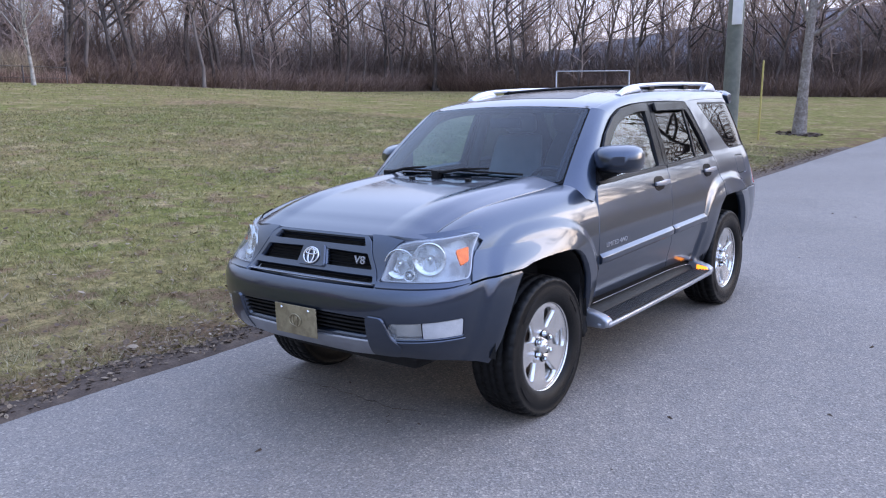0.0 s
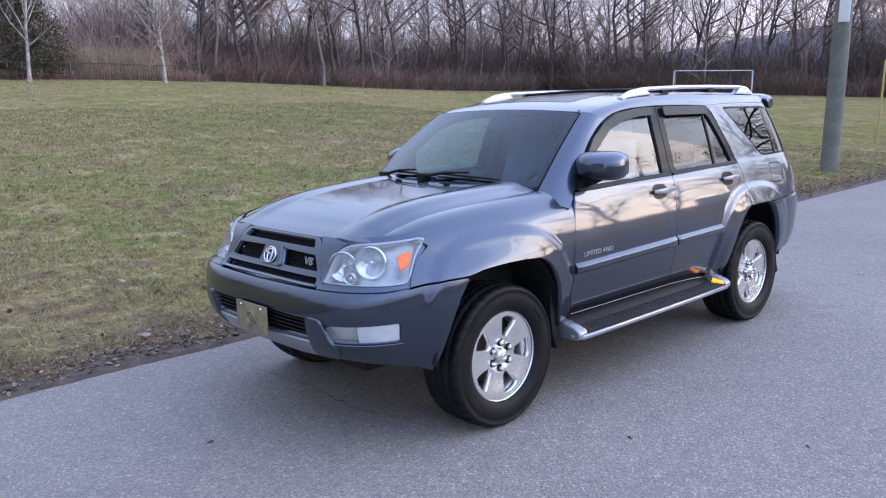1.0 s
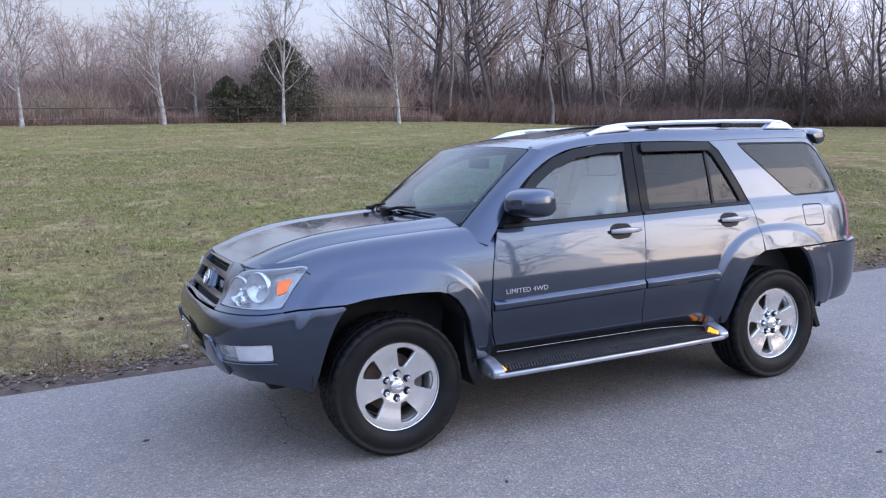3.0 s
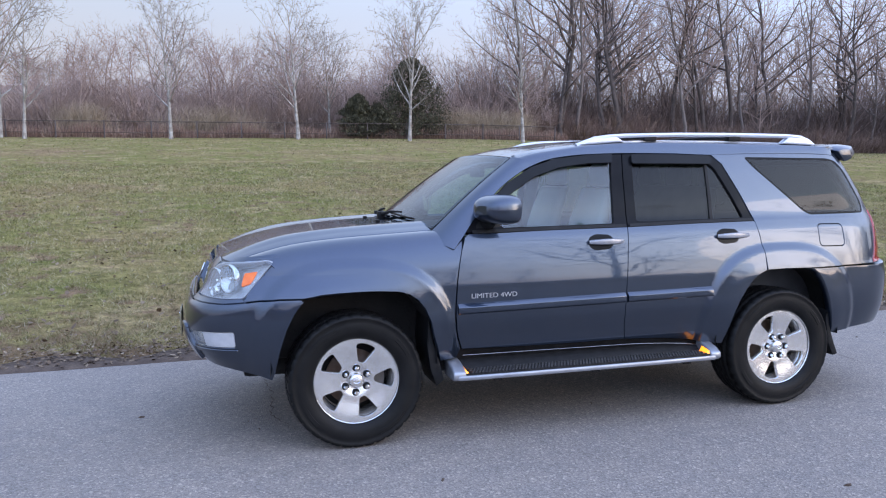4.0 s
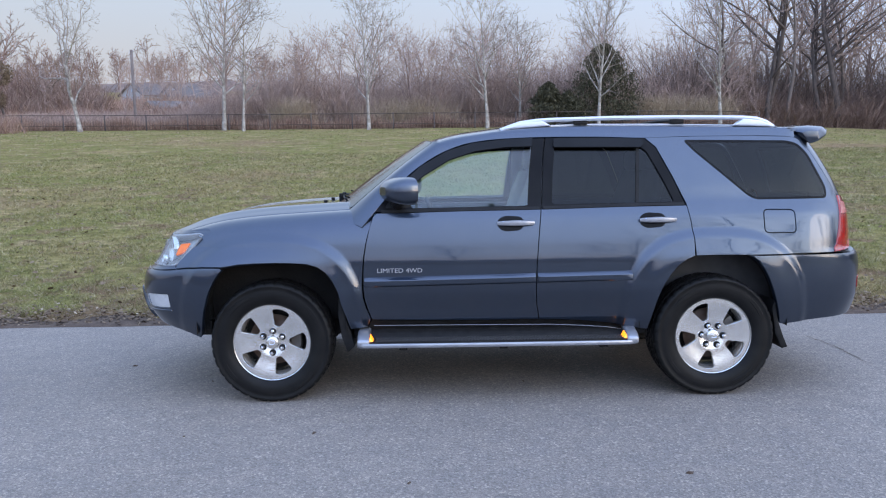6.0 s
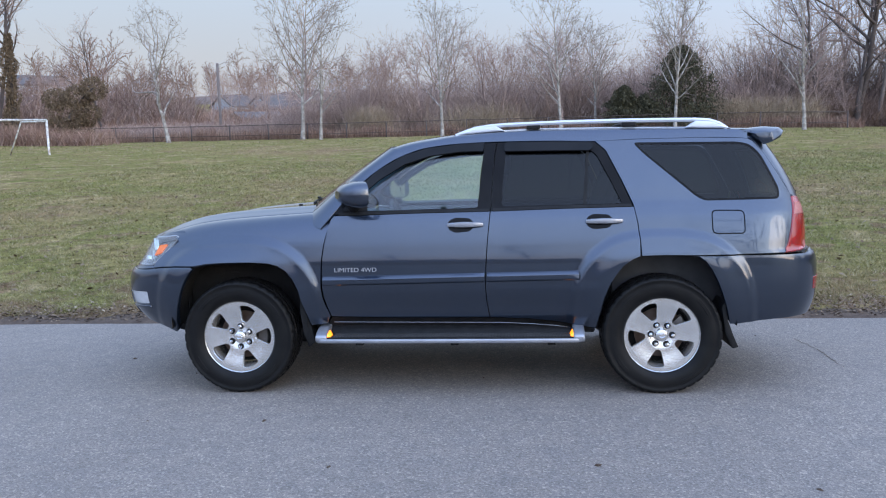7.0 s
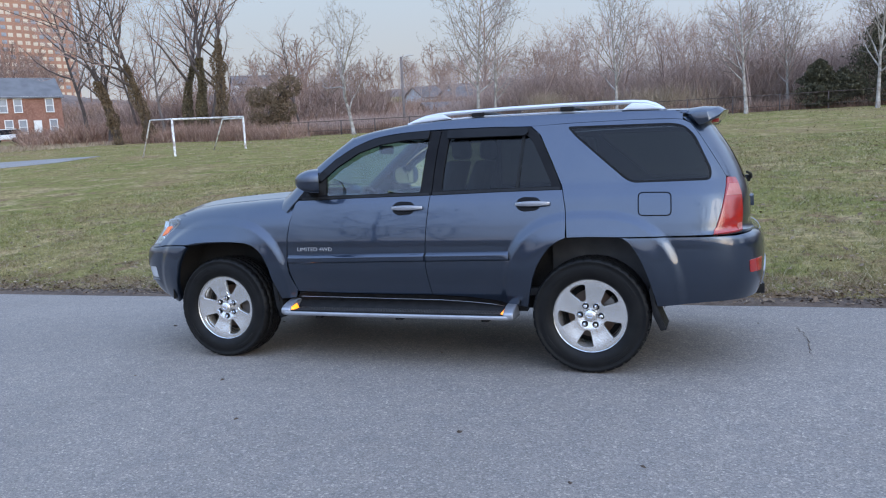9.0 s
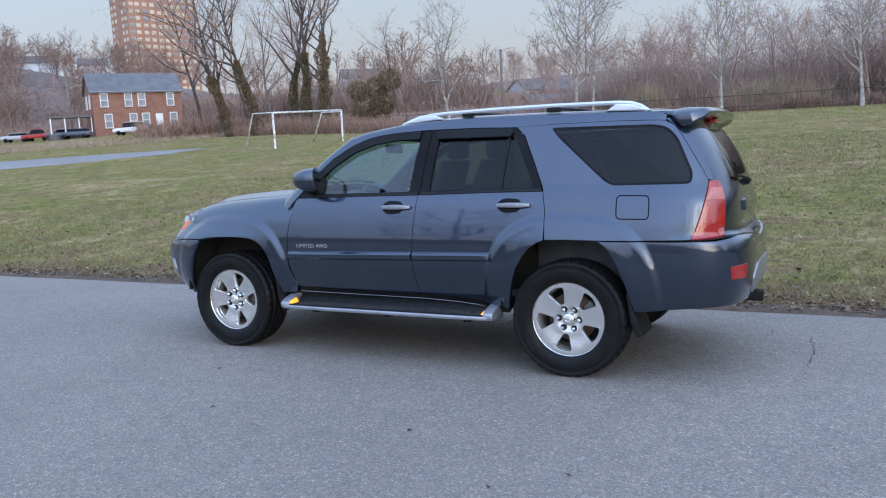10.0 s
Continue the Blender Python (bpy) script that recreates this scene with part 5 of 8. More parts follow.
hood = part("bonnet", panel_mesh("bonnet", hood_outline, lambda x, y: hood_top(x, y), PAINT, step=0.03, depth=0.06, gap=GAP), car)
for sgn in (-1, 1):
    nz = Buf()
    nz.box((0.26, sgn * 0.22 - 0.018, HOOD_EDGE(0.28) + 0.005), (0.285, sgn * 0.22 + 0.018, HOOD_EDGE(0.28) + 0.022))
    part("washer_jet", soften(nz.mesh("washer_jet", BLACK_TRIM), 0.004), hood)
fender_outline = ([(-0.285, 0.862), (-0.41, 0.862), (-0.53, 0.854), (-0.600, 0.846), (-0.575, 0.893), (-0.52, 0.953)] +
                  [(-0.475, 0.99), (-0.428, 1.16), (-0.48, 1.42), (-0.545, 1.72), (-0.60, 2.0)] + [(x, 2.0) for x in np.linspace(-0.55, 0.50, 16)] +
                  [(0.60, 2.0), (0.652, 1.62), (0.630, 1.30), (0.610, 1.10), (0.600, 0.98), (0.586, 0.90), (0.578, 0.80), (0.575, 0.714), (0.582, 0.64), (0.598, 0.577), (0.622, 0.51), (0.60, 0.455)] + ARCH_F + ARCH_F_NOSE[1:2])
skin("front_wing", fender_outline, fender, PAINT, step=0.015, depth=0.04, gap=GAP)

# cowl, windscreen, roof, pillars
part("scuttle", panel_mesh("scuttle", [(-0.73, -0.10), (0.73, -0.10), (0.735, 0.03), (-0.735, 0.03)], lambda a, b: screen(a, b) - Vector((0, 0, 0.012)), BLACK_TRIM, depth=0.02), car, "black scuttle panel")
ws_out = rounded([(-0.730, 0.005), (0.730, 0.005), (0.730, 0.985), (-0.730, 0.985)], 0.04)
ws = part("windscreen", panel_mesh("windscreen", ws_out, screen, SCREEN_GLASS, depth=0, step=0.05), car, "clear windscreen")
part("screen_seal", panel_mesh("screen_seal", rounded([(-0.742, -0.012), (0.742, -0.012), (0.742, 1.0), (-0.742, 1.0)], 0.04), screen, GLOSS_BLACK, holes=(shrink(ws_out, 0.028),), lift=-0.003, depth=0.008, step=0.05), ws)
FRAME_TOP = [(0.672, 1.205), (0.70, 1.238), (0.80, 1.348), (0.95, 1.473), (1.12, 1.568), (1.28, 1.616), (1.50, 1.638), (1.76, 1.645), (2.10, 1.642), (2.38, 1.632)]
frame_z = knots(FRAME_TOP)


def pillar(a, v):
    """From the screen's edge (v 0) to the door frame (v 1); a runs up the pillar."""
    e = screen(-0.742, a)
    x = 0.655 + (1.13 - 0.655) * a
    f = side_x(x, frame_z(x))
    r = e.lerp(f, v)
    out = Vector((-0.35, -0.8, 0.5)).normalized() * (0.022 * math.sin(math.pi * v))
    return r + out


skin("front_pillar", [(-0.16, 0.0), (1.0, 0.0), (1.0, 1.0), (-0.16, 1.0)], pillar, PAINT, depth=0.02, step=0.05)


QUARTER_TOP = [(2.386, 1.6325), (2.7, 1.640), (3.08, 1.640), (3.33, 1.632), (3.372, 1.626)]
rail_z = knots(FRAME_TOP[:-1] + QUARTER_TOP)


def roof_side(x, v):
    """From the door frame's top (v 0) over to the roof's edge (v 1)."""
    a = side_x(x, rail_z(x))
    b = roof_top(x, -0.652)
    c = Vector((x, a.y + 0.40 * max(b.z - a.z, 0), b.z - 0.004))
    u = 1 - v
    return a * u * u + c * 2 * u * v + b * v * v


skin("roof_side", [(1.13, 0.0), (2.386, 0.0), (3.372, 0.0), (3.372, 1.0), (1.02, 1.0), (1.04, 0.5)], roof_side, PAINT, depth=0.02, step=0.05)
roof_out = [(0.975, 0.0), (0.985, -0.30), (1.01, -0.55), (1.035, -0.650), (1.5, -0.650), (2.5, -0.650), (3.40, -0.650), (3.47, -0.45), (3.50, 0.0)]
roof_out = roof_out + [(x, -y) for x, y in reversed(roof_out[1:-1])]
roof = part("roof", panel_mesh("roof", roof_out, roof_top, PAINT, step=0.05, depth=0.03), car)
sun_r = panel_mesh("sunroof", rounded([(1.22, -0.40), (1.85, -0.40), (1.85, 0.40), (1.22, 0.40)], 0.05), roof_top, GLOSS_BLACK, lift=0.0015, depth=0.006, step=0.06)
part("sunroof", sun_r, car, "dark glass sunroof")

# rear quarter, window, fuel flap
quarter = ([(2.655, 0.894), (2.650, 0.986), (2.640, 1.096), (2.616, 1.220), (2.545, 1.382), (2.455, 1.570)] + QUARTER_TOP +
           [(3.421, 1.600), (3.47, 1.535), (3.528, 1.440), (3.600, 1.318), (3.630, 1.262)] +
           [(3.636, 1.253), (3.632, 1.190), (3.622, 1.128), (3.608, 1.06), (3.592, 1.003), (3.576, 0.95), (3.558, 0.898)] +
           [(3.40, 0.895), (3.235, 0.893), (3.05, 0.893), (2.985, 0.8935), (2.79, 0.897)])
qwin = rounded([(2.640, 1.612), (2.700, 1.545), (3.020, 1.262), (3.070, 1.236), (3.540, 1.238), (3.545, 1.300), (3.445, 1.520), (3.380, 1.585), (3.30, 1.602)], [0.02, 0.03, 0.05, 0.05, 0.03, 0.03, 0.07, 0.05, 0.03])
fuel = rounded([(3.101, 1.175), (3.308, 1.171), (3.310, 1.020), (3.102, 1.023)], 0.035)


quarters = skin("rear_quarter", quarter, side_x, PAINT, holes=(shrink(qwin, -0.004), fuel), step=0.016, depth=0.03, gap=GAP)
skin("quarter_window", qwin, side_x, DARK_GLASS, parent=quarters, label="dark privacy glass", lift=-0.002, depth=0.01, step=0.05)
skin("window_seal", shrink(qwin, -0.004), side_x, GLOSS_BLACK, parent=quarters, holes=(shrink(qwin, 0.010),), lift=-0.001, depth=0.02, step=0.05)
# dark sheet behind the flap puts shade into its gap
skin("flap_gap_shade", shrink(fuel, -0.01), side_x, DARK_VOID, parent=quarters, lift=-0.016, depth=0, step=0.04)
skin("fuel_flap", shrink(fuel, 0.0075), side_x, PAINT, parent=quarters, lift=0.0, depth=0.02, step=0.03)


# doors
front_door = [(0.675, 1.180), (0.648, 1.160), (0.625, 1.090), (0.604, 1.000), (0.590, 0.910), (0.582, 0.80), (0.580, 0.714), (0.587, 0.64), (0.603, 0.577), (0.628, 0.505),
              (1.0, 0.494), (1.40, 0.491), (1.688, 0.492), (1.669, 0.60), (1.663, 0.70), (1.668, 0.85), (1.680, 1.005), (1.692, 1.12), (1.700, 1.192), (1.2, 1.188), (0.85, 1.180)]
rear_door = ([(1.700, 1.192), (1.692, 1.12), (1.680, 1.005), (1.668, 0.85), (1.663, 0.70), (1.669, 0.60), (1.688, 0.492), (1.95, 0.480), (2.14, 0.458), (2.26, 0.435)] +
             list(reversed(ARCH_R_DOOR)) + [(2.650, 0.986), (2.640, 1.096), (2.620, 1.205), (2.2, 1.202)])
fdoor = skin("front_door", front_door, side_x, PAINT, step=0.02, depth=0.03, gap=GAP)
rdoor = skin("rear_door", rear_door, side_x, PAINT, step=0.015, depth=0.03, gap=GAP)
f_frame = [(0.660, 1.190), (0.70, 1.236), (0.80, 1.344), (0.95, 1.468), (1.12, 1.562), (1.28, 1.610), (1.50, 1.632), (1.742, 1.638), (1.722, 1.500), (1.706, 1.300), (1.700, 1.194), (1.2, 1.190), (0.85, 1.182)]
f_glass = rounded([(0.885, 1.208), (0.860, 1.340), (0.965, 1.440), (1.13, 1.530), (1.30, 1.577), (1.50, 1.594), (1.662, 1.600), (1.640, 1.45), (1.618, 1.216)], 0.02)
r_frame = [(1.708, 1.194), (1.714, 1.300), (1.730, 1.500), (1.750, 1.638), (2.10, 1.636), (2.384, 1.630), (2.452, 1.569), (2.542, 1.382), (2.613, 1.210), (2.2, 1.203)]
r_glass = rounded([(1.772, 1.222), (1.782, 1.38), (1.806, 1.592), (2.10, 1.596), (2.340, 1.588), (2.395, 1.550), (2.480, 1.380), (2.548, 1.228)], [0.02, 0.05, 0.02, 0.05, 0.03, 0.03, 0.05, 0.02])
skin("window_frame", f_frame, side_x, GLOSS_BLACK, parent=fdoor, holes=(f_glass,), lift=-0.004, depth=0.035, step=0.04)
skin("window_frame", r_frame, side_x, GLOSS_BLACK, parent=rdoor, holes=(r_glass,), lift=-0.004, depth=0.035, step=0.04)
skin("window", shrink(f_glass, -0.006), side_x, CLEAR_GLASS, parent=fdoor, label="clear front side glass", lift=-0.018, depth=0, step=0.05)
skin("window", shrink(r_glass, -0.006), side_x, DARK_GLASS, parent=rdoor, label="dark privacy glass", lift=-0.018, depth=0, step=0.05)
div = [(2.300, 1.220), (2.332, 1.59), (2.350, 1.59), (2.320, 1.220)]
skin("glass_divider", div, side_x, BLACK_TRIM, parent=rdoor, lift=-0.010, depth=0.012, step=0.05)
skin("belt_strip", [(0.70, 1.178), (1.2, 1.186), (1.69, 1.190), (1.69, 1.206), (1.2, 1.204), (0.70, 1.196)], side_x, BLACK_TRIM, parent=fdoor, lift=0.006, depth=0.012, step=0.05)
skin("belt_strip", [(1.715, 1.190), (2.2, 1.200), (2.605, 1.204), (2.600, 1.220), (2.2, 1.217), (1.716, 1.207)], side_x, BLACK_TRIM, parent=rdoor, lift=0.006, depth=0.012, step=0.05)
f_visor = [(0.815, 1.340), (0.95, 1.462), (1.12, 1.556), (1.28, 1.604), (1.50, 1.626), (1.665, 1.632), (1.655, 1.578), (1.50, 1.576), (1.30, 1.553), (1.13, 1.500), (0.97, 1.405), (0.85, 1.305)]
r_visor = rounded([(1.800, 1.630), (2.10, 1.628), (2.360, 1.620), (2.375, 1.590), (2.355, 1.566), (2.10, 1.570), (1.795, 1.572)], 0.015)
skin("rain_visor", f_visor, side_x, SMOKE, parent=fdoor, label="smoked rain visor", lift=0.020, depth=0.02, step=0.04)
skin("rain_visor", r_visor, side_x, SMOKE, parent=rdoor, label="smoked rain visor", lift=0.020, depth=0.02, step=0.04)
for doors, cx, cz in ((fdoor, 1.530, 1.108), (rdoor, 2.420, 1.117)):
    # flat black patch puts the shade of the handle's recess on the door
    cup = rounded([(cx - 0.105, cz + 0.024), (cx - 0.06, cz + 0.046), (cx + 0.04, cz + 0.040), (cx + 0.07, cz), (cx + 0.04, cz - 0.044), (cx - 0.06, cz - 0.052), (cx - 0.105, cz - 0.028)], 0.03)
    skin("handle_recess_shade", cup, side_x, GLOSS_BLACK, parent=doors, lift=0.0015, depth=0.01, step=0.02)
    for flip, d in enumerate(doors):
        pts = []
        for t in np.linspace(0, 1, 9):
            x = cx - 0.105 + 0.225 * t
            s = side_x(x, cz + 0.002 * math.sin(t * 3))
            s.y -= 0.012 + 0.022 * math.sin(math.pi * min(max(t, 0.0), 1.0)) ** 0.5
            pts.append(Vector((s.x, -s.y, s.z)) if flip else s)
        bar = sweep(pts, lambda t: oval(0.010, 0.012 + 0.006 * math.sin(math.pi * t), 8, 2.5))
        # silver stands in for sky reflected off a body-painted bar
        part("handle", soften(bar.mesh("handle", SILVER), 0.0), d, "body-painted handle bar, reflected sky put in as silver, chrome edge")
        chrome = [p + Vector((0, (0.004 if flip else -0.004), 0.011)) for p in pts[1:-1]]
        cb = Buf()
        cb.tube(chrome, [0.0028] * len(chrome), 5)
        part("handle_edge", cb.mesh("handle_edge", CHROME, True), d)
for doors, x0, x1 in ((fdoor, 0.590, 1.658), (rdoor, 1.672, 2.262)):
    for flip, d in enumerate(doors):
        mb = Buf()
        xs = list(np.linspace(x0, x1, 16))
        for x in xs:
            zc = 0.748 + 0.014 * (x - 0.6)
            end = 1.0 if x0 + 0.01 < x < x1 - 0.01 else 0.75
            for dz, out in ((0.036, -0.004), (0.032, 0.003), (0.014, 0.026), (-0.016, 0.026), (-0.026, 0.018), (-0.029, -0.004)):
                s = side_x(x, zc + dz)
                mb.v.append((x, (s.y - out * end) * (-1 if flip else 1), zc + dz))
        mb.f = [(i * 6 + k, i * 6 + k + 1, (i + 1) * 6 + k + 1, (i + 1) * 6 + k) for i in range(15) for k in range(5)] + [tuple(range(6)), tuple(90 + k for k in range(6))]
        part("door_moulding", soften(mb.mesh("door_moulding", PAINT), 0.003), d)
for flip, d in enumerate(fdoor):
    t = lettering("door_lettering", "LIMITED 4WD", 0.050, LETTER, Matrix.Identity(4), d, 0.001)
    s = side_x(0.82, 0.822)
    if flip:
        t.matrix_basis = Matrix.Translation((0.972, -s.y + 0.003, 0.823)) @ pose(0, 0, 0, 90, 0, 180) @ Matrix.Diagonal((0.92, 0.78, 1, 1))
    else:
        t.matrix_basis = Matrix.Translation((0.668, s.y - 0.003, 0.823)) @ pose(0, 0, 0, 90, 0, 0) @ Matrix.Diagonal((0.92, 0.78, 1, 1))
# sill below the doors
sill = [(0.60, 0.452), (0.625, 0.496), (1.0, 0.487), (1.40, 0.484), (1.69, 0.484), (1.95, 0.472), (2.14, 0.450), (2.30, 0.424), (2.37, 0.40), (2.36, 0.385), (0.60, 0.40)]
skin("sill", sill, lambda x, z: side_x(x, z) + Vector((0, 0.025, 0)), BLACK_TRIM, depth=0.03, step=0.05)
for sgn in (-1, 1):
    cb = Buf()
    cb.tube([Vector((x, sgn * (half_width(x, 0.49) - 0.010), belt_z - 0.024)) for x, belt_z in zip(np.linspace(0.64, 2.24, 14), list(np.linspace(0.489, 0.480, 10)) + [0.475, 0.468, 0.458, 0.445])], [0.0022] * 14, 5)
    part("sill_trim", cb.mesh("sill_trim", SILVER, True), car, "thin bright sill strip")

# rear bumper, lamps, tailgate, spoiler


def q_tail(x, z):
    return -(TAIL_P - p_of_x(x, z))


r_left = [(q_tail(x, z), z) for x, z in reversed(ARCH_R_TAIL)]
r_top = [(q_tail(x, 0.89), 0.889) for x in (3.05, 3.25, 3.45, 3.58, 3.68)] + [(-0.62, 0.905), (-0.45, 0.90), (0.0, 0.860)]
r_low = [(q_tail(3.26, 0.45), 0.445), (q_tail(3.50, 0.47), 0.468), (q_tail(3.68, 0.48), 0.478), (-0.55, 0.485), (0.0, 0.47)]
refl = rounded([(q_tail(3.765, 0.60), 0.650), (q_tail(3.765, 0.70), 0.728), (-0.60, 0.735), (-0.61, 0.648)], 0.012)
rear_bumper = part("rear_bumper", panel_mesh("rear_bumper", mirrored_outline(r_top, r_left, r_low), tail, PAINT, step=0.022, depth=0.06, gap=GAP, lift=0.004), car)
for sgn in (-1, 1):
    o = refl if sgn < 0 else [(-a, b) for a, b in refl]
    part("rear_reflector", panel_mesh("rear_reflector", o, tail, RED_LENS, lift=0.008, depth=0.01, step=0.02), rear_bumper, "red rear reflector")
pad = rounded([(-0.42, 0.52), (-0.45, 0.63), (-0.30, 0.70), (0.30, 0.70), (0.45, 0.63), (0.42, 0.52)], 0.03)
part("bumper_step", panel_mesh("bumper_step", pad, tail, SILVER, lift=0.012, depth=0.03, step=0.04), rear_bumper, "silver step pad on the bumper")
gate_line = [(3.372, 1.640), (3.421, 1.600), (3.47, 1.535), (3.528, 1.440), (3.600, 1.318), (3.632, 1.255)]
g_left = [(q_tail(x, z), z) for x, z in gate_line] + [(q_tail(3.66, 1.24), 1.250), (-0.728, 1.15), (-0.728, 0.95), (-0.732, 0.912)]
g_top = [(g_left[0][0], 1.640), (-0.35, 1.650), (0.0, 1.652)]
gate_out = [(a, b) for a, b in reversed(g_left)] + g_top + [(-a, b) for a, b in reversed([*reversed(g_left), *g_top[:-1]])] + [(0.45, 0.905), (0.0, 0.868), (-0.45, 0.905)]
gwin = rounded([(-0.60, 1.235), (-0.56, 1.40), (-0.50, 1.575), (0.50, 1.575), (0.56, 1.40), (0.60, 1.235)], 0.04)
gate = part("tailgate", panel_mesh("tailgate", gate_out, tail, PAINT, holes=(gwin,), step=0.045, depth=0.03, gap=GAP), car)
part("rear_window", panel_mesh("rear_window", shrink(gwin, -0.004), tail, DARK_GLASS, lift=-0.003, depth=0, step=0.06), gate, "dark rear window")
part("gate_garnish", panel_mesh("gate_garnish", rounded([(-0.34, 1.04), (-0.36, 1.12), (0.36, 1.12), (0.34, 1.04)], 0.02), tail, PAINT, lift=0.018, depth=0.03, step=0.05), gate)
wp = Buf()
wp.tube([tail(-0.05, 1.225) + Vector((0.03, 0, 0)), tail(-0.25, 1.25) + Vector((0.035, 0, 0)), tail(-0.48, 1.27) + Vector((0.02, 0, 0))], [0.016, 0.010, 0.008], 6)
wp.box((3.745, -0.09, 1.195), (3.795, 0.02, 1.240))
part("rear_wiper", soften(wp.mesh("rear_wiper", BLACK_TRIM), 0.004), gate, "black rear wiper")
tl = [(q_tail(3.636, 1.253), 1.250), (q_tail(3.632, 1.19), 1.190), (q_tail(3.622, 1.128), 1.128), (q_tail(3.608, 1.06), 1.06), (q_tail(3.592, 1.003), 1.003), (q_tail(3.576, 0.95), 0.95), (q_tail(3.560, 0.90), 0.900),
      (-0.737, 0.912), (-0.733, 1.0), (-0.733, 1.15), (-0.748, 1.215), (-0.768, 1.246)]
tl_t = [(tl[1][0] + 0.03, 1.205), (tl[2][0] + 0.01, 1.135), (-0.742, 1.135), (-0.755, 1.205)]
tl_b = [(-0.795, 0.914), (-0.795, 0.960), (-0.744, 0.965), (-0.747, 0.918)]
for sgn in (-1, 1):
    f = (lambda o: o) if sgn < 0 else (lambda o: [(-a, b) for a, b in o])
    tlamp = part("tail_lamp", panel_mesh("tail_lamp", f(shrink(tl, 0.003)), tail, RED_LENS, lift=0.008, depth=0.03, step=0.025), car, "red tail lamp with pale panes")
    part("lamp_pane", panel_mesh("lamp_pane", f(tl_t), tail, PALE_RED, lift=0.0105, depth=0.004, step=0.025), tlamp)
    part("lamp_pane", panel_mesh("lamp_pane", f(tl_b), tail, PALE_RED, lift=0.0105, depth=0.004, step=0.025), tlamp)
    # near-black sheet under the lamp, shade for the gap round it
    part("lamp_gap_shade", panel_mesh("lamp_gap_shade", f(shrink(tl, -0.002)), tail, DARK_VOID, lift=-0.012, depth=0, step=0.04), tlamp)


def spoiler(a, b):
    """a across, b round the section."""
    e = abs(a) / 0.68
    ring = [(3.36, 1.690), (3.43, 1.712), (3.52, 1.720), (3.62, 1.712), (3.655, 1.690), (3.640, 1.668), (3.56, 1.640), (3.50, 1.628)]
    i = min(int(b), 6)
    p = Vector(ring[i]).lerp(Vector(ring[i + 1]), b - i)
    tip = 1 - 0.55 * max((e - 0.86) / 0.14, 0) ** 2.2
    p = Vector((3.50, 1.668)) + (p - Vector((3.50, 1.668))) * tip
    q = Vector(((p.x - 3.36) * (1 - 0.10 * e ** 3) + 3.36 - 0.015 * e * e, a, p.y - 0.022 * e * e - 0.045 * smooth_step(0.86, 1.0, e) * (b > 3.5)))
    return q


sp = Buf()
cols = np.linspace(-0.68, 0.68, 31)
for a in cols:
    for b in range(8):
        sp.v.append(tuple(spoiler(a, b)))
for i in range(30):
    for k in range(8):
        j = (k + 1) % 8
        sp.f.append((i * 8 + k, i * 8 + j, (i + 1) * 8 + j, (i + 1) * 8 + k))
sp.f += [tuple(range(8)), tuple(30 * 8 + k for k in reversed(range(8)))]
single("spoiler", sp, PAINT, label="body-grey roof spoiler", bevel=0.012)
bl = Buf()
bl.box((3.545, -0.12, 1.616), (3.590, 0.12, 1.640))
single("brake_lamp", bl, RED_LENS, label="high brake lamp under the spoiler")

# roof rails with feet, crossbars
for sgn in (-1, 1):
    path, sizes = [], []
    for x, z in ((1.47, 1.690), (1.53, 1.712), (1.60, 1.735), (1.70, 1.750), (1.80, 1.756), (2.2, 1.764), (2.6, 1.764), (2.9, 1.760), (3.05, 1.757), (3.14, 1.748), (3.20, 1.728), (3.25, 1.695)):
        path.append(Vector((x, sgn * 0.615, z)))
    rail = sweep(path, lambda t: oval(0.024, 0.014 if 0.2 < t < 0.75 else 0.016, 8, 3))
    rl = part("roof_rail", soften(rail.mesh("roof_rail", RAIL_SILVER), 0.0), car, "silver roof rail")
    for x0, x1, x2, x3 in ((1.45, 1.80, 1.60, 1.74), (3.28, 2.98, 3.16, 3.05)):
        fb = Buf()
        ring = []
        for x, z in ((x0, ROOF_EDGE(x0) + 0.010), (x1, ROOF_EDGE(x1) + 0.012), (x3, 1.752), (x2, 1.742)):
            ring.append((x, z))
        for y in (sgn * 0.588, sgn * 0.642):
            fb.v += [(x, y, z) for x, z in ring]
        fb.f = [(0, 1, 2, 3), (7, 6, 5, 4), (0, 4, 5, 1), (1, 5, 6, 2), (2, 6, 7, 3), (3, 7, 4, 0)]
        part("rail_foot", soften(fb.mesh("rail_foot", RAIL_SILVER), 0.012, 3), rl)
    ub = sweep([Vector((x, sgn * 0.600, ROOF_EDGE(x) + 0.016)) for x in (1.60, 2.0, 2.5, 3.12)], oval(0.014, 0.006, 8, 3))
    part("rail_base", ub.mesh("rail_base", RAIL_SILVER, True), rl)
for x in (1.99, 2.62):
    cbm = sweep([Vector((x, y, 1.742 + 0.018 * (1 - (y / 0.61) ** 2))) for y in np.linspace(-0.61, 0.61, 11)], oval(0.034, 0.011, 10, 2.5))
    bar = part("roof_crossbar", soften(cbm.mesh("roof_crossbar", BLACK_TRIM), 0.0), car, "black roof crossbar")
    for sgn in (-1, 1):
        fb = Buf()
        fb.box((x - 0.045, sgn * 0.605 - 0.025, 1.722), (x + 0.045, sgn * 0.605 + 0.025, 1.756))
        part("crossbar_clamp", soften(fb.mesh("crossbar_clamp", BLACK_TRIM), 0.008), bar)


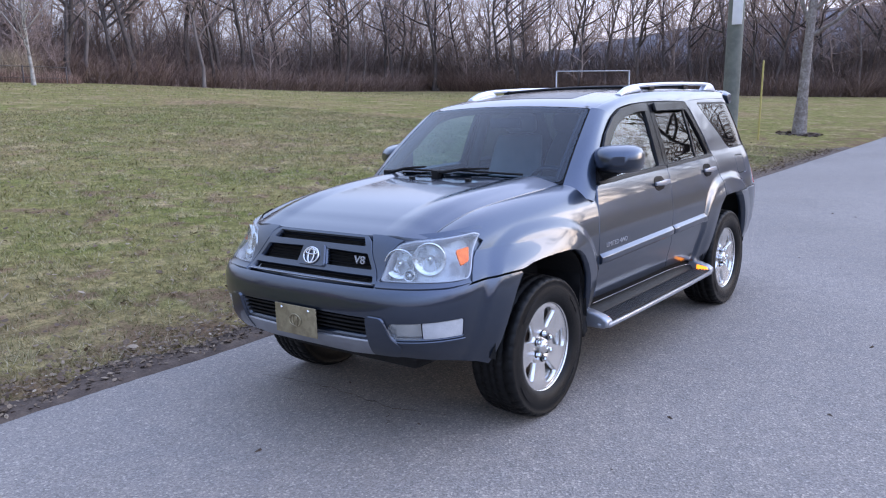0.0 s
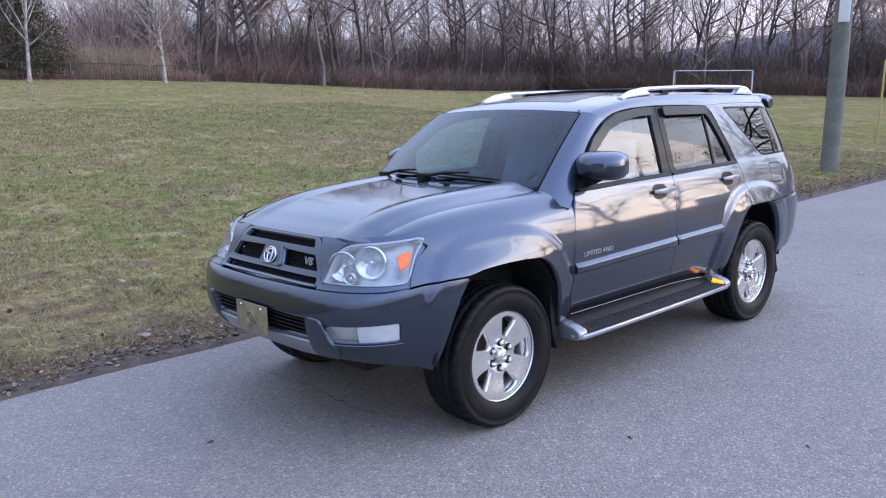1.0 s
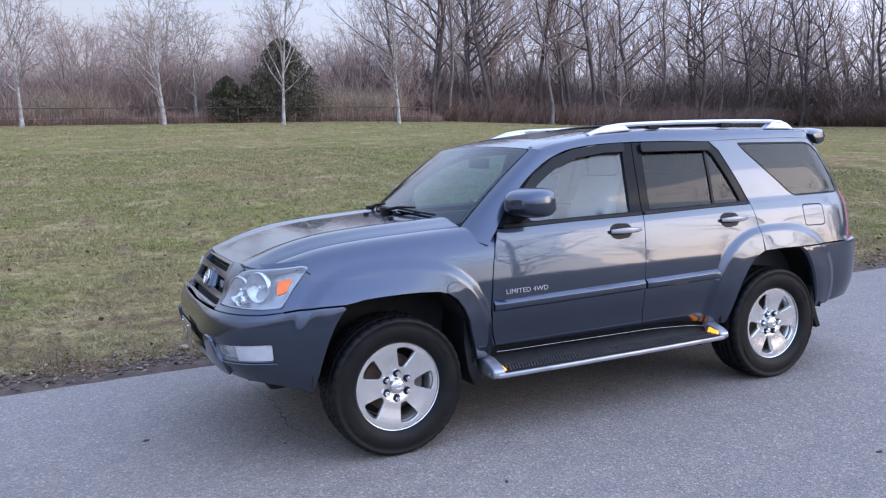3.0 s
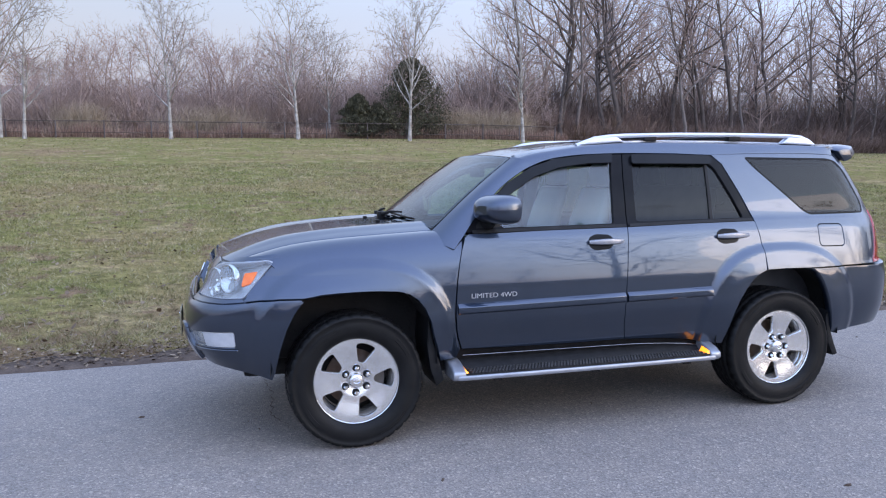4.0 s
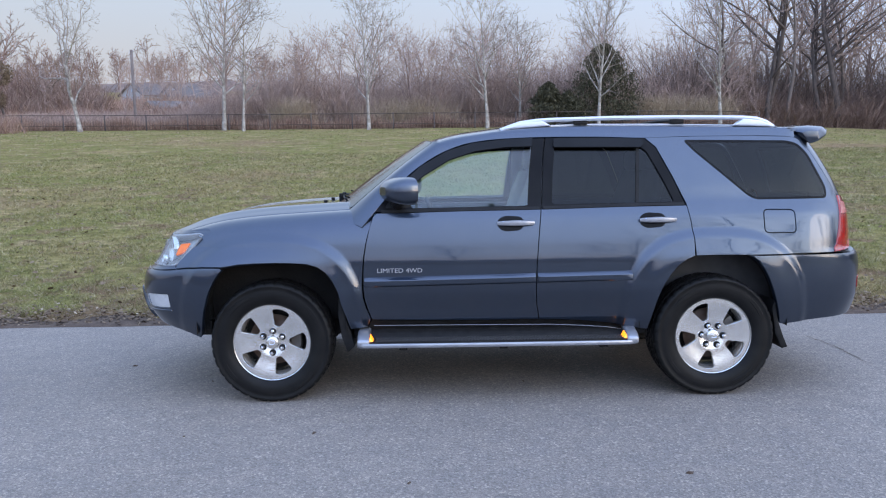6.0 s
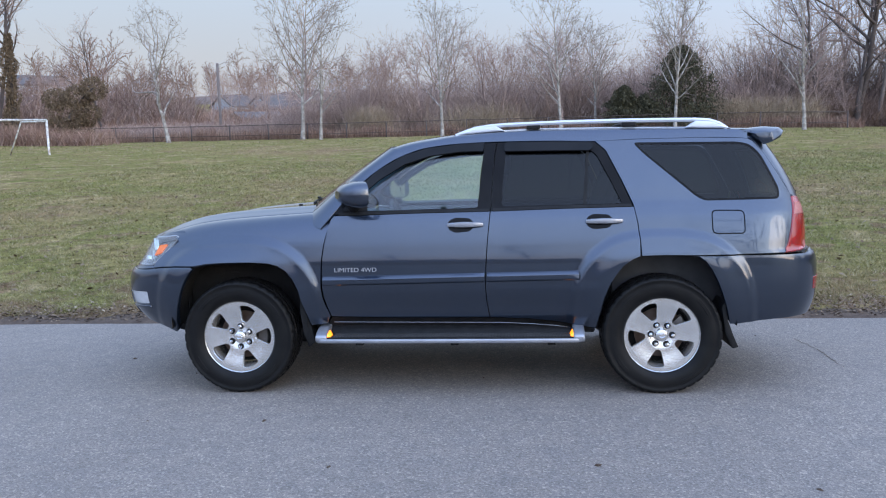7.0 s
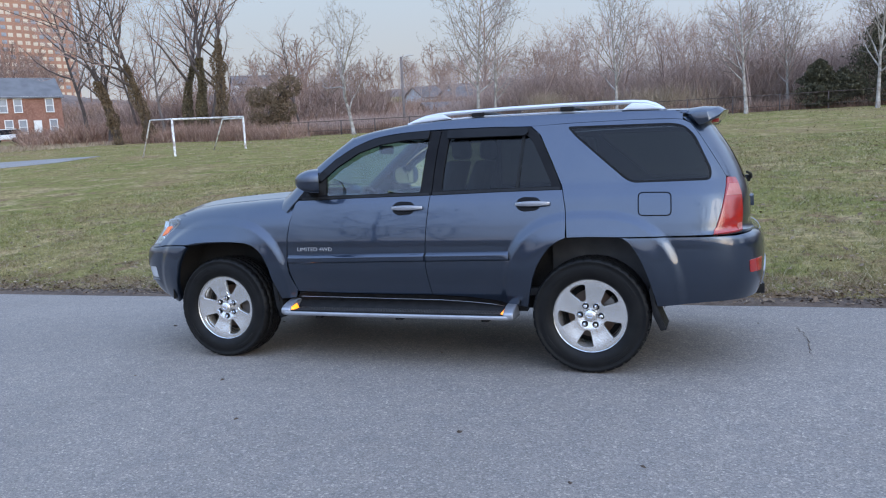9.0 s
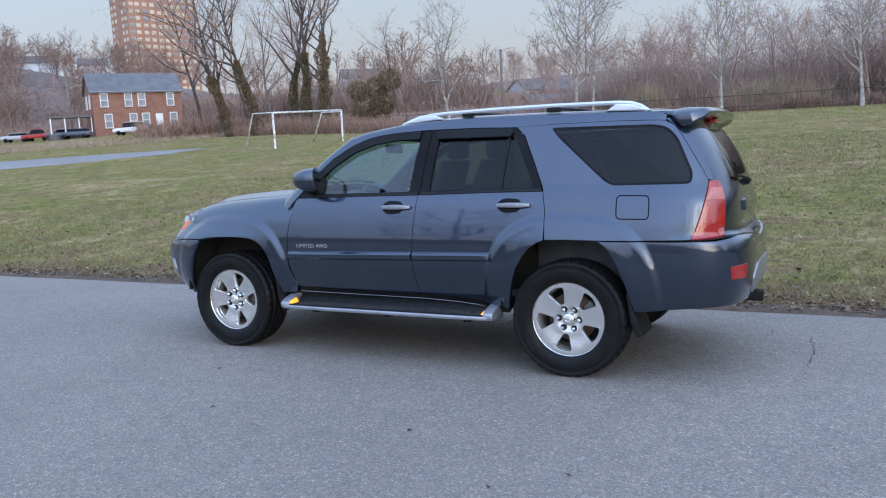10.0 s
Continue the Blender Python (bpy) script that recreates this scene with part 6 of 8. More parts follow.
# ---- wheels ----
def tyre_buf():
    half, r0 = 0.132, 0.386
    prof = [(0.236, 0.095), (0.243, 0.110), (0.258, 0.123), (0.290, 0.1335), (0.330, 0.132), (0.352, 0.127), (0.356, 0.131), (0.368, 0.126), (0.376, 0.116)]
    tread = []
    for y, d in ((0.110, 0), (0.078, 0), (0.074, 1), (0.066, 1), (0.062, 0), (0.026, 0), (0.022, 1), (0.014, 1), (0.010, 0), (-0.010, 0), (-0.014, 1), (-0.022, 1), (-0.026, 0),
                 (-0.062, 0), (-0.066, 1), (-0.074, 1), (-0.078, 0), (-0.110, 0)):
        tread.append((r0 - 10 * y * y * 0.06 - 0.009 * d, y))
    back = [(r, -y) for r, y in reversed(prof)]
    full = prof + tread + back
    n, k = 216, len(full)
    b = Buf()
    for i in range(n):
        a = 2 * math.pi * i / n
        for m, (r, y) in enumerate(full):
            rr = r
            if r > 0.36:
                ph = (i + (4 if abs(y) < 0.045 else 0) + (2 if y > 0 else 0) + int(abs(y) * 30)) % 6
                if ph == 0 and m not in (0, k - 1):
                    rr -= 0.008 if r > 0.37 else 0.004
            z = rr * math.sin(a)
            b.v.append((rr * math.cos(a), y, max(z, -HUB_Z + 0.001)))
    for i in range(n):
        j = (i + 1) % n
        for m in range(k - 1):
            b.f.append((i * k + m, j * k + m, j * k + m + 1, i * k + m + 1))
    return b


def wheel_face(a, b):
    r = math.hypot(a, b)
    y = -0.072 - 0.012 * smooth_step(0.04, 0.10, r) - 0.012 * smooth_step(0.10, 0.225, r)
    return Vector((a, y, b))


def build_wheel(turn, lugs_at):
    holes = []
    for k in range(5):
        c = radians(turn + 36 + 72 * k)
        pts = []
        for r, da in ((0.106, -10), (0.155, -14.5), (0.207, -16.5), (0.215, -9), (0.217, 0), (0.215, 9), (0.207, 16.5), (0.155, 14.5), (0.106, 10), (0.100, 0)):
            pts.append((r * math.cos(c + radians(da)), r * math.sin(c + radians(da))))
        holes.append(rounded(pts, 0.012, 2))
    disc = [(0.239 * math.cos(a), 0.239 * math.sin(a)) for a in np.linspace(0, 2 * math.pi, 60, endpoint=False)]
    face = panel_mesh("wheel", disc, wheel_face, ALLOY, holes=holes, step=0.016, depth=0.035, middle=Vector((0, 1, 0)))
    wheel = new("wheel", face)
    wheel["label"] = "five-spoke machined alloy wheel with a black tyre"
    barrel = lathe([(0.236, -0.080), (0.237, -0.096), (0.240, -0.106), (0.246, -0.107), (0.249, -0.100), (0.240, -0.085), (0.222, -0.07), (0.206, -0.045), (0.198, 0.0), (0.200, 0.09), (0.235, 0.105)], 72)
    part("rim", barrel.mesh("rim", ALLOY, True), wheel)
    part("tyre", tyre_buf().mesh("tyre", RUBBER, True), wheel, "black tyre with moulded tread")
    for c, count in ((radians(30), 4), (radians(210), 4), (radians(120), 6), (radians(300), 6)):
        marks = Buf()
        arc = [c + radians(5.2) * (i - count / 2) * 0.5 for i in range(2 * count + 1)]
        for r0, dy in ((0.306, 0.0), (0.308, -0.0022), (0.328, -0.0022), (0.330, 0.0)):
            marks.v += [(r0 * math.cos(a), -0.1342 + dy, r0 * math.sin(a)) for a in arc]
        k = len(arc)
        marks.f = [(j * k + i, j * k + i + 1, (j + 1) * k + i + 1, (j + 1) * k + i) for j in range(3) for i in range(k - 1)]
        part("sidewall_band", marks.mesh("sidewall_band", RUBBER), wheel)
    cap = lathe([(0.0, -0.108), (0.022, -0.107), (0.034, -0.104), (0.041, -0.094), (0.044, -0.070)], 40)
    part("centre_cap", cap.mesh("centre_cap", ALLOY, True), wheel)
    cr = Buf()
    cr.tube([Vector((0.018 * math.cos(a), -0.1085, 0.013 * math.sin(a))) for a in np.linspace(0, 2 * math.pi, 21)], [0.0022] * 21, 5, cap=False)
    part("cap_emblem", cr.mesh("cap_emblem", CHROME, True), wheel)
    nut = lathe([(0.0, -0.030), (0.009, -0.029), (0.0135, -0.022), (0.0145, 0.0)], 6)
    hole = lathe([(0.0, -0.002), (0.020, -0.002), (0.022, 0.002)], 16)
    for k in range(6):
        a = radians(lugs_at + 60 * k)
        b1 = Buf()
        b1.add(nut, Matrix.Translation((0.070 * math.cos(a), -0.080, 0.070 * math.sin(a))))
        part("lug_nut", b1.mesh("lug_nut", CHROME, False), wheel)
        b2 = Buf()
        b2.add(hole, Matrix.Translation((0.070 * math.cos(a), -0.081, 0.070 * math.sin(a))))
        part("lug_seat", b2.mesh("lug_seat", GLOSS_BLACK, True), wheel)
    disc_b = lathe([(0.0, -0.020), (0.080, -0.020), (0.085, 0.0), (0.160, 0.0), (0.160, 0.022), (0.08, 0.022)], 48)
    part("brake_disc", disc_b.mesh("brake_disc", RUST_IRON, True), wheel)
    cal = Buf()
    for a0 in np.linspace(-32, 32, 9):
        a = radians(a0 + 10)
        for r, y in ((0.105, -0.032), (0.172, -0.032), (0.180, 0.02), (0.105, 0.02)):
            cal.v.append((r * math.cos(a), y, r * math.sin(a)))
    for i in range(8):
        for k in range(4):
            j = (k + 1) % 4
            cal.f.append((i * 4 + k, i * 4 + j, (i + 1) * 4 + j, (i + 1) * 4 + k))
    cal.f += [(0, 1, 2, 3), (35, 34, 33, 32)]
    part("brake_caliper", soften(cal.mesh("brake_caliper", ALLOY_DARK), 0.006), wheel)
    # dark disc added behind the spokes as shade for the openings
    back = lathe([(0.02, 0.06), (0.197, 0.06)], 40)
    part("wheel_back_shade", back.mesh("wheel_back_shade", DARK_VOID), wheel)
    return wheel


for x, turn, lugs_at in ((0.0, -35.0, 28.0), (2.79, 7.0, 57.0)):
    w = build_wheel(turn, lugs_at)
    w.parent = car
    w.matrix_basis = pose(x, -0.806, HUB_Z)
    for c in [copy_thing(w, pose(x, 0.806, HUB_Z, 0, 0, 180))]:
        c.parent = car

# ---- wheel housings, underside ----
for x in AXLES:
    for sgn in (-1, 1):
        lb = Buf()
        ang = np.linspace(radians(7), radians(173), 26)
        for y in (0.40, 0.60, 0.905):
            for a in ang:
                r = 1 / ((abs(math.cos(a)) / 0.470) ** 3.0 + (abs(math.sin(a)) / 0.525) ** 3.0) ** (1 / 3.0)
                lb.v.append((x + r * math.cos(a), sgn * y, HUB_Z + r * math.sin(a)))
        n = len(ang)
        lb.f = [(j * n + i, j * n + i + 1, (j + 1) * n + i + 1, (j + 1) * n + i) for j in range(2) for i in range(n - 1)]
        lb.v.append((x, sgn * 0.40, HUB_Z))
        lb.f += [(len(lb.v) - 1, i, i + 1) for i in range(n - 1)]
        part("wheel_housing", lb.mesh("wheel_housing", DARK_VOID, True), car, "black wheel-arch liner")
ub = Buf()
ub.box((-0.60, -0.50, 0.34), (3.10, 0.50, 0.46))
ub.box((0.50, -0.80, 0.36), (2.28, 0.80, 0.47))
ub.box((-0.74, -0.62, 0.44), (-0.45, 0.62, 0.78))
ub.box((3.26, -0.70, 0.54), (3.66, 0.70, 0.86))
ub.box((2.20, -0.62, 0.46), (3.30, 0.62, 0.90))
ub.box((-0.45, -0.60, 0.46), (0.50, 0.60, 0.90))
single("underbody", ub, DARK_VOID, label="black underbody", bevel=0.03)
ax = Buf()
ax.tube([Vector((2.79, -0.70, HUB_Z)), Vector((2.79, 0.70, HUB_Z))], [0.05, 0.05], 12)
ax.tube([Vector((2.67, 0.0, HUB_Z)), Vector((2.79, 0.0, HUB_Z)), Vector((2.93, 0.0, HUB_Z))], [0.10, 0.15, 0.08], 14)
ax.tube([Vector((0, -0.70, 0.33)), Vector((0, 0.70, 0.33))], [0.035, 0.035], 8)
part("axle", ax.mesh("axle", DARK_VOID, True), car)
ex = Buf()
ex.tube([Vector((3.0, -0.42, 0.42)), Vector((3.40, -0.44, 0.445)), Vector((3.62, -0.46, 0.465))], [0.03, 0.03, 0.03], 12, cap=False)
ex.tube([Vector((3.20, -0.34, 0.53)), Vector((3.45, -0.34, 0.53))], [0.075, 0.075], 14)
part("exhaust", ex.mesh("exhaust", BLACK_TRIM, True), car)
hb = Buf()
hb.box((3.60, -0.05, 0.40), (3.89, 0.05, 0.47))
hb.box((3.50, -0.45, 0.42), (3.58, 0.45, 0.48))
single("tow_hitch", hb, BLACK_TRIM, label="black tow hitch receiver")
for y in (-0.60, 0.60):
    ap = Buf()
    ap.box((-0.50, y - 0.06, 0.415), (-0.44, y + 0.06, 0.47))
    single("air_dam", ap, BLACK_TRIM)
# mud flaps
for sgn in (-1, 1):
    for pts, y0, y1 in (([(0.425, 0.70), (0.455, 0.55), (0.492, 0.43), (0.515, 0.335), (0.470, 0.300), (0.435, 0.40), (0.415, 0.55)], 0.60, 0.888),
                        ([(3.185, 0.60), (3.205, 0.47), (3.240, 0.37), (3.272, 0.295), (3.235, 0.285), (3.190, 0.38), (3.165, 0.55)], 0.62, 0.90)):
        fb = Buf()
        n = len(pts)
        for y in (y0, y1):
            fb.v += [(x, sgn * y, z) for x, z in pts]
        fb.f = [tuple(range(n)), tuple(reversed(range(n, 2 * n)))] + [(i, (i + 1) % n, n + (i + 1) % n, n + i) for i in range(n)]
        part("mud_flap", soften(fb.mesh("mud_flap", BLACK_TRIM), 0.006), car, "black rubber mud flap")

# ---- running boards ----
for sgn in (-1, 1):
    deck = Buf()
    deck.box((0.585, min(sgn * 0.780, sgn * 0.992), 0.352), (2.25, max(sgn * 0.780, sgn * 0.992), 0.386))
    board = part("running_board", soften(deck.mesh("running_board", BLACK_TRIM), 0.006), car, "black ribbed running board with a silver edge")
    edge = sweep([Vector((x, sgn * y, 0.364)) for x, y in ((0.545, 0.940), (0.552, 0.976), (0.580, 0.997), (1.0, 1.004), (1.8, 1.004), (2.24, 0.997), (2.278, 0.978), (2.290, 0.936))], oval(0.010, 0.014, 12, 3.0))
    part("board_edge", soften(edge.mesh("board_edge", SILVER), 0.0), board, "silver edge strip")
    for x0, x1, d in ((0.540, 0.618, -1), (2.222, 2.296, 1)):
        eb = Buf()
        ring = [(0.800, 0.345), (0.975, 0.345), (1.000, 0.360), (1.000, 0.394), (0.960, 0.418), (0.880, 0.440), (0.800, 0.448)]
        k = len(ring)
        for x in (x0, x1):
            eb.v += [(x, sgn * y, z) for y, z in ring]
        eb.f = [tuple(range(k)), tuple(reversed(range(k, 2 * k)))] + [(i, (i + 1) % k, k + (i + 1) % k, k + i) for i in range(k)]
        part("end_cap", soften(eb.mesh("end_cap", SILVER), 0.014, 3), board, "rounded silver end cap")
    slope = Buf()
    ring = [(0.780, 0.384), (0.868, 0.384), (0.858, 0.398), (0.812, 0.440), (0.780, 0.444)]
    k = len(ring)
    for x in (0.610, 2.23):
        slope.v += [(x, sgn * y, z) for y, z in ring]
    slope.f = [tuple(range(k)), tuple(reversed(range(k, 2 * k)))] + [(i, (i + 1) % k, k + (i + 1) % k, k + i) for i in range(k)]
    part("board_ramp", soften(slope.mesh("board_ramp", BLACK_TRIM), 0.003), board, "smooth dark inner ramp")
    ribs = Buf()
    for i in range(76):
        for j in range(5):
            x = 0.655 + i * 0.0205 + (0.010 if j % 2 else 0)
            y = sgn * (0.888 + 0.022 * j)
            ribs.box((x, y - 0.006, 0.385), (x + 0.012, y + 0.006, 0.3915))
    part("tread_studs", ribs.mesh("tread_studs", CABIN_DARK), board, "raised rubber tread studs")
    for x, d in ((0.617, 1), (2.223, -1)):
        lb = Buf()
        lb.v = [(x, sgn * 0.895, 0.386), (x + d * 0.022, sgn * 0.900, 0.387), (x + d * 0.022, sgn * 0.978, 0.387), (x, sgn * 0.984, 0.386), (x, sgn * 0.895, 0.420), (x + d * 0.004, sgn * 0.898, 0.420), (x + d * 0.004, sgn * 0.972, 0.406), (x, sgn * 0.976, 0.406)]
        lb.f = [(0, 1, 2, 3), (4, 7, 6, 5), (0, 4, 5, 1), (1, 5, 6, 2), (2, 6, 7, 3), (3, 7, 4, 0)]
        part("courtesy_lamp", soften(lb.mesh("courtesy_lamp", AMBER_GLOW), 0.003), board, "lit amber step lamp")
    for x in (0.80, 1.43, 2.06):
        br = Buf()
        br.box((x, min(sgn * 0.60, sgn * 0.95), 0.325), (x + 0.05, max(sgn * 0.60, sgn * 0.95), 0.354))
        part("board_bracket", br.mesh("board_bracket", DARK_VOID), board)

# ---- door mirrors ----
def mirror_shell(a, b):
    """a round, b from the back (0) to the face (1)."""
    t = b
    w, h = 0.150 * (0.35 + 0.65 * math.sin(min(t * 1.15, 1) * math.pi / 2) ** 0.6), 0.086 * (0.30 + 0.70 * math.sin(min(t * 1.15, 1) * math.pi / 2) ** 0.6)
    c, s = math.cos(a), math.sin(a)
    return Vector((-0.095 + 0.165 * t, -w * math.copysign(abs(c) ** 0.62, c), h * math.copysign(abs(s) ** 0.62, s)))


for flip in (False, True):
    mb = Buf()
    rows = np.linspace(0, 1, 10)
    for b in rows:
        for i in range(32):
            v = mirror_shell(2 * math.pi * i / 32, b)
            mb.v.append((v.x + 0.05 * v.y * -0.35, v.y, v.z))
    for j in range(9):
        for i in range(32):
            k = (i + 1) % 32
            mb.f.append((j * 32 + i, j * 32 + k, (j + 1) * 32 + k, (j + 1) * 32 + i))
    mb.f.append(tuple(range(32)))
    mb.f.append(tuple(9 * 32 + i for i in reversed(range(32))))
    full = Buf()
    full.add(mb, Matrix.Translation((0.805, -0.945, 1.318)) @ pose(0, 0, 0, 0, 0, 26))
    glass = Buf()
    for i in range(32):
        v = mirror_shell(2 * math.pi * i / 32, 1.0)
        glass.v.append((0.0715, v.y * 0.90, v.z * 0.88))
    glass.f.append(tuple(range(32)))
    gfull = Buf()
    gfull.add(glass, Matrix.Translation((0.805, -0.945, 1.318)) @ pose(0, 0, 0, 0, 0, 26))
    arm = Buf()
    arm.tube([Vector((0.80, -0.81, 1.225)), Vector((0.80, -0.87, 1.235)), Vector((0.80, -0.94, 1.262))], [0.038, 0.034, 0.032], 10)
    foot = Buf()
    foot.v = [(0.70, -0.862, 1.186), (0.885, -0.857, 1.192), (0.880, -0.828, 1.33), (0.70, -0.845, 1.215), (0.70, -0.825, 1.186), (0.885, -0.820, 1.192), (0.880, -0.790, 1.33), (0.70, -0.81, 1.215)]
    foot.f = [(0, 1, 2, 3), (7, 6, 5, 4), (0, 4, 5, 1), (1, 5, 6, 2), (2, 6, 7, 3), (3, 7, 4, 0)]
    if flip:
        inward = Matrix.Translation((0, 0.13, 0))
        for q in (full, gfull, arm):
            q.v = [tuple(inward @ Vector(v)) for v in q.v]
        full, gfull, arm, foot = (mirror_buf(q) for q in (full, gfull, arm, foot))
    dm = part("door_mirror", soften(full.mesh("door_mirror", PAINT), 0.010, 3), car, "body-grey door mirror")
    part("mirror_glass", gfull.mesh("mirror_glass", CHROME), dm)
    part("mirror_arm", soften(arm.mesh("mirror_arm", BLACK_TRIM), 0.0), dm)
    part("mirror_foot", soften(foot.mesh("mirror_foot", BLACK_TRIM), 0.006), dm)

# ---- wipers ----
for y0, y1, x1 in ((-0.05, -0.50, 0.05), (0.42, 0.02, 0.05)):
    wb = Buf()
    a, b = screen(y0 + 0.14, -0.02) + Vector((0, 0, 0.03)), screen((y0 + y1) / 2, 0.06) + Vector((-0.005, 0, 0.030))
    wb.tube([a, a.lerp(b, 0.5) + Vector((-0.004, 0, 0.012)), b], [0.014, 0.009, 0.007], 6)
    wb.box(tuple(a - Vector((0.025, 0.025, 0.03))), tuple(a + Vector((0.025, 0.025, 0.02))))
    wp = part("wiper", soften(wb.mesh("wiper", BLACK_TRIM), 0.004), car, "black windscreen wiper")
    bl = Buf()
    pts = [screen(y, 0.055 + 0.015 * math.sin((y - y0) * 3)) + Vector((-0.008, 0, 0.014)) for y in np.linspace(y0 + 0.05, y1, 8)]
    bl.tube(pts, [0.007] * 8, 5)
    part("wiper_blade", bl.mesh("wiper_blade", BLACK_TRIM, True), wp)

# ---- cabin ----
fl = Buf()
fl.box((0.45, -0.70, 0.47), (3.55, 0.70, 0.52))
single("cabin_floor", fl, CABIN_DARK)
part("headliner", panel_mesh("headliner", [(1.08, -0.54), (3.40, -0.54), (3.40, 0.54), (1.08, 0.54)], roof_top, HEADLINER, lift=-0.045, depth=0, step=0.12), car, "pale grey headliner")
db = sweep([Vector((0.72, y, 1.07 - 0.02 * (y / 0.68) ** 2)) for y in np.linspace(-0.70, 0.70, 13)], [(-0.30, 0.04), (-0.30, 0.10), (-0.05, 0.10), (0.16, 0.075), (0.20, 0.02), (0.17, -0.12), (0.12, -0.40), (-0.05, -0.50), (-0.2, -0.3)])
single("dashboard", db, CABIN_GREY, label="grey dashboard", bevel=0.02)
bn = sweep([Vector((0.86, y, 1.145 + 0.022 * math.cos((y + 0.36) * 8))) for y in np.linspace(-0.54, -0.18, 9)], oval(0.10, 0.035, 10))
single("instrument_hood", bn, CABIN_DARK, bevel=0.0)
sw = Buf()
ctr, tilt = Vector((1.06, -0.36, 1.075)), pose(0, 0, 0, 0, -25, 0)
ringp = [ctr + (tilt @ Vector((0, 0.185 * math.cos(a), 0.185 * math.sin(a)))) for a in np.linspace(0, 2 * math.pi, 41)]
sw.tube(ringp, [0.016] * 41, 8, cap=False)
for a in (200, 340, 270):
    sw.tube([ctr, ctr + (tilt @ Vector((0, 0.18 * math.cos(radians(a)), 0.18 * math.sin(radians(a)))))], [0.026, 0.017], 6)
sw.tube([ctr - Vector((0.0, 0, 0)), ctr + Vector((-0.20, 0, -0.08))], [0.055, 0.05], 10)
part("steering_wheel", sw.mesh("steering_wheel", CABIN_DARK, True), car, "dark steering wheel")


def seat(x, y, wide, name="front_seat", lean=14, mat=LEATHER):
    cush = Buf()
    prof = []
    for i in range(10):
        t = i / 9
        prof.append(Vector((x - 0.26 + 0.52 * t, y, 0.78 + 0.02 * math.cos(t * 3))))
    cush = sweep(prof, oval(wide / 2, 0.085, 14, 3.5))
    s = part(name, soften(cush.mesh(name, mat), 0.02, 3), car, "grey leather seat with a headrest")
    back = []
    for i in range(12):
        t = i / 11
        back.append(Vector((x + 0.22 + math.sin(radians(lean)) * 0.66 * t - 0.02 * math.sin(math.pi * t), y, 0.80 + 0.62 * t)))
    bb = Buf()
    for i, p in enumerate(back):
        t = i / 11
        w = wide / 2 * (0.96 - 0.18 * t ** 3)
        for sx, sy in oval(1, 1, 14, 3.2):
            bb.v.append((p.x + sy * (0.075 - 0.02 * t), p.y + sx * w, p.z))
    for i in range(11):
        for k in range(14):
            j = (k + 1) % 14
            bb.f.append((i * 14 + k, i * 14 + j, (i + 1) * 14 + j, (i + 1) * 14 + k))
    bb.f += [tuple(range(14)), tuple(11 * 14 + k for k in reversed(range(14)))]
    part("backrest", soften(bb.mesh("backrest", mat), 0.02, 3), s)
    heads = [0.0] if wide < 0.8 else [-0.42, 0.0, 0.42]
    for dy in heads:
        hb = Buf()
        hx = x + 0.22 + math.sin(radians(lean)) * 0.74
        for i, (z, k) in enumerate(((1.450, 0.75), (1.475, 1.0), (1.53, 1.0), (1.58, 0.92), (1.605, 0.6))):
            for sx, sy in oval(0.135 * k, 0.055 * k, 14, 2.8):
                hb.v.append((hx + sy, y + dy + sx, z - (0.04 if wide > 0.8 else 0.02)))
        for i in range(4):
            for k in range(14):
                j = (k + 1) % 14
                hb.f.append((i * 14 + k, i * 14 + j, (i + 1) * 14 + j, (i + 1) * 14 + k))
        hb.f += [tuple(range(14)), tuple(56 + k for k in reversed(range(14)))]
        part("headrest", soften(hb.mesh("headrest", mat), 0.012, 3), s)
        for q in (-0.05, 0.05):
            pb = Buf()
            pb.tube([Vector((hx, y + dy + q, 1.36)), Vector((hx, y + dy + q, 1.46))], [0.006, 0.006], 6)
            part("headrest_post", pb.mesh("headrest_post", CHROME, True), s)
    return s


seat(1.38, -0.36, 0.50)
seat(1.38, 0.36, 0.50)
seat(2.20, 0.0, 1.25, "rear_seat")
rm = sweep([Vector((1.02, y, 1.535)) for y in np.linspace(-0.12, 0.12, 7)], oval(0.014, 0.036, 10, 2.6))
single("cabin_mirror", rm, CABIN_DARK, label="dark rear-view mirror", bevel=0.0)
cons = Buf()
cons.box((0.95, -0.10, 0.50), (1.80, 0.10, 0.80))
single("centre_console", cons, CABIN_GREY, bevel=0.03)
for sgn in (-1, 1):
    for x0, x1 in ((0.66, 1.66), (1.74, 2.36)):
        dp = Buf()
        dp.box((x0, min(sgn * 0.77, sgn * 0.825), 0.55), (x1, max(sgn * 0.77, sgn * 0.825), 1.16))
        part("door_lining", soften(dp.mesh("door_lining", CABIN_GREY), 0.02), car)
    bp = [side_x(1.72, z) for z in (0.55, 0.9, 1.2, 1.4, 1.62)]
    bp = [Vector((p.x, sgn * (-p.y - 0.075), p.z)) for p in bp]
    part("door_pillar", sweep(bp, oval(0.05, 0.035, 8, 3)).mesh("door_pillar", CABIN_GREY, True), car)
    pts = [screen(sgn * 0.69, v) + Vector((0.05, 0, -0.02)) for v in np.linspace(0, 1, 8)]
    pb = Buf()
    pb.tube(pts, [0.035] * 8, 8)
    part("pillar_trim", pb.mesh("pillar_trim", CABIN_DARK, True), car)
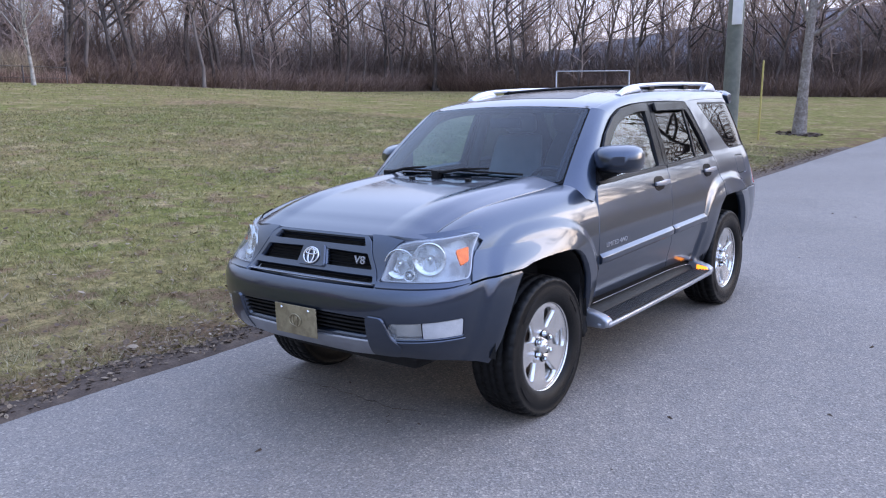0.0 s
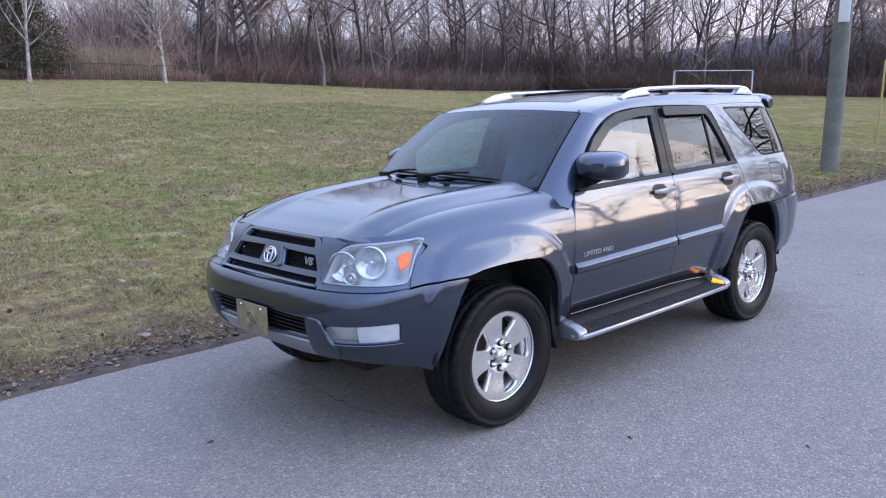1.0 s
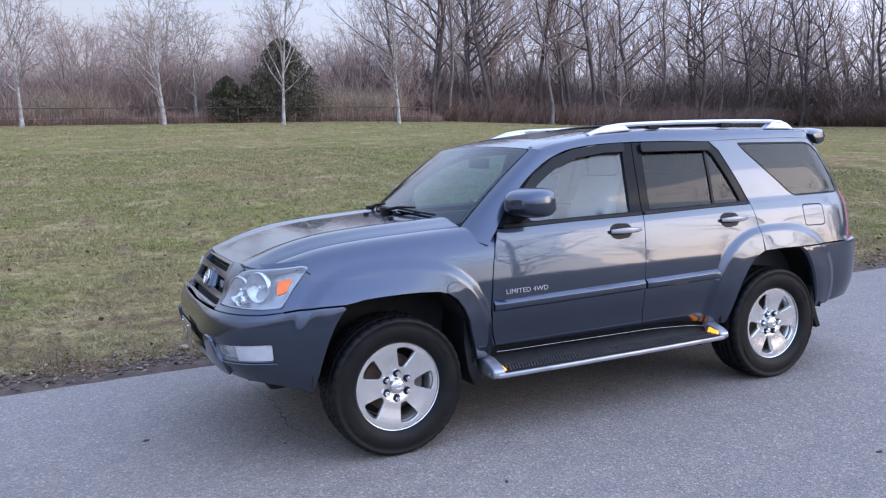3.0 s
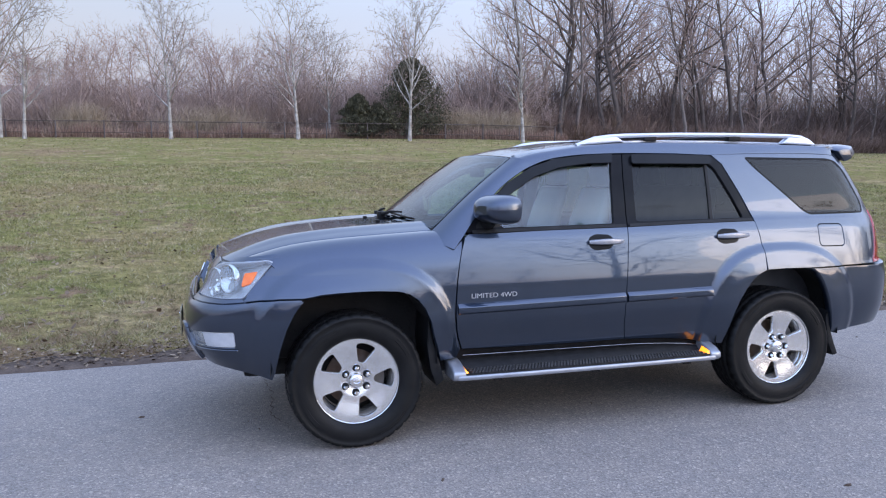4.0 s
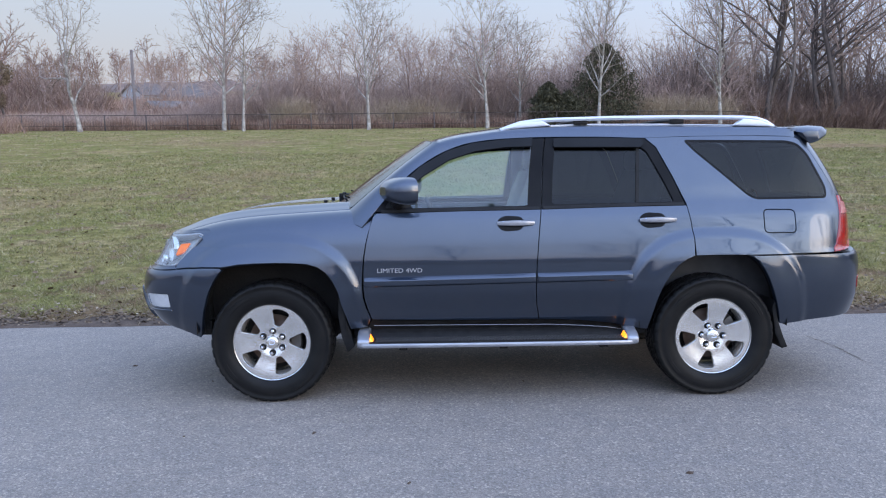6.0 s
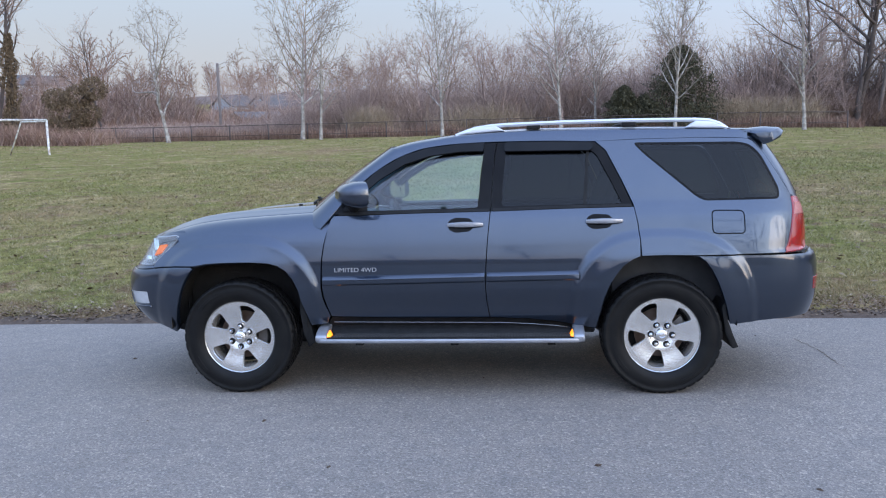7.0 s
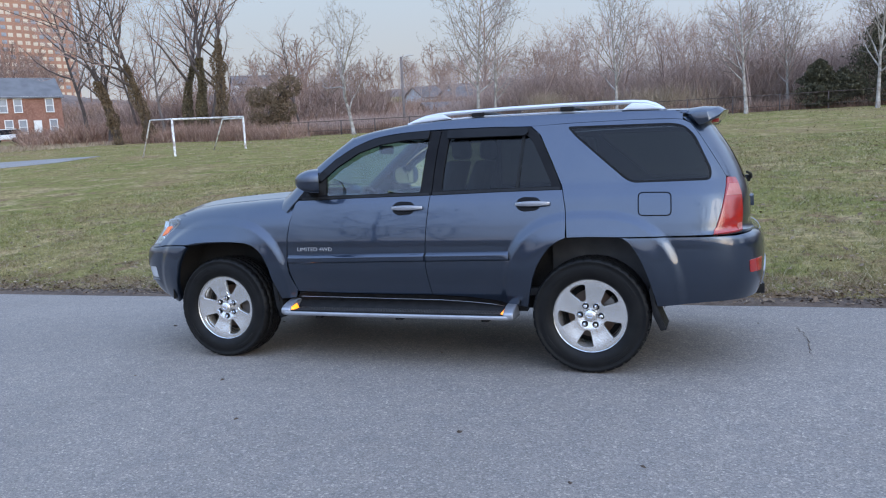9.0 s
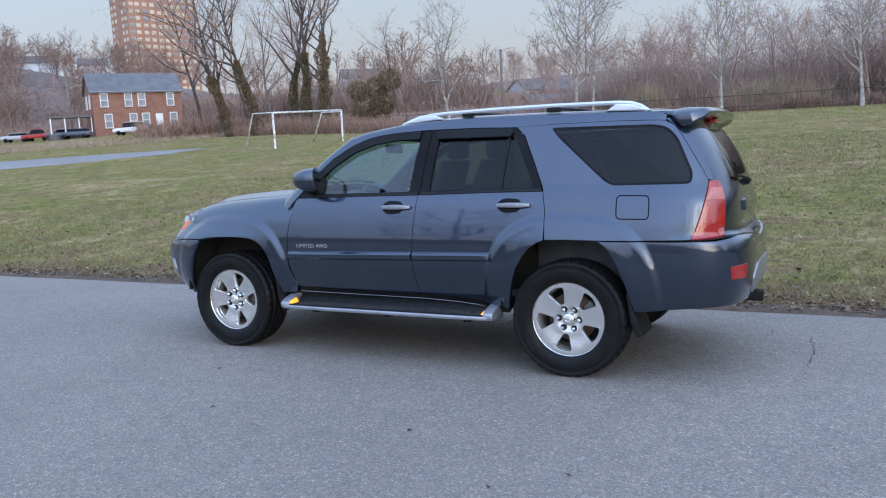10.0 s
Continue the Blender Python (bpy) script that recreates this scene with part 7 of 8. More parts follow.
for y in (-0.63, 0.63):
    ll = Buf()
    ll.box((2.50, y - 0.03, 0.52), (3.58, y + 0.03, 1.18))
    single("cargo_lining", ll, CABIN_DARK, bevel=0.02)


# ---- things on the field and beyond ----
TIMBER = material("treated_pole_wood", (0.145, 0.150, 0.120), (0.095, 0.098, 0.078), 3, 0.85, bump=0.5, bump_scale=25, fine=(0.19, 0.185, 0.15), fine_scale=12)
WHITE_STEEL = material("chipped_white_steel", (0.74, 0.73, 0.70), (0.30, 0.20, 0.14), 2.6, 0.55, bump=0.2, bump_scale=40, fine=(0.20, 0.11, 0.07), fine_scale=9, fine_amount=0.55, contrast=(0.50, 0.72))
GREY_STEEL = material("galvanised_steel", (0.40, 0.40, 0.41), (0.33, 0.33, 0.34), 6, 0.5, 0.6)
YELLOW = material("yellow_marker_paint", (0.40, 0.31, 0.09), (0.33, 0.26, 0.07), 9, 0.6)
SIGN_WHITE = material("sign_face", (0.72, 0.70, 0.68), (0.66, 0.64, 0.62), 6, 0.5)
FENCE_WOOD = material("dark_fence_steel", (0.055, 0.042, 0.038), (0.085, 0.062, 0.055), 4, 0.8, bump=0.3, bump_scale=30)


def fluted_bark():
    return material("flaking_bark", (0.30, 0.265, 0.235), (0.155, 0.125, 0.105), 5.0, 0.9, bump=0.7, bump_scale=25, fine=(0.10, 0.07, 0.055), fine_scale=16, fine_amount=0.6)


# utility pole by the road
pz = ground_z(14.1, 2.95)
pole = thing("utility_pole", "greenish weathered wooden utility pole with a white plate", "utility pole", at=(14.1, 2.95, pz))
pb = Buf()
pb.tube([Vector((0, 0, -0.3)), Vector((0, 0, 3)), Vector((0.0, 0, 6.0)), Vector((0, 0, 9.5))], [0.175, 0.165, 0.15, 0.13], 20)
part("shaft", pb.mesh("shaft", TIMBER, True), pole)
sb = Buf()
sb.box((-0.185, -0.19, 2.95), (-0.165, 0.02, 3.75))
part("plate", soften(sb.mesh("plate", SIGN_WHITE), 0.004), pole, "blank white plate")

# slim yellow marker post
mk = thing("marker_post", "slim yellow marker post standing in the turf", "marker post", at=(21.2, 4.45, ground_z(21.2, 4.45)))
mb = Buf()
mb.tube([Vector((0, 0, -0.2)), Vector((0, 0, 2.28)), Vector((0, 0, 2.33))], [0.028, 0.028, 0.016], 10)
part("post", mb.mesh("post", YELLOW, True), mk)

# roadside tree with flaking bark
road_tree = tree_thing("roadside_tree", "bare roadside tree with flaking grey bark", 41, 11.5, 0.20, dict(SPREADING, clear=0.24, kids=(15, 7, 6, 4), lift=0.02, angle=(45, 80), trunk=0.12, fork=0.5), fluted_bark(), TWIG_GREY)
place(road_tree, 24.5, 4.15, 60)
mb = Buf()
for i in range(240):
    a, r = random.uniform(0, 6.28), random.uniform(0.15, 0.9)
    x, y = 24.5 + r * math.cos(a), 4.15 + 0.8 * r * math.sin(a)
    m = Matrix.Translation((x, y, ground_z(x, y) + 0.02)) @ Euler((random.uniform(-0.5, 0.5), random.uniform(-0.5, 0.5), a)).to_matrix().to_4x4() @ Matrix.Scale(random.uniform(0.03, 0.09), 4)
    one = Buf()
    one.v = [(-1, -0.5, 0), (1, -0.4, 0.2), (0.8, 0.5, 0), (-0.8, 0.4, 0.3)]
    one.f = [(0, 1, 2, 3)]
    mb.add(one, m)
thing("bark_mulch", "dark leaf litter round the tree's foot", "mulch", kind="stuff", mesh=mb.mesh("bark_mulch", SOIL))


# goals
def tube_part(name, pts, r, mat, parent):
    b = Buf()
    b.tube([Vector(p) for p in pts], [r] * len(pts), 8)
    return part(name, b.mesh(name, mat, True), parent)


g1z, g2z = 0.90, 1.30
goal = thing("football_goal", "chipped white steel football goal without a net", "goal", "football goals", at=(0, 0, 0))
A, B = (-24.8, 31.1), (-23.7, 36.4)
tube_part("post", [(A[0], A[1], g1z - 0.1), (A[0], A[1], g1z + 2.32)], 0.06, WHITE_STEEL, goal)
tube_part("post", [(B[0], B[1], g2z - 0.1), (B[0], B[1], g1z + 2.42)], 0.06, WHITE_STEEL, goal)
tube_part("crossbar", [(A[0], A[1], g1z + 2.32), (B[0], B[1], g1z + 2.42)], 0.06, WHITE_STEEL, goal)
for (x, y), z in ((A, g1z), (B, g2z)):
    tube_part("top_arm", [(x, y, g1z + 2.34), (x - 1.6, y + 0.2, g1z + 2.36)], 0.04, WHITE_STEEL, goal)
    tube_part("back_leg", [(x - 1.6, y + 0.2, g1z + 2.36), (x - 2.6, y + 0.4, z - 0.02)], 0.04, WHITE_STEEL, goal)
    tube_part("ground_bar", [(x, y, z + 0.03), (x - 2.6, y + 0.4, z + 0.03)], 0.03, WHITE_STEEL, goal)
goal2 = thing("football_goal", "pale grey steel goal frame far across the turf", "goal", "football goals")
C, D = (48.0, 27.0), (50.7, 22.6)
for x, y in (C, D):
    z = ground_z(x, y)
    tube_part("post", [(x, y, z - 0.1), (x, y, 2.42)], 0.04, GREY_STEEL, goal2)
    tube_part("top_arm", [(x, y, 2.42), (x + 1.5, y + 0.8, 2.44)], 0.028, GREY_STEEL, goal2)
    tube_part("back_leg", [(x + 1.5, y + 0.8, 2.44), (x + 2.2, y + 1.1, z)], 0.028, GREY_STEEL, goal2)
tube_part("crossbar", [(*C, 2.42), (*D, 2.42)], 0.04, GREY_STEEL, goal2)
tube_part("back_bar", [(C[0] + 1.5, C[1] + 0.8, 2.44), (D[0] + 1.5, D[1] + 0.8, 2.44)], 0.028, GREY_STEEL, goal2)

# fence along the field's far side: posts, top rail, boards
fence = thing("field_fence", "low dark fence along the far side of the turf", "fence")
fx = [-30.5 + 2.9 * i for i in range(20)]
pm = Buf()
pm.tube([Vector((0, 0, -0.2)), Vector((0, 0, 1.14))], [0.045, 0.045], 8)
post_mesh = pm.mesh("post", FENCE_WOOD, True)
for x in fx:
    p = part("post", post_mesh, fence)
    p.location = (x, 51.7, ground_z(x, 51.7))
for a, b in zip(fx, fx[1:]):
    za, zb = ground_z(a, 51.7), ground_z(b, 51.7)
    tube_part("top_rail", [(a, 51.7, za + 1.08), (b, 51.7, zb + 1.08)], 0.028, FENCE_WOOD, fence)
    tube_part("low_rail", [(a, 51.7, za + 0.35), (b, 51.7, zb + 0.35)], 0.018, FENCE_WOOD, fence)
wires = Buf()
for i in range(560):
    x = -30.5 + 0.098 * i
    z = ground_z(x, 51.7)
    wires.tube([Vector((x, 51.7, z)), Vector((x + 0.12 * (-1) ** i, 51.7, z + 1.06))], [0.006, 0.006], 3, cap=False)
tagged(part("wire_mesh", wires.mesh("wire_mesh", FENCE_WOOD), fence), kind="stuff")


# ---- evergreens and ivy ----
def leaf_cloud(seed, count, shape, size, mat, name):
    """Small tilted leaf pairs filling a shape: shape(r) gives a place, or None."""
    r = np.random.default_rng(seed)
    b = Buf()
    while count:
        p = shape(r)
        if p is None:
            continue
        count -= 1
        s = size * r.uniform(0.5, 1.3)
        m = Matrix.Translation(p) @ Euler(r.uniform(0, 6.28, 3)).to_matrix().to_4x4()
        k = len(b.v)
        for q in ((-1, 0, 0), (0, -0.35, 0.1), (1.1, 0, 0.15), (0, 0.35, 0.1)):
            b.v.append(tuple(m @ (Vector(q) * s)))
        b.f += [(k, k + 1, k + 2), (k, k + 2, k + 3)]
    return b.mesh(name, mat)


def cedar(x, y, h, w, seed):
    ob = thing("cedar_tree", "dark green conical cedar behind the fence", "tree", "cedars", at=(x, y, ground_z(x, y)))
    tb = Buf()
    tb.tube([Vector((0, 0, -0.2)), Vector((0, 0, h * 0.9))], [0.12, 0.02], 8)
    part("trunk", tb.mesh("trunk", BARK_DARK, True), ob)

    def shape(r):
        t = r.uniform(0.02, 1) ** 1.25
        a = r.uniform(0, 6.28)
        rad = w / 2 * min(1.25 * (1 - t) ** 0.55, 1.0) * (0.70 + 0.62 * noise.noise((2.6 * math.cos(a), 2.6 * math.sin(a), t * 8 + seed)) + 0.30 * noise.noise((6 * math.cos(a), 6 * math.sin(a), t * 21 + seed)))
        k = r.uniform(0.25, 1) ** 0.5
        return Vector((rad * k * math.cos(a), rad * k * math.sin(a), 0.15 + h * t))
    part("crown", leaf_cloud(seed, 15000, shape, 0.105, NEEDLES, "crown"), ob, "dense dark needles")


cedar(13.8, 53.6, 5.7, 6.8, 3)
cedar(11.2, 53.2, 2.3, 2.6, 5)
cedar(9.7, 53.0, 3.0, 3.4, 8)


def ivy_tree(x, y, h, lean, seed, ivy, width, limbs, mat):
    wood, twigs = tree_bufs(seed, h, 0.26, limbs, lean)
    ob = thing("ivy_clad_tree", "bare old tree with a trunk wrapped in brown-green ivy", "tree", "ivy-clad trees", at=(x, y, ground_z(x, y)))
    part("trunk", wood.mesh("trunk", BARK_DARK, True), ob)
    part("crown", twigs.mesh("crown", TWIG_GREY), ob, "bare leafless twigs")
    mid = [sum((Vector(wood.v[i * 8 + k]) for k in range(8)), Vector()) / 8 for i in range(8)]

    def shape(r):
        t = r.uniform(0, ivy)
        i = min(int(t * 7), 6)
        c = mid[i].lerp(mid[i + 1], t * 7 - i)
        a = r.uniform(0, 6.28)
        clump = noise.noise((c.z * 0.8 + seed, math.cos(a), math.sin(a)))
        if clump < -0.25 and r.uniform() < 0.7:
            return None
        rad = width * (0.45 + 1.5 * max(clump, 0) + 0.35 * r.uniform() ** 2) * (1 - 0.4 * (t / ivy) ** 4)
        return c + Vector((rad * math.cos(a), rad * math.sin(a), 0))
    part("ivy", leaf_cloud(seed + 50, 5200, shape, 0.12, mat, "ivy"), ob, "clinging ivy, brown and green")
    return ob


OLD = dict(SPREADING, clear=0.36, kids=(13, 7, 6, 4), angle=(20, 52), lift=0.08, trunk=0.22, ratio=(0.62, 0.55, 0.55, 0.55))
ivy_tree(-46.9, 52.5, 13.5, (-0.20, 0), 61, 0.50, 0.42, OLD, IVY_BROWN)
ivy_tree(-44.0, 53.0, 13, (-0.09, 0.0), 62, 0.62, 0.45, OLD, IVY_BROWN)
ivy_tree(-40.8, 54.0, 14, (0.02, 0), 63, 0.55, 0.34, OLD, IVY)
ivy_tree(-38.3, 53.0, 13.5, (0.03, 0), 64, 0.60, 0.42, OLD, IVY)
ivy_tree(-36.0, 52.5, 10.5, (0.10, 0), 65, 0.92, 0.55, dict(OLD, clear=0.75, kids=(7, 4, 4, 3), ratio=(0.35, 0.5, 0.5, 0.5)), IVY_BROWN)
for x, y, s, k in ((-51, 56, 1.0, 0), (-55.5, 58, 0.9, 1), (-48, 60, 0.95, 2), (-42.5, 60, 0.9, 1), (-34, 62, 0.62, 0), (-56, 66, 0.8, 1), (-66, 92, 0.75, 2), (-128, 118, 0.8, 0), (-84, 112, 0.85, 2), (-148, 122, 0.9, 1)):
    put((woods_a, woods_b, woods_c)[k], x, y, (x * 37) % 360, s)
# a leaning snag hung with an ivy bush
snag = thing("ivy_bush", "rounded brown-green ivy bush smothering a leaning snag", "bush", at=(-31.5, 52.2, ground_z(-31.5, 52.2)))
sb = Buf()
sb.tube([Vector((-0.6, 0, -0.2)), Vector((0.2, 0, 2.0)), Vector((1.6, 0, 3.7)), Vector((2.6, 0, 4.3))], [0.16, 0.14, 0.09, 0.04], 8)
part("trunk", sb.mesh("trunk", BARK_DARK, True), snag)
lobes = [(0.0, 2.2, 1.6), (-0.8, 3.3, 1.0), (0.9, 3.4, 1.1), (2.2, 4.0, 1.05), (1.5, 2.2, 1.1), (-0.6, 1.0, 1.3), (0.8, 0.9, 1.2)]


def bush_shape(r):
    x, z, rad = lobes[r.integers(len(lobes))]
    v = Vector((r.normal(), r.normal(), r.normal())).normalized() * rad * r.uniform(0.4, 1.05) ** 0.5
    return Vector((x, 0, z)) + Vector((v.x, v.y, v.z * 0.85))


part("leaves", leaf_cloud(70, 9000, bush_shape, 0.11, IVY_BROWN, "leaves"), snag, "brown-green ivy leaves")

# ---- street lamp and far utility pole ----
fp = thing("far_utility_pole", "pale wooden pole with a lamp arm beyond the fence", "utility pole", at=(-22.6, 60, ground_z(-22.6, 60)))
tube_part("shaft", [(0, 0, -0.2), (0, 0, 6.1)], 0.11, BARK_GREY, fp)
tube_part("lamp_arm", [(0, 0, 5.9), (0.6, 0, 6.15), (1.2, 0, 6.15)], 0.03, GREY_STEEL, fp)
lz = ground_z(-108.5, 85)
lamp_post = thing("street_lamp", "grey street lamp on a wooden pole by the brick house", "street lamp", at=(-108.5, 85, lz))
tube_part("shaft", [(0, 0, -0.3), (0, 0, 11.5)], 0.16, BARK_GREY, lamp_post)
tube_part("lamp_arm", [(0, 0, 7.6), (1.5, 0.6, 8.2), (3.6, 1.4, 8.2)], 0.06, GREY_STEEL, lamp_post)

# paved court at the field's corner
court = Buf()
ring = [(-33, 34.5), (-31.5, 29.5), (-33.5, 23.5), (-38, 17), (-56, 20), (-44, 27.5), (-38.5, 31.5)]
court.v = [(x, y, ground_z(x, y) + 0.03) for x, y in ring] + [(x, y, ground_z(x, y) - 0.2) for x, y in ring]
n = len(ring)
court.f = [tuple(range(n))] + [(i, (i + 1) % n, n + (i + 1) % n, n + i) for i in range(n)]
PALE_PAVE = material("pale_concrete", (0.23, 0.212, 0.205), (0.18, 0.166, 0.16), 0.4, 0.85, bump=0.3, bump_scale=20, fine=(0.22, 0.21, 0.2), fine_scale=4)
thing("pavement", "pale worn concrete court at the corner of the field", "pavement", kind="structure", mesh=court.mesh("pavement", PALE_PAVE))

# ---- buildings ----
BRICK = material("red_brick", (0.255, 0.115, 0.078), (0.205, 0.090, 0.062), 0.6, 0.9, bump=0.2, bump_scale=12, fine=(0.38, 0.20, 0.15), fine_scale=6, fine_amount=0.4)
TOWER_BRICK = material("orange_brick", (0.36, 0.185, 0.125), (0.31, 0.155, 0.105), 0.2, 0.9, fine=(0.42, 0.24, 0.17), fine_scale=2, fine_amount=0.4)
SLATE = material("grey_slate", (0.135, 0.135, 0.14), (0.10, 0.10, 0.105), 0.8, 0.8, bump=0.3, bump_scale=8)
WHITE_TRIM = material("white_trim", (0.70, 0.69, 0.67), (0.62, 0.61, 0.60), 1.5, 0.6)
PANE = material("window_pane", (0.30, 0.31, 0.33), (0.20, 0.21, 0.23), 0.7, 0.15)
WARM_PANE = material("curtained_pane", (0.60, 0.50, 0.38), (0.50, 0.40, 0.30), 0.4, 0.3)
SIDING = material("pale_siding", (0.58, 0.60, 0.62), (0.50, 0.52, 0.55), 0.5, 0.7)
BLUE_SIDING = material("blue_siding", (0.52, 0.58, 0.63), (0.46, 0.52, 0.58), 0.5, 0.7)
DARK_ROOF = material("dark_shingle", (0.10, 0.09, 0.088), (0.15, 0.13, 0.125), 1.2, 0.9)


def gable_block(l, w, eave, ridge, over=0.0):
    """A block with a pitched roof along its length: walls and roof meshes."""
    wb = Buf()
    wb.v = [(-l / 2, -w / 2, -1.5), (l / 2, -w / 2, -1.5), (l / 2, w / 2, -1.5), (-l / 2, w / 2, -1.5), (-l / 2, -w / 2, eave), (l / 2, -w / 2, eave), (l / 2, w / 2, eave), (-l / 2, w / 2, eave),
            (-l / 2, 0, ridge), (l / 2, 0, ridge)]
    wb.f = [(0, 1, 5, 4), (2, 3, 7, 6), (1, 2, 6, 9, 5), (3, 0, 4, 8, 7)]
    o, d = 0.35, 0.18
    k = (ridge - eave) / (w / 2)
    rb = Buf()
    for x in (-l / 2 - o, l / 2 + o):
        rb.v += [(x, -w / 2 - o, eave - o * k), (x, 0, ridge), (x, w / 2 + o, eave - o * k), (x, w / 2 + o, eave - o * k + d), (x, 0, ridge + d), (x, -w / 2 - o, eave - o * k + d)]
    rb.f = [(0, 1, 2, 3, 4, 5), (11, 10, 9, 8, 7, 6)] + [(i, 6 + i, 6 + (i + 1) % 6, (i + 1) % 6) for i in range(6)]
    return wb, rb


def window_on(parent, at, wide, tall, turn=0, frame=WHITE_TRIM, pane=PANE):
    """A framed window, facing -y before the turn."""
    b = Buf()
    t = 0.12
    for lo, hi in (((-wide / 2 - t, -0.10, -tall / 2 - t), (-wide / 2, 0.05, tall / 2 + t)), ((wide / 2, -0.10, -tall / 2 - t), (wide / 2 + t, 0.05, tall / 2 + t)),
                   ((-wide / 2, -0.10, tall / 2), (wide / 2, 0.05, tall / 2 + t)), ((-wide / 2, -0.14, -tall / 2 - t), (wide / 2, 0.05, -tall / 2)), ((-wide / 2, -0.06, -0.04), (wide / 2, 0.0, 0.04))):
        b.box(lo, hi)
    w = part("window", b.mesh("window", frame), parent)
    w.matrix_basis = pose(*at, 0, 0, turn)
    p = Buf()
    p.box((-wide / 2, -0.03, -tall / 2), (wide / 2, 0.02, tall / 2))
    part("pane", p.mesh("pane", pane), w)
    return w


hz = 4.75
house = thing("brick_house", "two-storey red brick house with a grey gable roof", "house", at=(-99.5, 90, hz))
house.rotation_euler = (0, 0, radians(58))
wb, rb = gable_block(13.5, 7.5, 5.9, 8.8)
part("wall", wb.mesh("wall", BRICK), house)
part("roof", rb.mesh("roof", SLATE), house, "grey slate roof")
for x in (-5.0, -1.4, 0.6, 5.0):
    window_on(house, (x, -3.78, 4.55), 0.95, 1.9)
for x in (-4.6, -0.9, 1.0, 5.3):
    window_on(house, (x, -3.78, 1.35), 0.95, 2.0)
for y in (1.6, -1.6):
    window_on(house, (-6.78, y, 4.4), 0.95, 1.9, -90)
db = Buf()
db.box((2.5, -3.95, -0.6), (3.6, -3.72, 2.3))
part("door", db.mesh("door", WHITE_TRIM), house, "white front door")
eb = Buf()
eb.box((-7.0, -4.0, 5.62), (7.0, -3.76, 5.9))
part("cornice", eb.mesh("cornice", WHITE_TRIM), house)
pb = Buf()
pb.box((-13.0, -3.0, 2.1), (-6.8, 1.0, 2.45))
part("porch_roof", pb.mesh("porch_roof", DARK_ROOF), house, "dark porch roof")
for x in (-12.8, -10.8, -8.8, -7.0):
    tube_part("porch_post", [(x, -2.8, -1.0), (x, -2.8, 2.1)], 0.10, WHITE_TRIM, house)
pb = Buf()
pb.box((-13.0, -2.9, -1.3), (-6.8, 1.0, -0.3))
part("porch_deck", pb.mesh("porch_deck", DARK_ROOF), house)

tower = thing("apartment_tower", "tall orange-brown brick apartment tower with pale windows", "apartment building", at=(-274, 268, 5))
tower.rotation_euler = (0, 0, radians(70))
tb = Buf()
tb.box((-16, -9, -10), (-3, 9, 66))
tb.box((-3, -7.5, -10), (16, 9, 66))
part("wall", tb.mesh("wall", TOWER_BRICK), tower)
wm, wp = Buf(), Buf()
wm.box((-0.95, -0.12, -0.75), (0.95, 0.05, 0.75))
win_mesh = wm.mesh("window", WARM_PANE)
wmd = Buf()
wmd.box((-0.95, -0.12, -0.75), (0.95, 0.05, 0.75))
win_dark = wmd.mesh("window", PANE)
tr = random.Random(4)
for floor_i in range(5, 22):
    z = floor_i * 2.95 - 1.0
    for x in (-14.2, -11.6, -8.2, -5.0):
        w = part("window", win_mesh if tr.random() < 0.8 else win_dark, tower)
        w.matrix_basis = pose(x, -9.0, z)
    for x in (-1.2, 1.6, 4.6, 7.6, 10.6, 13.8):
        w = part("window", win_mesh if tr.random() < 0.75 else win_dark, tower)
        w.matrix_basis = pose(x, -7.5, z)
    for y in (-7, -3.8, 3.6, 7):
        w = part("window", win_mesh if tr.random() < 0.8 else win_dark, tower)
        w.matrix_basis = pose(-16.0, y, z, 0, 0, -90)


def cottage(x, y, turn, l, w, eave, ridge, wall, name_label, sink=0.0):
    c = thing("cottage", name_label, "house", "far cottages", at=(x, y, ground_z(x, y) - sink))
    c.rotation_euler = (0, 0, radians(turn))
    wb, rb = gable_block(l, w, eave, ridge)
    part("wall", wb.mesh("wall", wall), c)
    part("roof", rb.mesh("roof", DARK_ROOF), c, "dark shingle roof")
    for q in (-l / 4, l / 4):
        window_on(c, (q, -w / 2 - 0.02, eave * 0.5), 0.9, 1.2)
    for q in (-w / 5, w / 5):
        window_on(c, (-l / 2 - 0.02, q, eave * 0.55), 0.8, 1.2, -90)
    return c


cottage(-41.8, 118, 62, 5, 4.4, 3.0, 4.6, BLUE_SIDING, "pale blue gabled cottage beyond the field", 1.9)
cottage(-36.2, 119, 60, 5, 4.4, 3.0, 4.6, SIDING, "cream gabled cottage beyond the field", 2.0)
cottage(-33.5, 116, 20, 8, 5, 2.6, 3.8, SIDING, "cream gabled cottage beyond the field", 2.1)
cottage(-28.5, 88, 40, 5, 4, 1.2, 2.2, DARK_ROOF, "low dark shed roofed house beyond the field", 1.1)
cottage(-60, 90, 75, 8, 6, 4.5, 6.8, SIDING, "white two-storey cottage behind bare trees", 3.0)
cottage(-203, 150, 40, 13, 8, 4.5, 6.5, SIDING, "white house high on the wooded slope", -14.0)
cottage(-177, 149, 50, 7, 6, 3.2, 5.0, SIDING, "white house high on the wooded slope", -12.5)
cottage(-118, 190, 40, 12, 8, 5.0, 7.5, SIDING, "white house high on the wooded slope", -1.0)


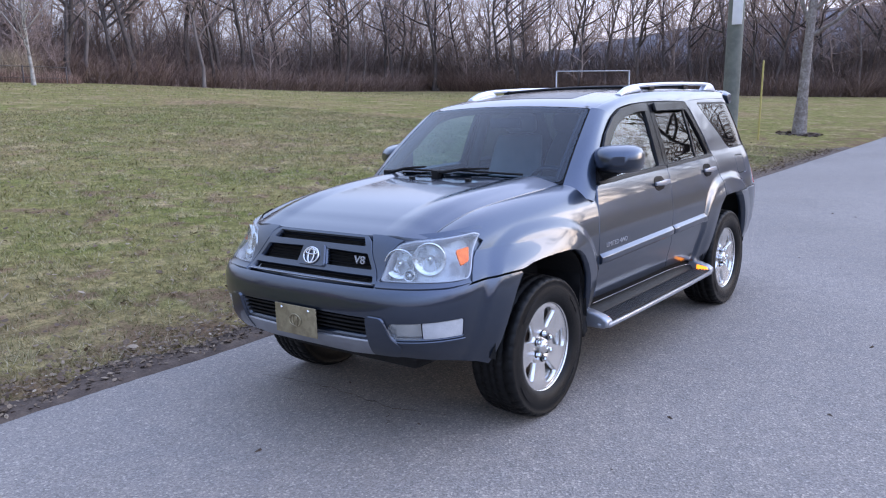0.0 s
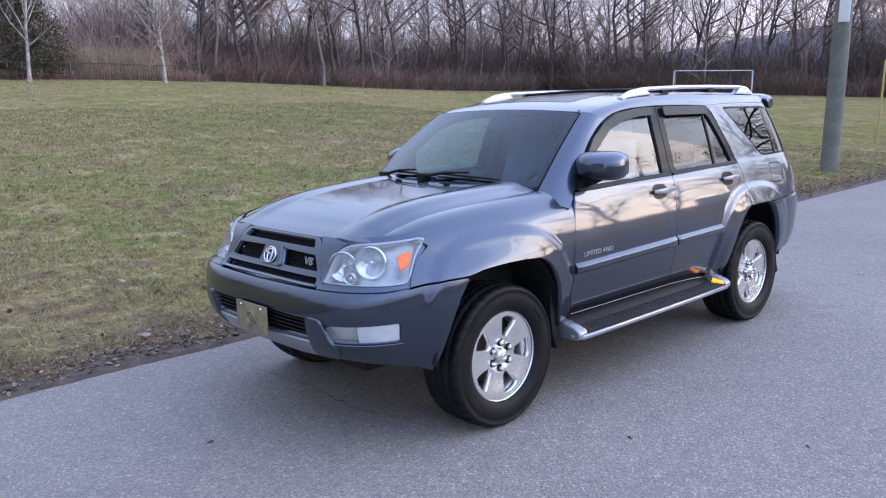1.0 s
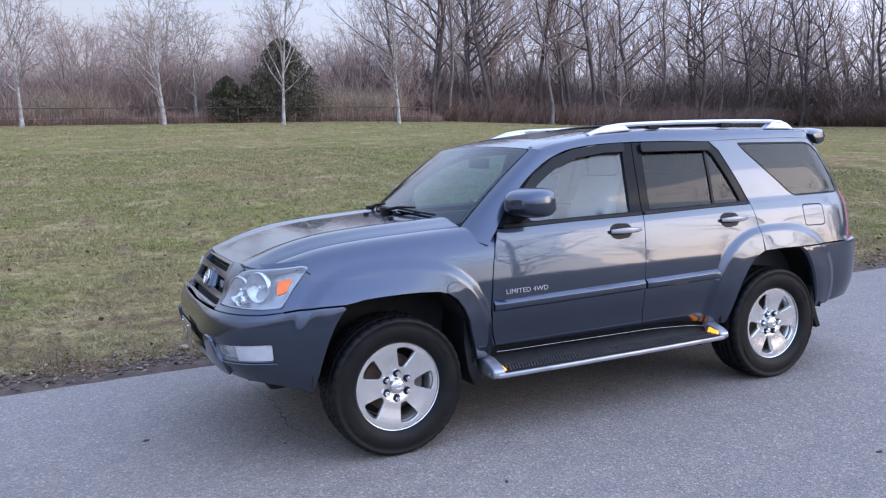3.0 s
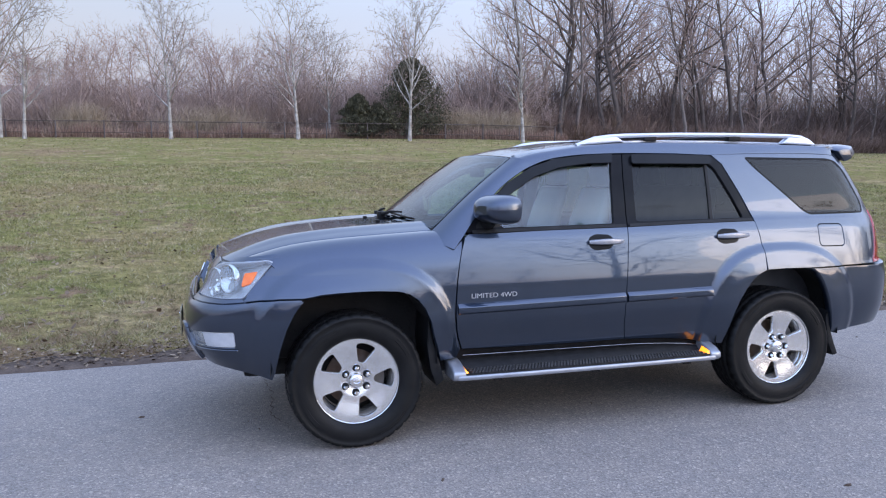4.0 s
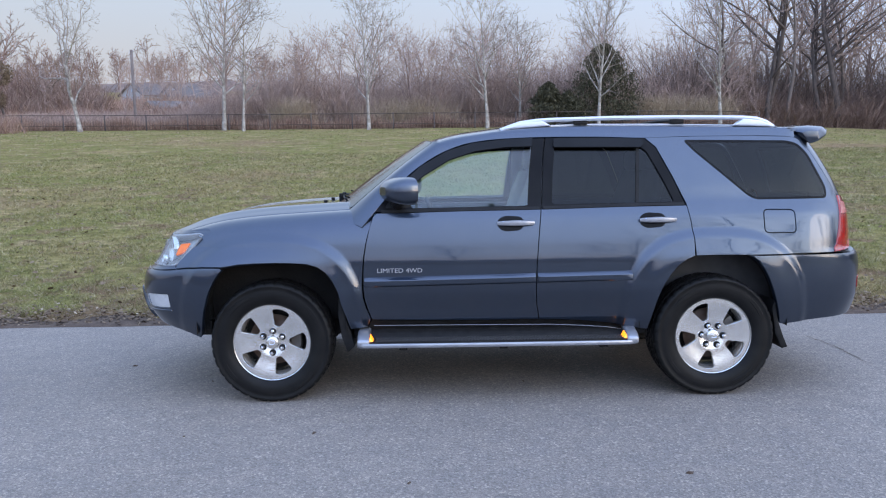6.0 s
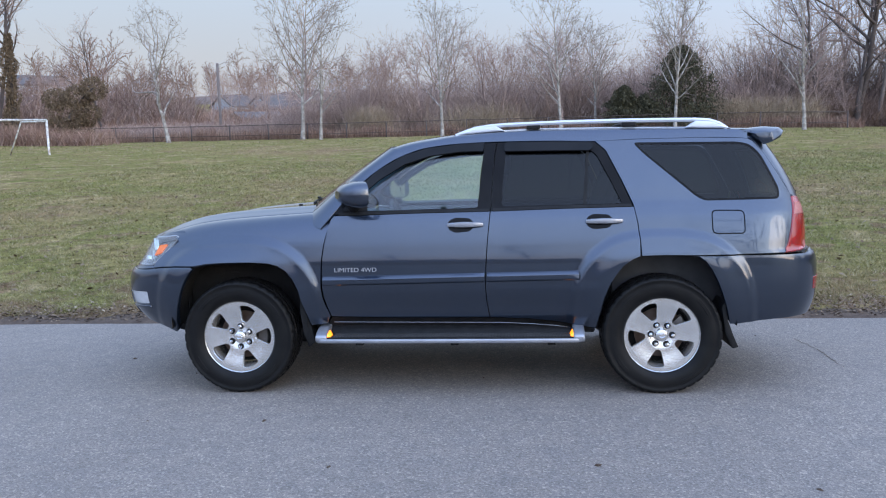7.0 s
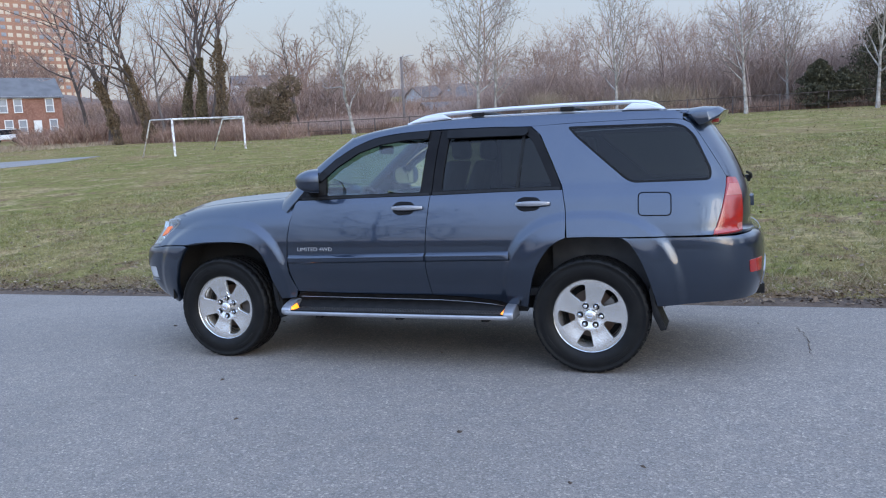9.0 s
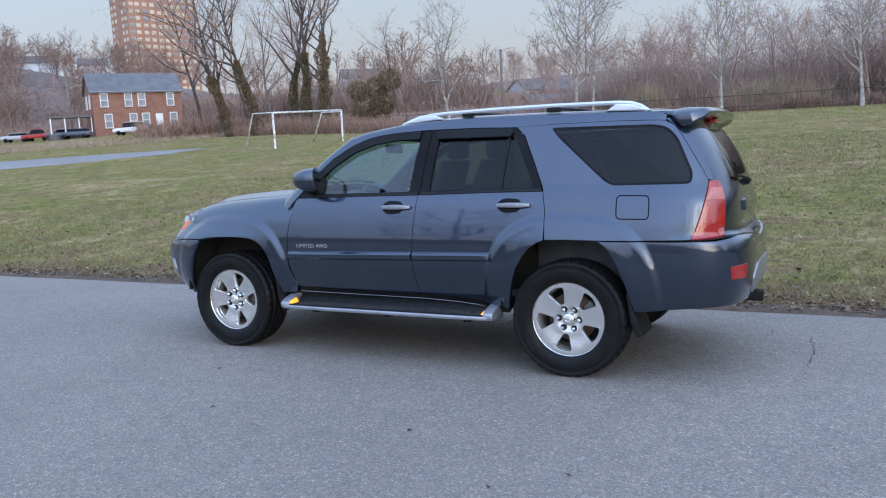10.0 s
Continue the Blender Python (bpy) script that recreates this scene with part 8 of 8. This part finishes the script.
def parked_car(x, y, turn, body_mat, label, tall=1.0, pickup=False):
    c = thing("parked_car", label, "car", "cars parked by the brick house", at=(x, y, ground_z(x, y)))
    c.rotation_euler = (0, 0, radians(turn))
    b = Buf()
    prof = [(-2.3, 0.45), (-2.35, 0.85), (-2.1, 0.98), (-1.1, 1.05), (2.1, 1.05 * (tall * 0.5 + 0.5)), (2.35, 0.9), (2.3, 0.45)]
    for s in (-0.88, 0.88):
        b.v += [(px, s, pz) for px, pz in prof]
    k = len(prof)
    b.f = [tuple(range(k)), tuple(reversed(range(k, 2 * k)))] + [(i, (i + 1) % k, k + (i + 1) % k, k + i) for i in range(k)]
    part("body", soften(b.mesh("body", body_mat), 0.08, 3), c)
    g = Buf()
    x1, x2 = (0.6, 0.9) if pickup else (1.6, 2.15)
    for s, wd in ((-1, 1), (1, 1)):
        g.v += [(-1.15, s * 0.80, 1.02), (-0.55, s * 0.64, 1.50 * tall), (x1, s * 0.64, 1.52 * tall), (x2, s * 0.80, 1.02)]
    g.f = [(0, 1, 2, 3), (7, 6, 5, 4), (0, 4, 5, 1), (1, 5, 6, 2), (2, 6, 7, 3)]
    part("cabin", soften(g.mesh("cabin", GLOSS_BLACK), 0.04), c, "dark glazed cabin")
    r = Buf()
    r.box((-0.58, -0.66, 1.47 * tall), (x1 + 0.05, 0.66, 1.54 * tall))
    part("roof", soften(r.mesh("roof", body_mat), 0.03), c)
    for wx in (-1.45, 1.40):
        for s in (-0.80, 0.80):
            wl = lathe([(0.0, -0.11), (0.20, -0.11), (0.21, -0.10), (0.33, -0.10), (0.34, 0.0), (0.33, 0.10), (0.0, 0.10)], 20)
            o = part("wheel", wl.mesh("wheel", RUBBER, True), c)
            o.location = (wx, s, 0.34)
    return c


RED_PAINT = material("red_car_paint", (0.42, 0.030, 0.026), (0.36, 0.026, 0.022), 3, 0.3, coat=0.6)
WHITE_PAINT = material("white_car_paint", (0.70, 0.70, 0.71), (0.64, 0.64, 0.65), 3, 0.3, coat=0.6)
NAVY_PAINT = material("navy_car_paint", (0.045, 0.060, 0.095), (0.035, 0.048, 0.08), 3, 0.3, coat=0.6)
SILVER_CAR = material("silver_car_paint", (0.45, 0.47, 0.50), (0.40, 0.42, 0.45), 3, 0.3, 0.3, coat=0.6)
parked_car(-89.8, 80, 25, WHITE_PAINT, "white sport-utility car parked by the brick house", 1.22)
parked_car(-110.2, 80, 25, RED_PAINT, "red pickup truck parked by the brick house", 1.2, True)
parked_car(-105.2, 80.6, 40, NAVY_PAINT, "dark blue saloon car parked by the brick house", 0.98)
parked_car(-100.9, 79.5, 35, NAVY_PAINT, "dark blue saloon car parked by the brick house", 0.98)
parked_car(-116.0, 80.5, 30, SILVER_CAR, "silver saloon car parked by the brick house", 0.95)


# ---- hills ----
# distance haze is mixed into this blue-grey
FAR_WOOD = material("haze_tinted_far_woods", (0.120, 0.112, 0.128), (0.090, 0.084, 0.098), 0.05, 0.95, fine=(0.155, 0.142, 0.155), fine_scale=0.35, fine_amount=0.6)
BROWN_WOOD = material("brown_far_woods", (0.165, 0.112, 0.090), (0.105, 0.072, 0.060), 0.08, 0.95, fine=(0.24, 0.17, 0.14), fine_scale=0.6, fine_amount=0.6)


def ridge(name, label, dist, az0, az1, crest, mat, depth, step=0.35):
    """A wooded ridge on an arc round the road, crest height by bearing."""
    b = Buf()
    cols = int((az1 - az0) / step) + 1
    for i in range(cols):
        az = az0 + (az1 - az0) * i / (cols - 1)
        h = crest(az)
        for d, k in ((0, 0.0), (0.25, 0.45), (0.5, 0.8), (0.75, 0.97), (1.0, 1.0), (1.4, 0.8)):
            r = dist + depth * d
            x, y = r * math.cos(radians(az)), r * math.sin(radians(az))
            rough = h * 0.06 * noise.noise((az * 0.5, d * 2, 1)) + 0.5 * noise.noise((az * 4, d * 5, 2))
            b.v.append((x, y, h * k + (rough if k else -6)))
    for i in range(cols - 1):
        for k in range(5):
            b.f.append((i * 6 + k, (i + 1) * 6 + k, (i + 1) * 6 + k + 1, i * 6 + k + 1))
    thing(name, label, "hill", kind="structure", mesh=b.mesh(name, mat))


right_crest = knots([(-30, 36), (-5, 44), (8, 46), (17, 40), (24, 31), (31, 20), (38, 9), (46, 5)])
ridge("backdrop_hill", "wooded ridge behind the woods, haze put into its blue-grey colour", 420, -30, 46, right_crest, FAR_WOOD, 160, 0.2)
left_crest = knots([(80, 3), (88, 8), (96, 15), (104, 18), (110, 17), (114, 15), (120, 13), (130, 16), (140, 23), (152, 26), (165, 22), (180, 14)])
ridge("wooded_slope", "brown wooded slope behind the houses", 150, 80, 180, left_crest, BROWN_WOOD, 120, 0.2)
blue_crest = knots([(60, 10), (95, 20), (105, 27), (115, 29), (125, 25), (180, 25)])
ridge("backdrop_far_hill", "far hills with blue haze painted into their colour", 900, 60, 180, blue_crest, FAR_WOOD, 200)


# town-side thicket and slope trees
def spot_town(r):
    while True:
        x, y = r.uniform(-80, -16), r.uniform(60, 116)
        if math.degrees(math.atan2(y + 5.7, x - 4.4)) < 129:
            return x, y, 1, 0.8 + 0.7 * noise.noise((x * 0.2, y * 0.2, 6))


thing("town_brush", "brown bare brush between the fence and the cottages", "brush", kind="stuff", mesh=scrub(8, 14000, spot_town, 1.9, 0.03, 0.5).mesh("town_brush", TWIG_BROWN))
town = Buf()
for i in range(34):
    x, y = wr.uniform(-62, -16), wr.uniform(66, 118)
    drop_in(town, bushes[i % 4], x, y, wr.uniform(0.35, 0.75))
for i in range(16):
    x, y = wr.uniform(-62, -20), wr.uniform(84, 125)
    drop_in(town, low[i % 4], x, y, wr.uniform(0.35, 0.55))
thing("town_thicket", "bare bushes and young trees among the cottages", "thicket", kind="stuff", mesh=town.mesh("town_thicket", TWIG_GREY))

def spot_slope(r):
    az = r.uniform(117, 152)
    d = r.uniform(95, 150)
    x, y = d * math.cos(radians(az)), d * math.sin(radians(az))
    view = math.degrees(math.atan2(y + 5.7, x - 4.4))
    if 131 < view < 149 and math.hypot(x, y) < 145:
        k = (152 + d * 0.25) / d
        return x * k, y * k, 1, 0.9
    return x, y, 1, 0.7 + 0.6 * noise.noise((az * 0.5, d * 0.1, 0))


thing("slope_thicket", "grey-brown bare thicket on the slope among the houses", "thicket", kind="stuff", mesh=scrub(6, 12000, spot_slope, 6.0, 0.04, 0.5).mesh("slope_thicket", TWIG_BROWN))
slope = Buf()


def spot_verge(r):
    az, d = radians(r.uniform(129.5, 137.0)), r.uniform(84, 99)
    x, y = 4.4 + d * math.cos(az), -5.7 + d * math.sin(az)
    return x, y, 1, 0.8 + 0.6 * noise.noise((x * 0.25, y * 0.25, 6))


def spot_straw(r):
    az, d = radians(r.uniform(127, 150)), 78 + 20 * r.uniform(0, 1)
    x, y = 4.4 + d * math.cos(az), -5.7 + d * math.sin(az)
    return x, y, 1, 0.9 + 0.5 * noise.noise((x * 0.3, y * 0.3, 2))


def spot_grove(r):
    az, d = radians(r.uniform(113.5, 133.5)), 92 + 42 * r.uniform(0, 1)
    x, y = 4.4 + d * math.cos(az), -5.7 + d * math.sin(az)
    return x, y, 1, 0.75 + 0.75 * noise.noise((x * 0.12, y * 0.12, 9))


thing("grove_thicket", "brown bare thicket behind the ivy-clad trees", "thicket", kind="stuff", mesh=scrub(16, 11000, spot_grove, 5.0, 0.035, 0.42).mesh("grove_thicket", TWIG_RUST))
thing("verge_brush", "grey-brown bare brush before the brick house", "brush", kind="stuff", mesh=scrub(14, 6000, spot_verge, 2.3, 0.035, 0.55).mesh("verge_brush", TWIG_BROWN))
thing("straw_weeds", "straw-coloured dead weeds beyond the concrete court", "weeds", kind="stuff", mesh=scrub(15, 9000, spot_straw, 0.55, 0.03, 0.6).mesh("straw_weeds", REED))
SLOPE_TREE = dict(WOODS, kids=(14, 7, 5), levels=3, clear=0.18, thin=0.05)
far_trees = [tree_bufs(231 + i, 12, 0.18, SLOPE_TREE) for i in range(3)] + [tree_bufs(241 + i, 8, 0.14, dict(BUSHY, kids=(14, 7, 6), thin=0.05)) for i in range(3)]
rise_at = knots([(0, 0.0), (0.25, 0.45), (0.5, 0.8), (0.75, 0.97), (1.0, 1.0)])
for i in range(300):
    az, u = (wr.uniform(97, 158), wr.uniform(-0.45, 1.0)) if i < 150 else (wr.uniform(134, 158), wr.uniform(0.0, 0.95))
    d = 150 + 120 * u
    x, y = d * math.cos(radians(az)), d * math.sin(radians(az))
    view = math.degrees(math.atan2(y + 5.7, x - 4.4))
    if u < 0 and (132 < view < 149 or view < 112):
        continue
    z = max(ground_z(x, y), left_crest(az) * rise_at(max(u, 0))) - 0.5
    drop_in(slope, far_trees[i % 6], x, y, wr.uniform(0.6, 1.05), z)
thing("slope_woods", "bare winter trees on the slope among the houses", "woods", kind="stuff", mesh=slope.mesh("slope_woods", TWIG_RUST))


# ---- across the road, behind the walk: turf edge and bare trees that the paint and glass reflect ----
def spot_behind(r):
    x = r.uniform(-70, 75)
    return x, -34 - abs(r.normal(0, 4)), 1, 0.9 + 0.6 * noise.noise((x * 0.15, 4, 1))


thing("roadside_thicket", "brown bare thicket across the road", "thicket", kind="stuff", mesh=scrub(7, 9000, spot_behind, 2.6, 0.03).mesh("roadside_thicket", TWIG_BROWN))
for i in range(18):
    put((woods_a, woods_b, woods_c)[i % 3], -68 + 8 * i + wr.uniform(-2.5, 2.5), -46 + wr.uniform(-6, 5), wr.uniform(0, 360), wr.uniform(0.5, 0.75))
for i in range(9):
    put((woods_a, woods_b, woods_c)[i % 3], 26 + 5.5 * i, -19 - 1.2 * i + wr.uniform(-2, 2), wr.uniform(0, 360), wr.uniform(0.6, 0.9))
for i in range(22):
    put((woods_b, woods_a, woods_c)[i % 3], 36 + 1.9 * i + wr.uniform(-2, 2), -10.5 - 0.25 * i - abs(wr.normal(0, 4)), wr.uniform(0, 360), wr.uniform(0.6, 1.0))
put(road_tree, 10.5, -17.5, 130, 0.9)
put(road_tree, -7.5, -20.5, 250, 0.8)
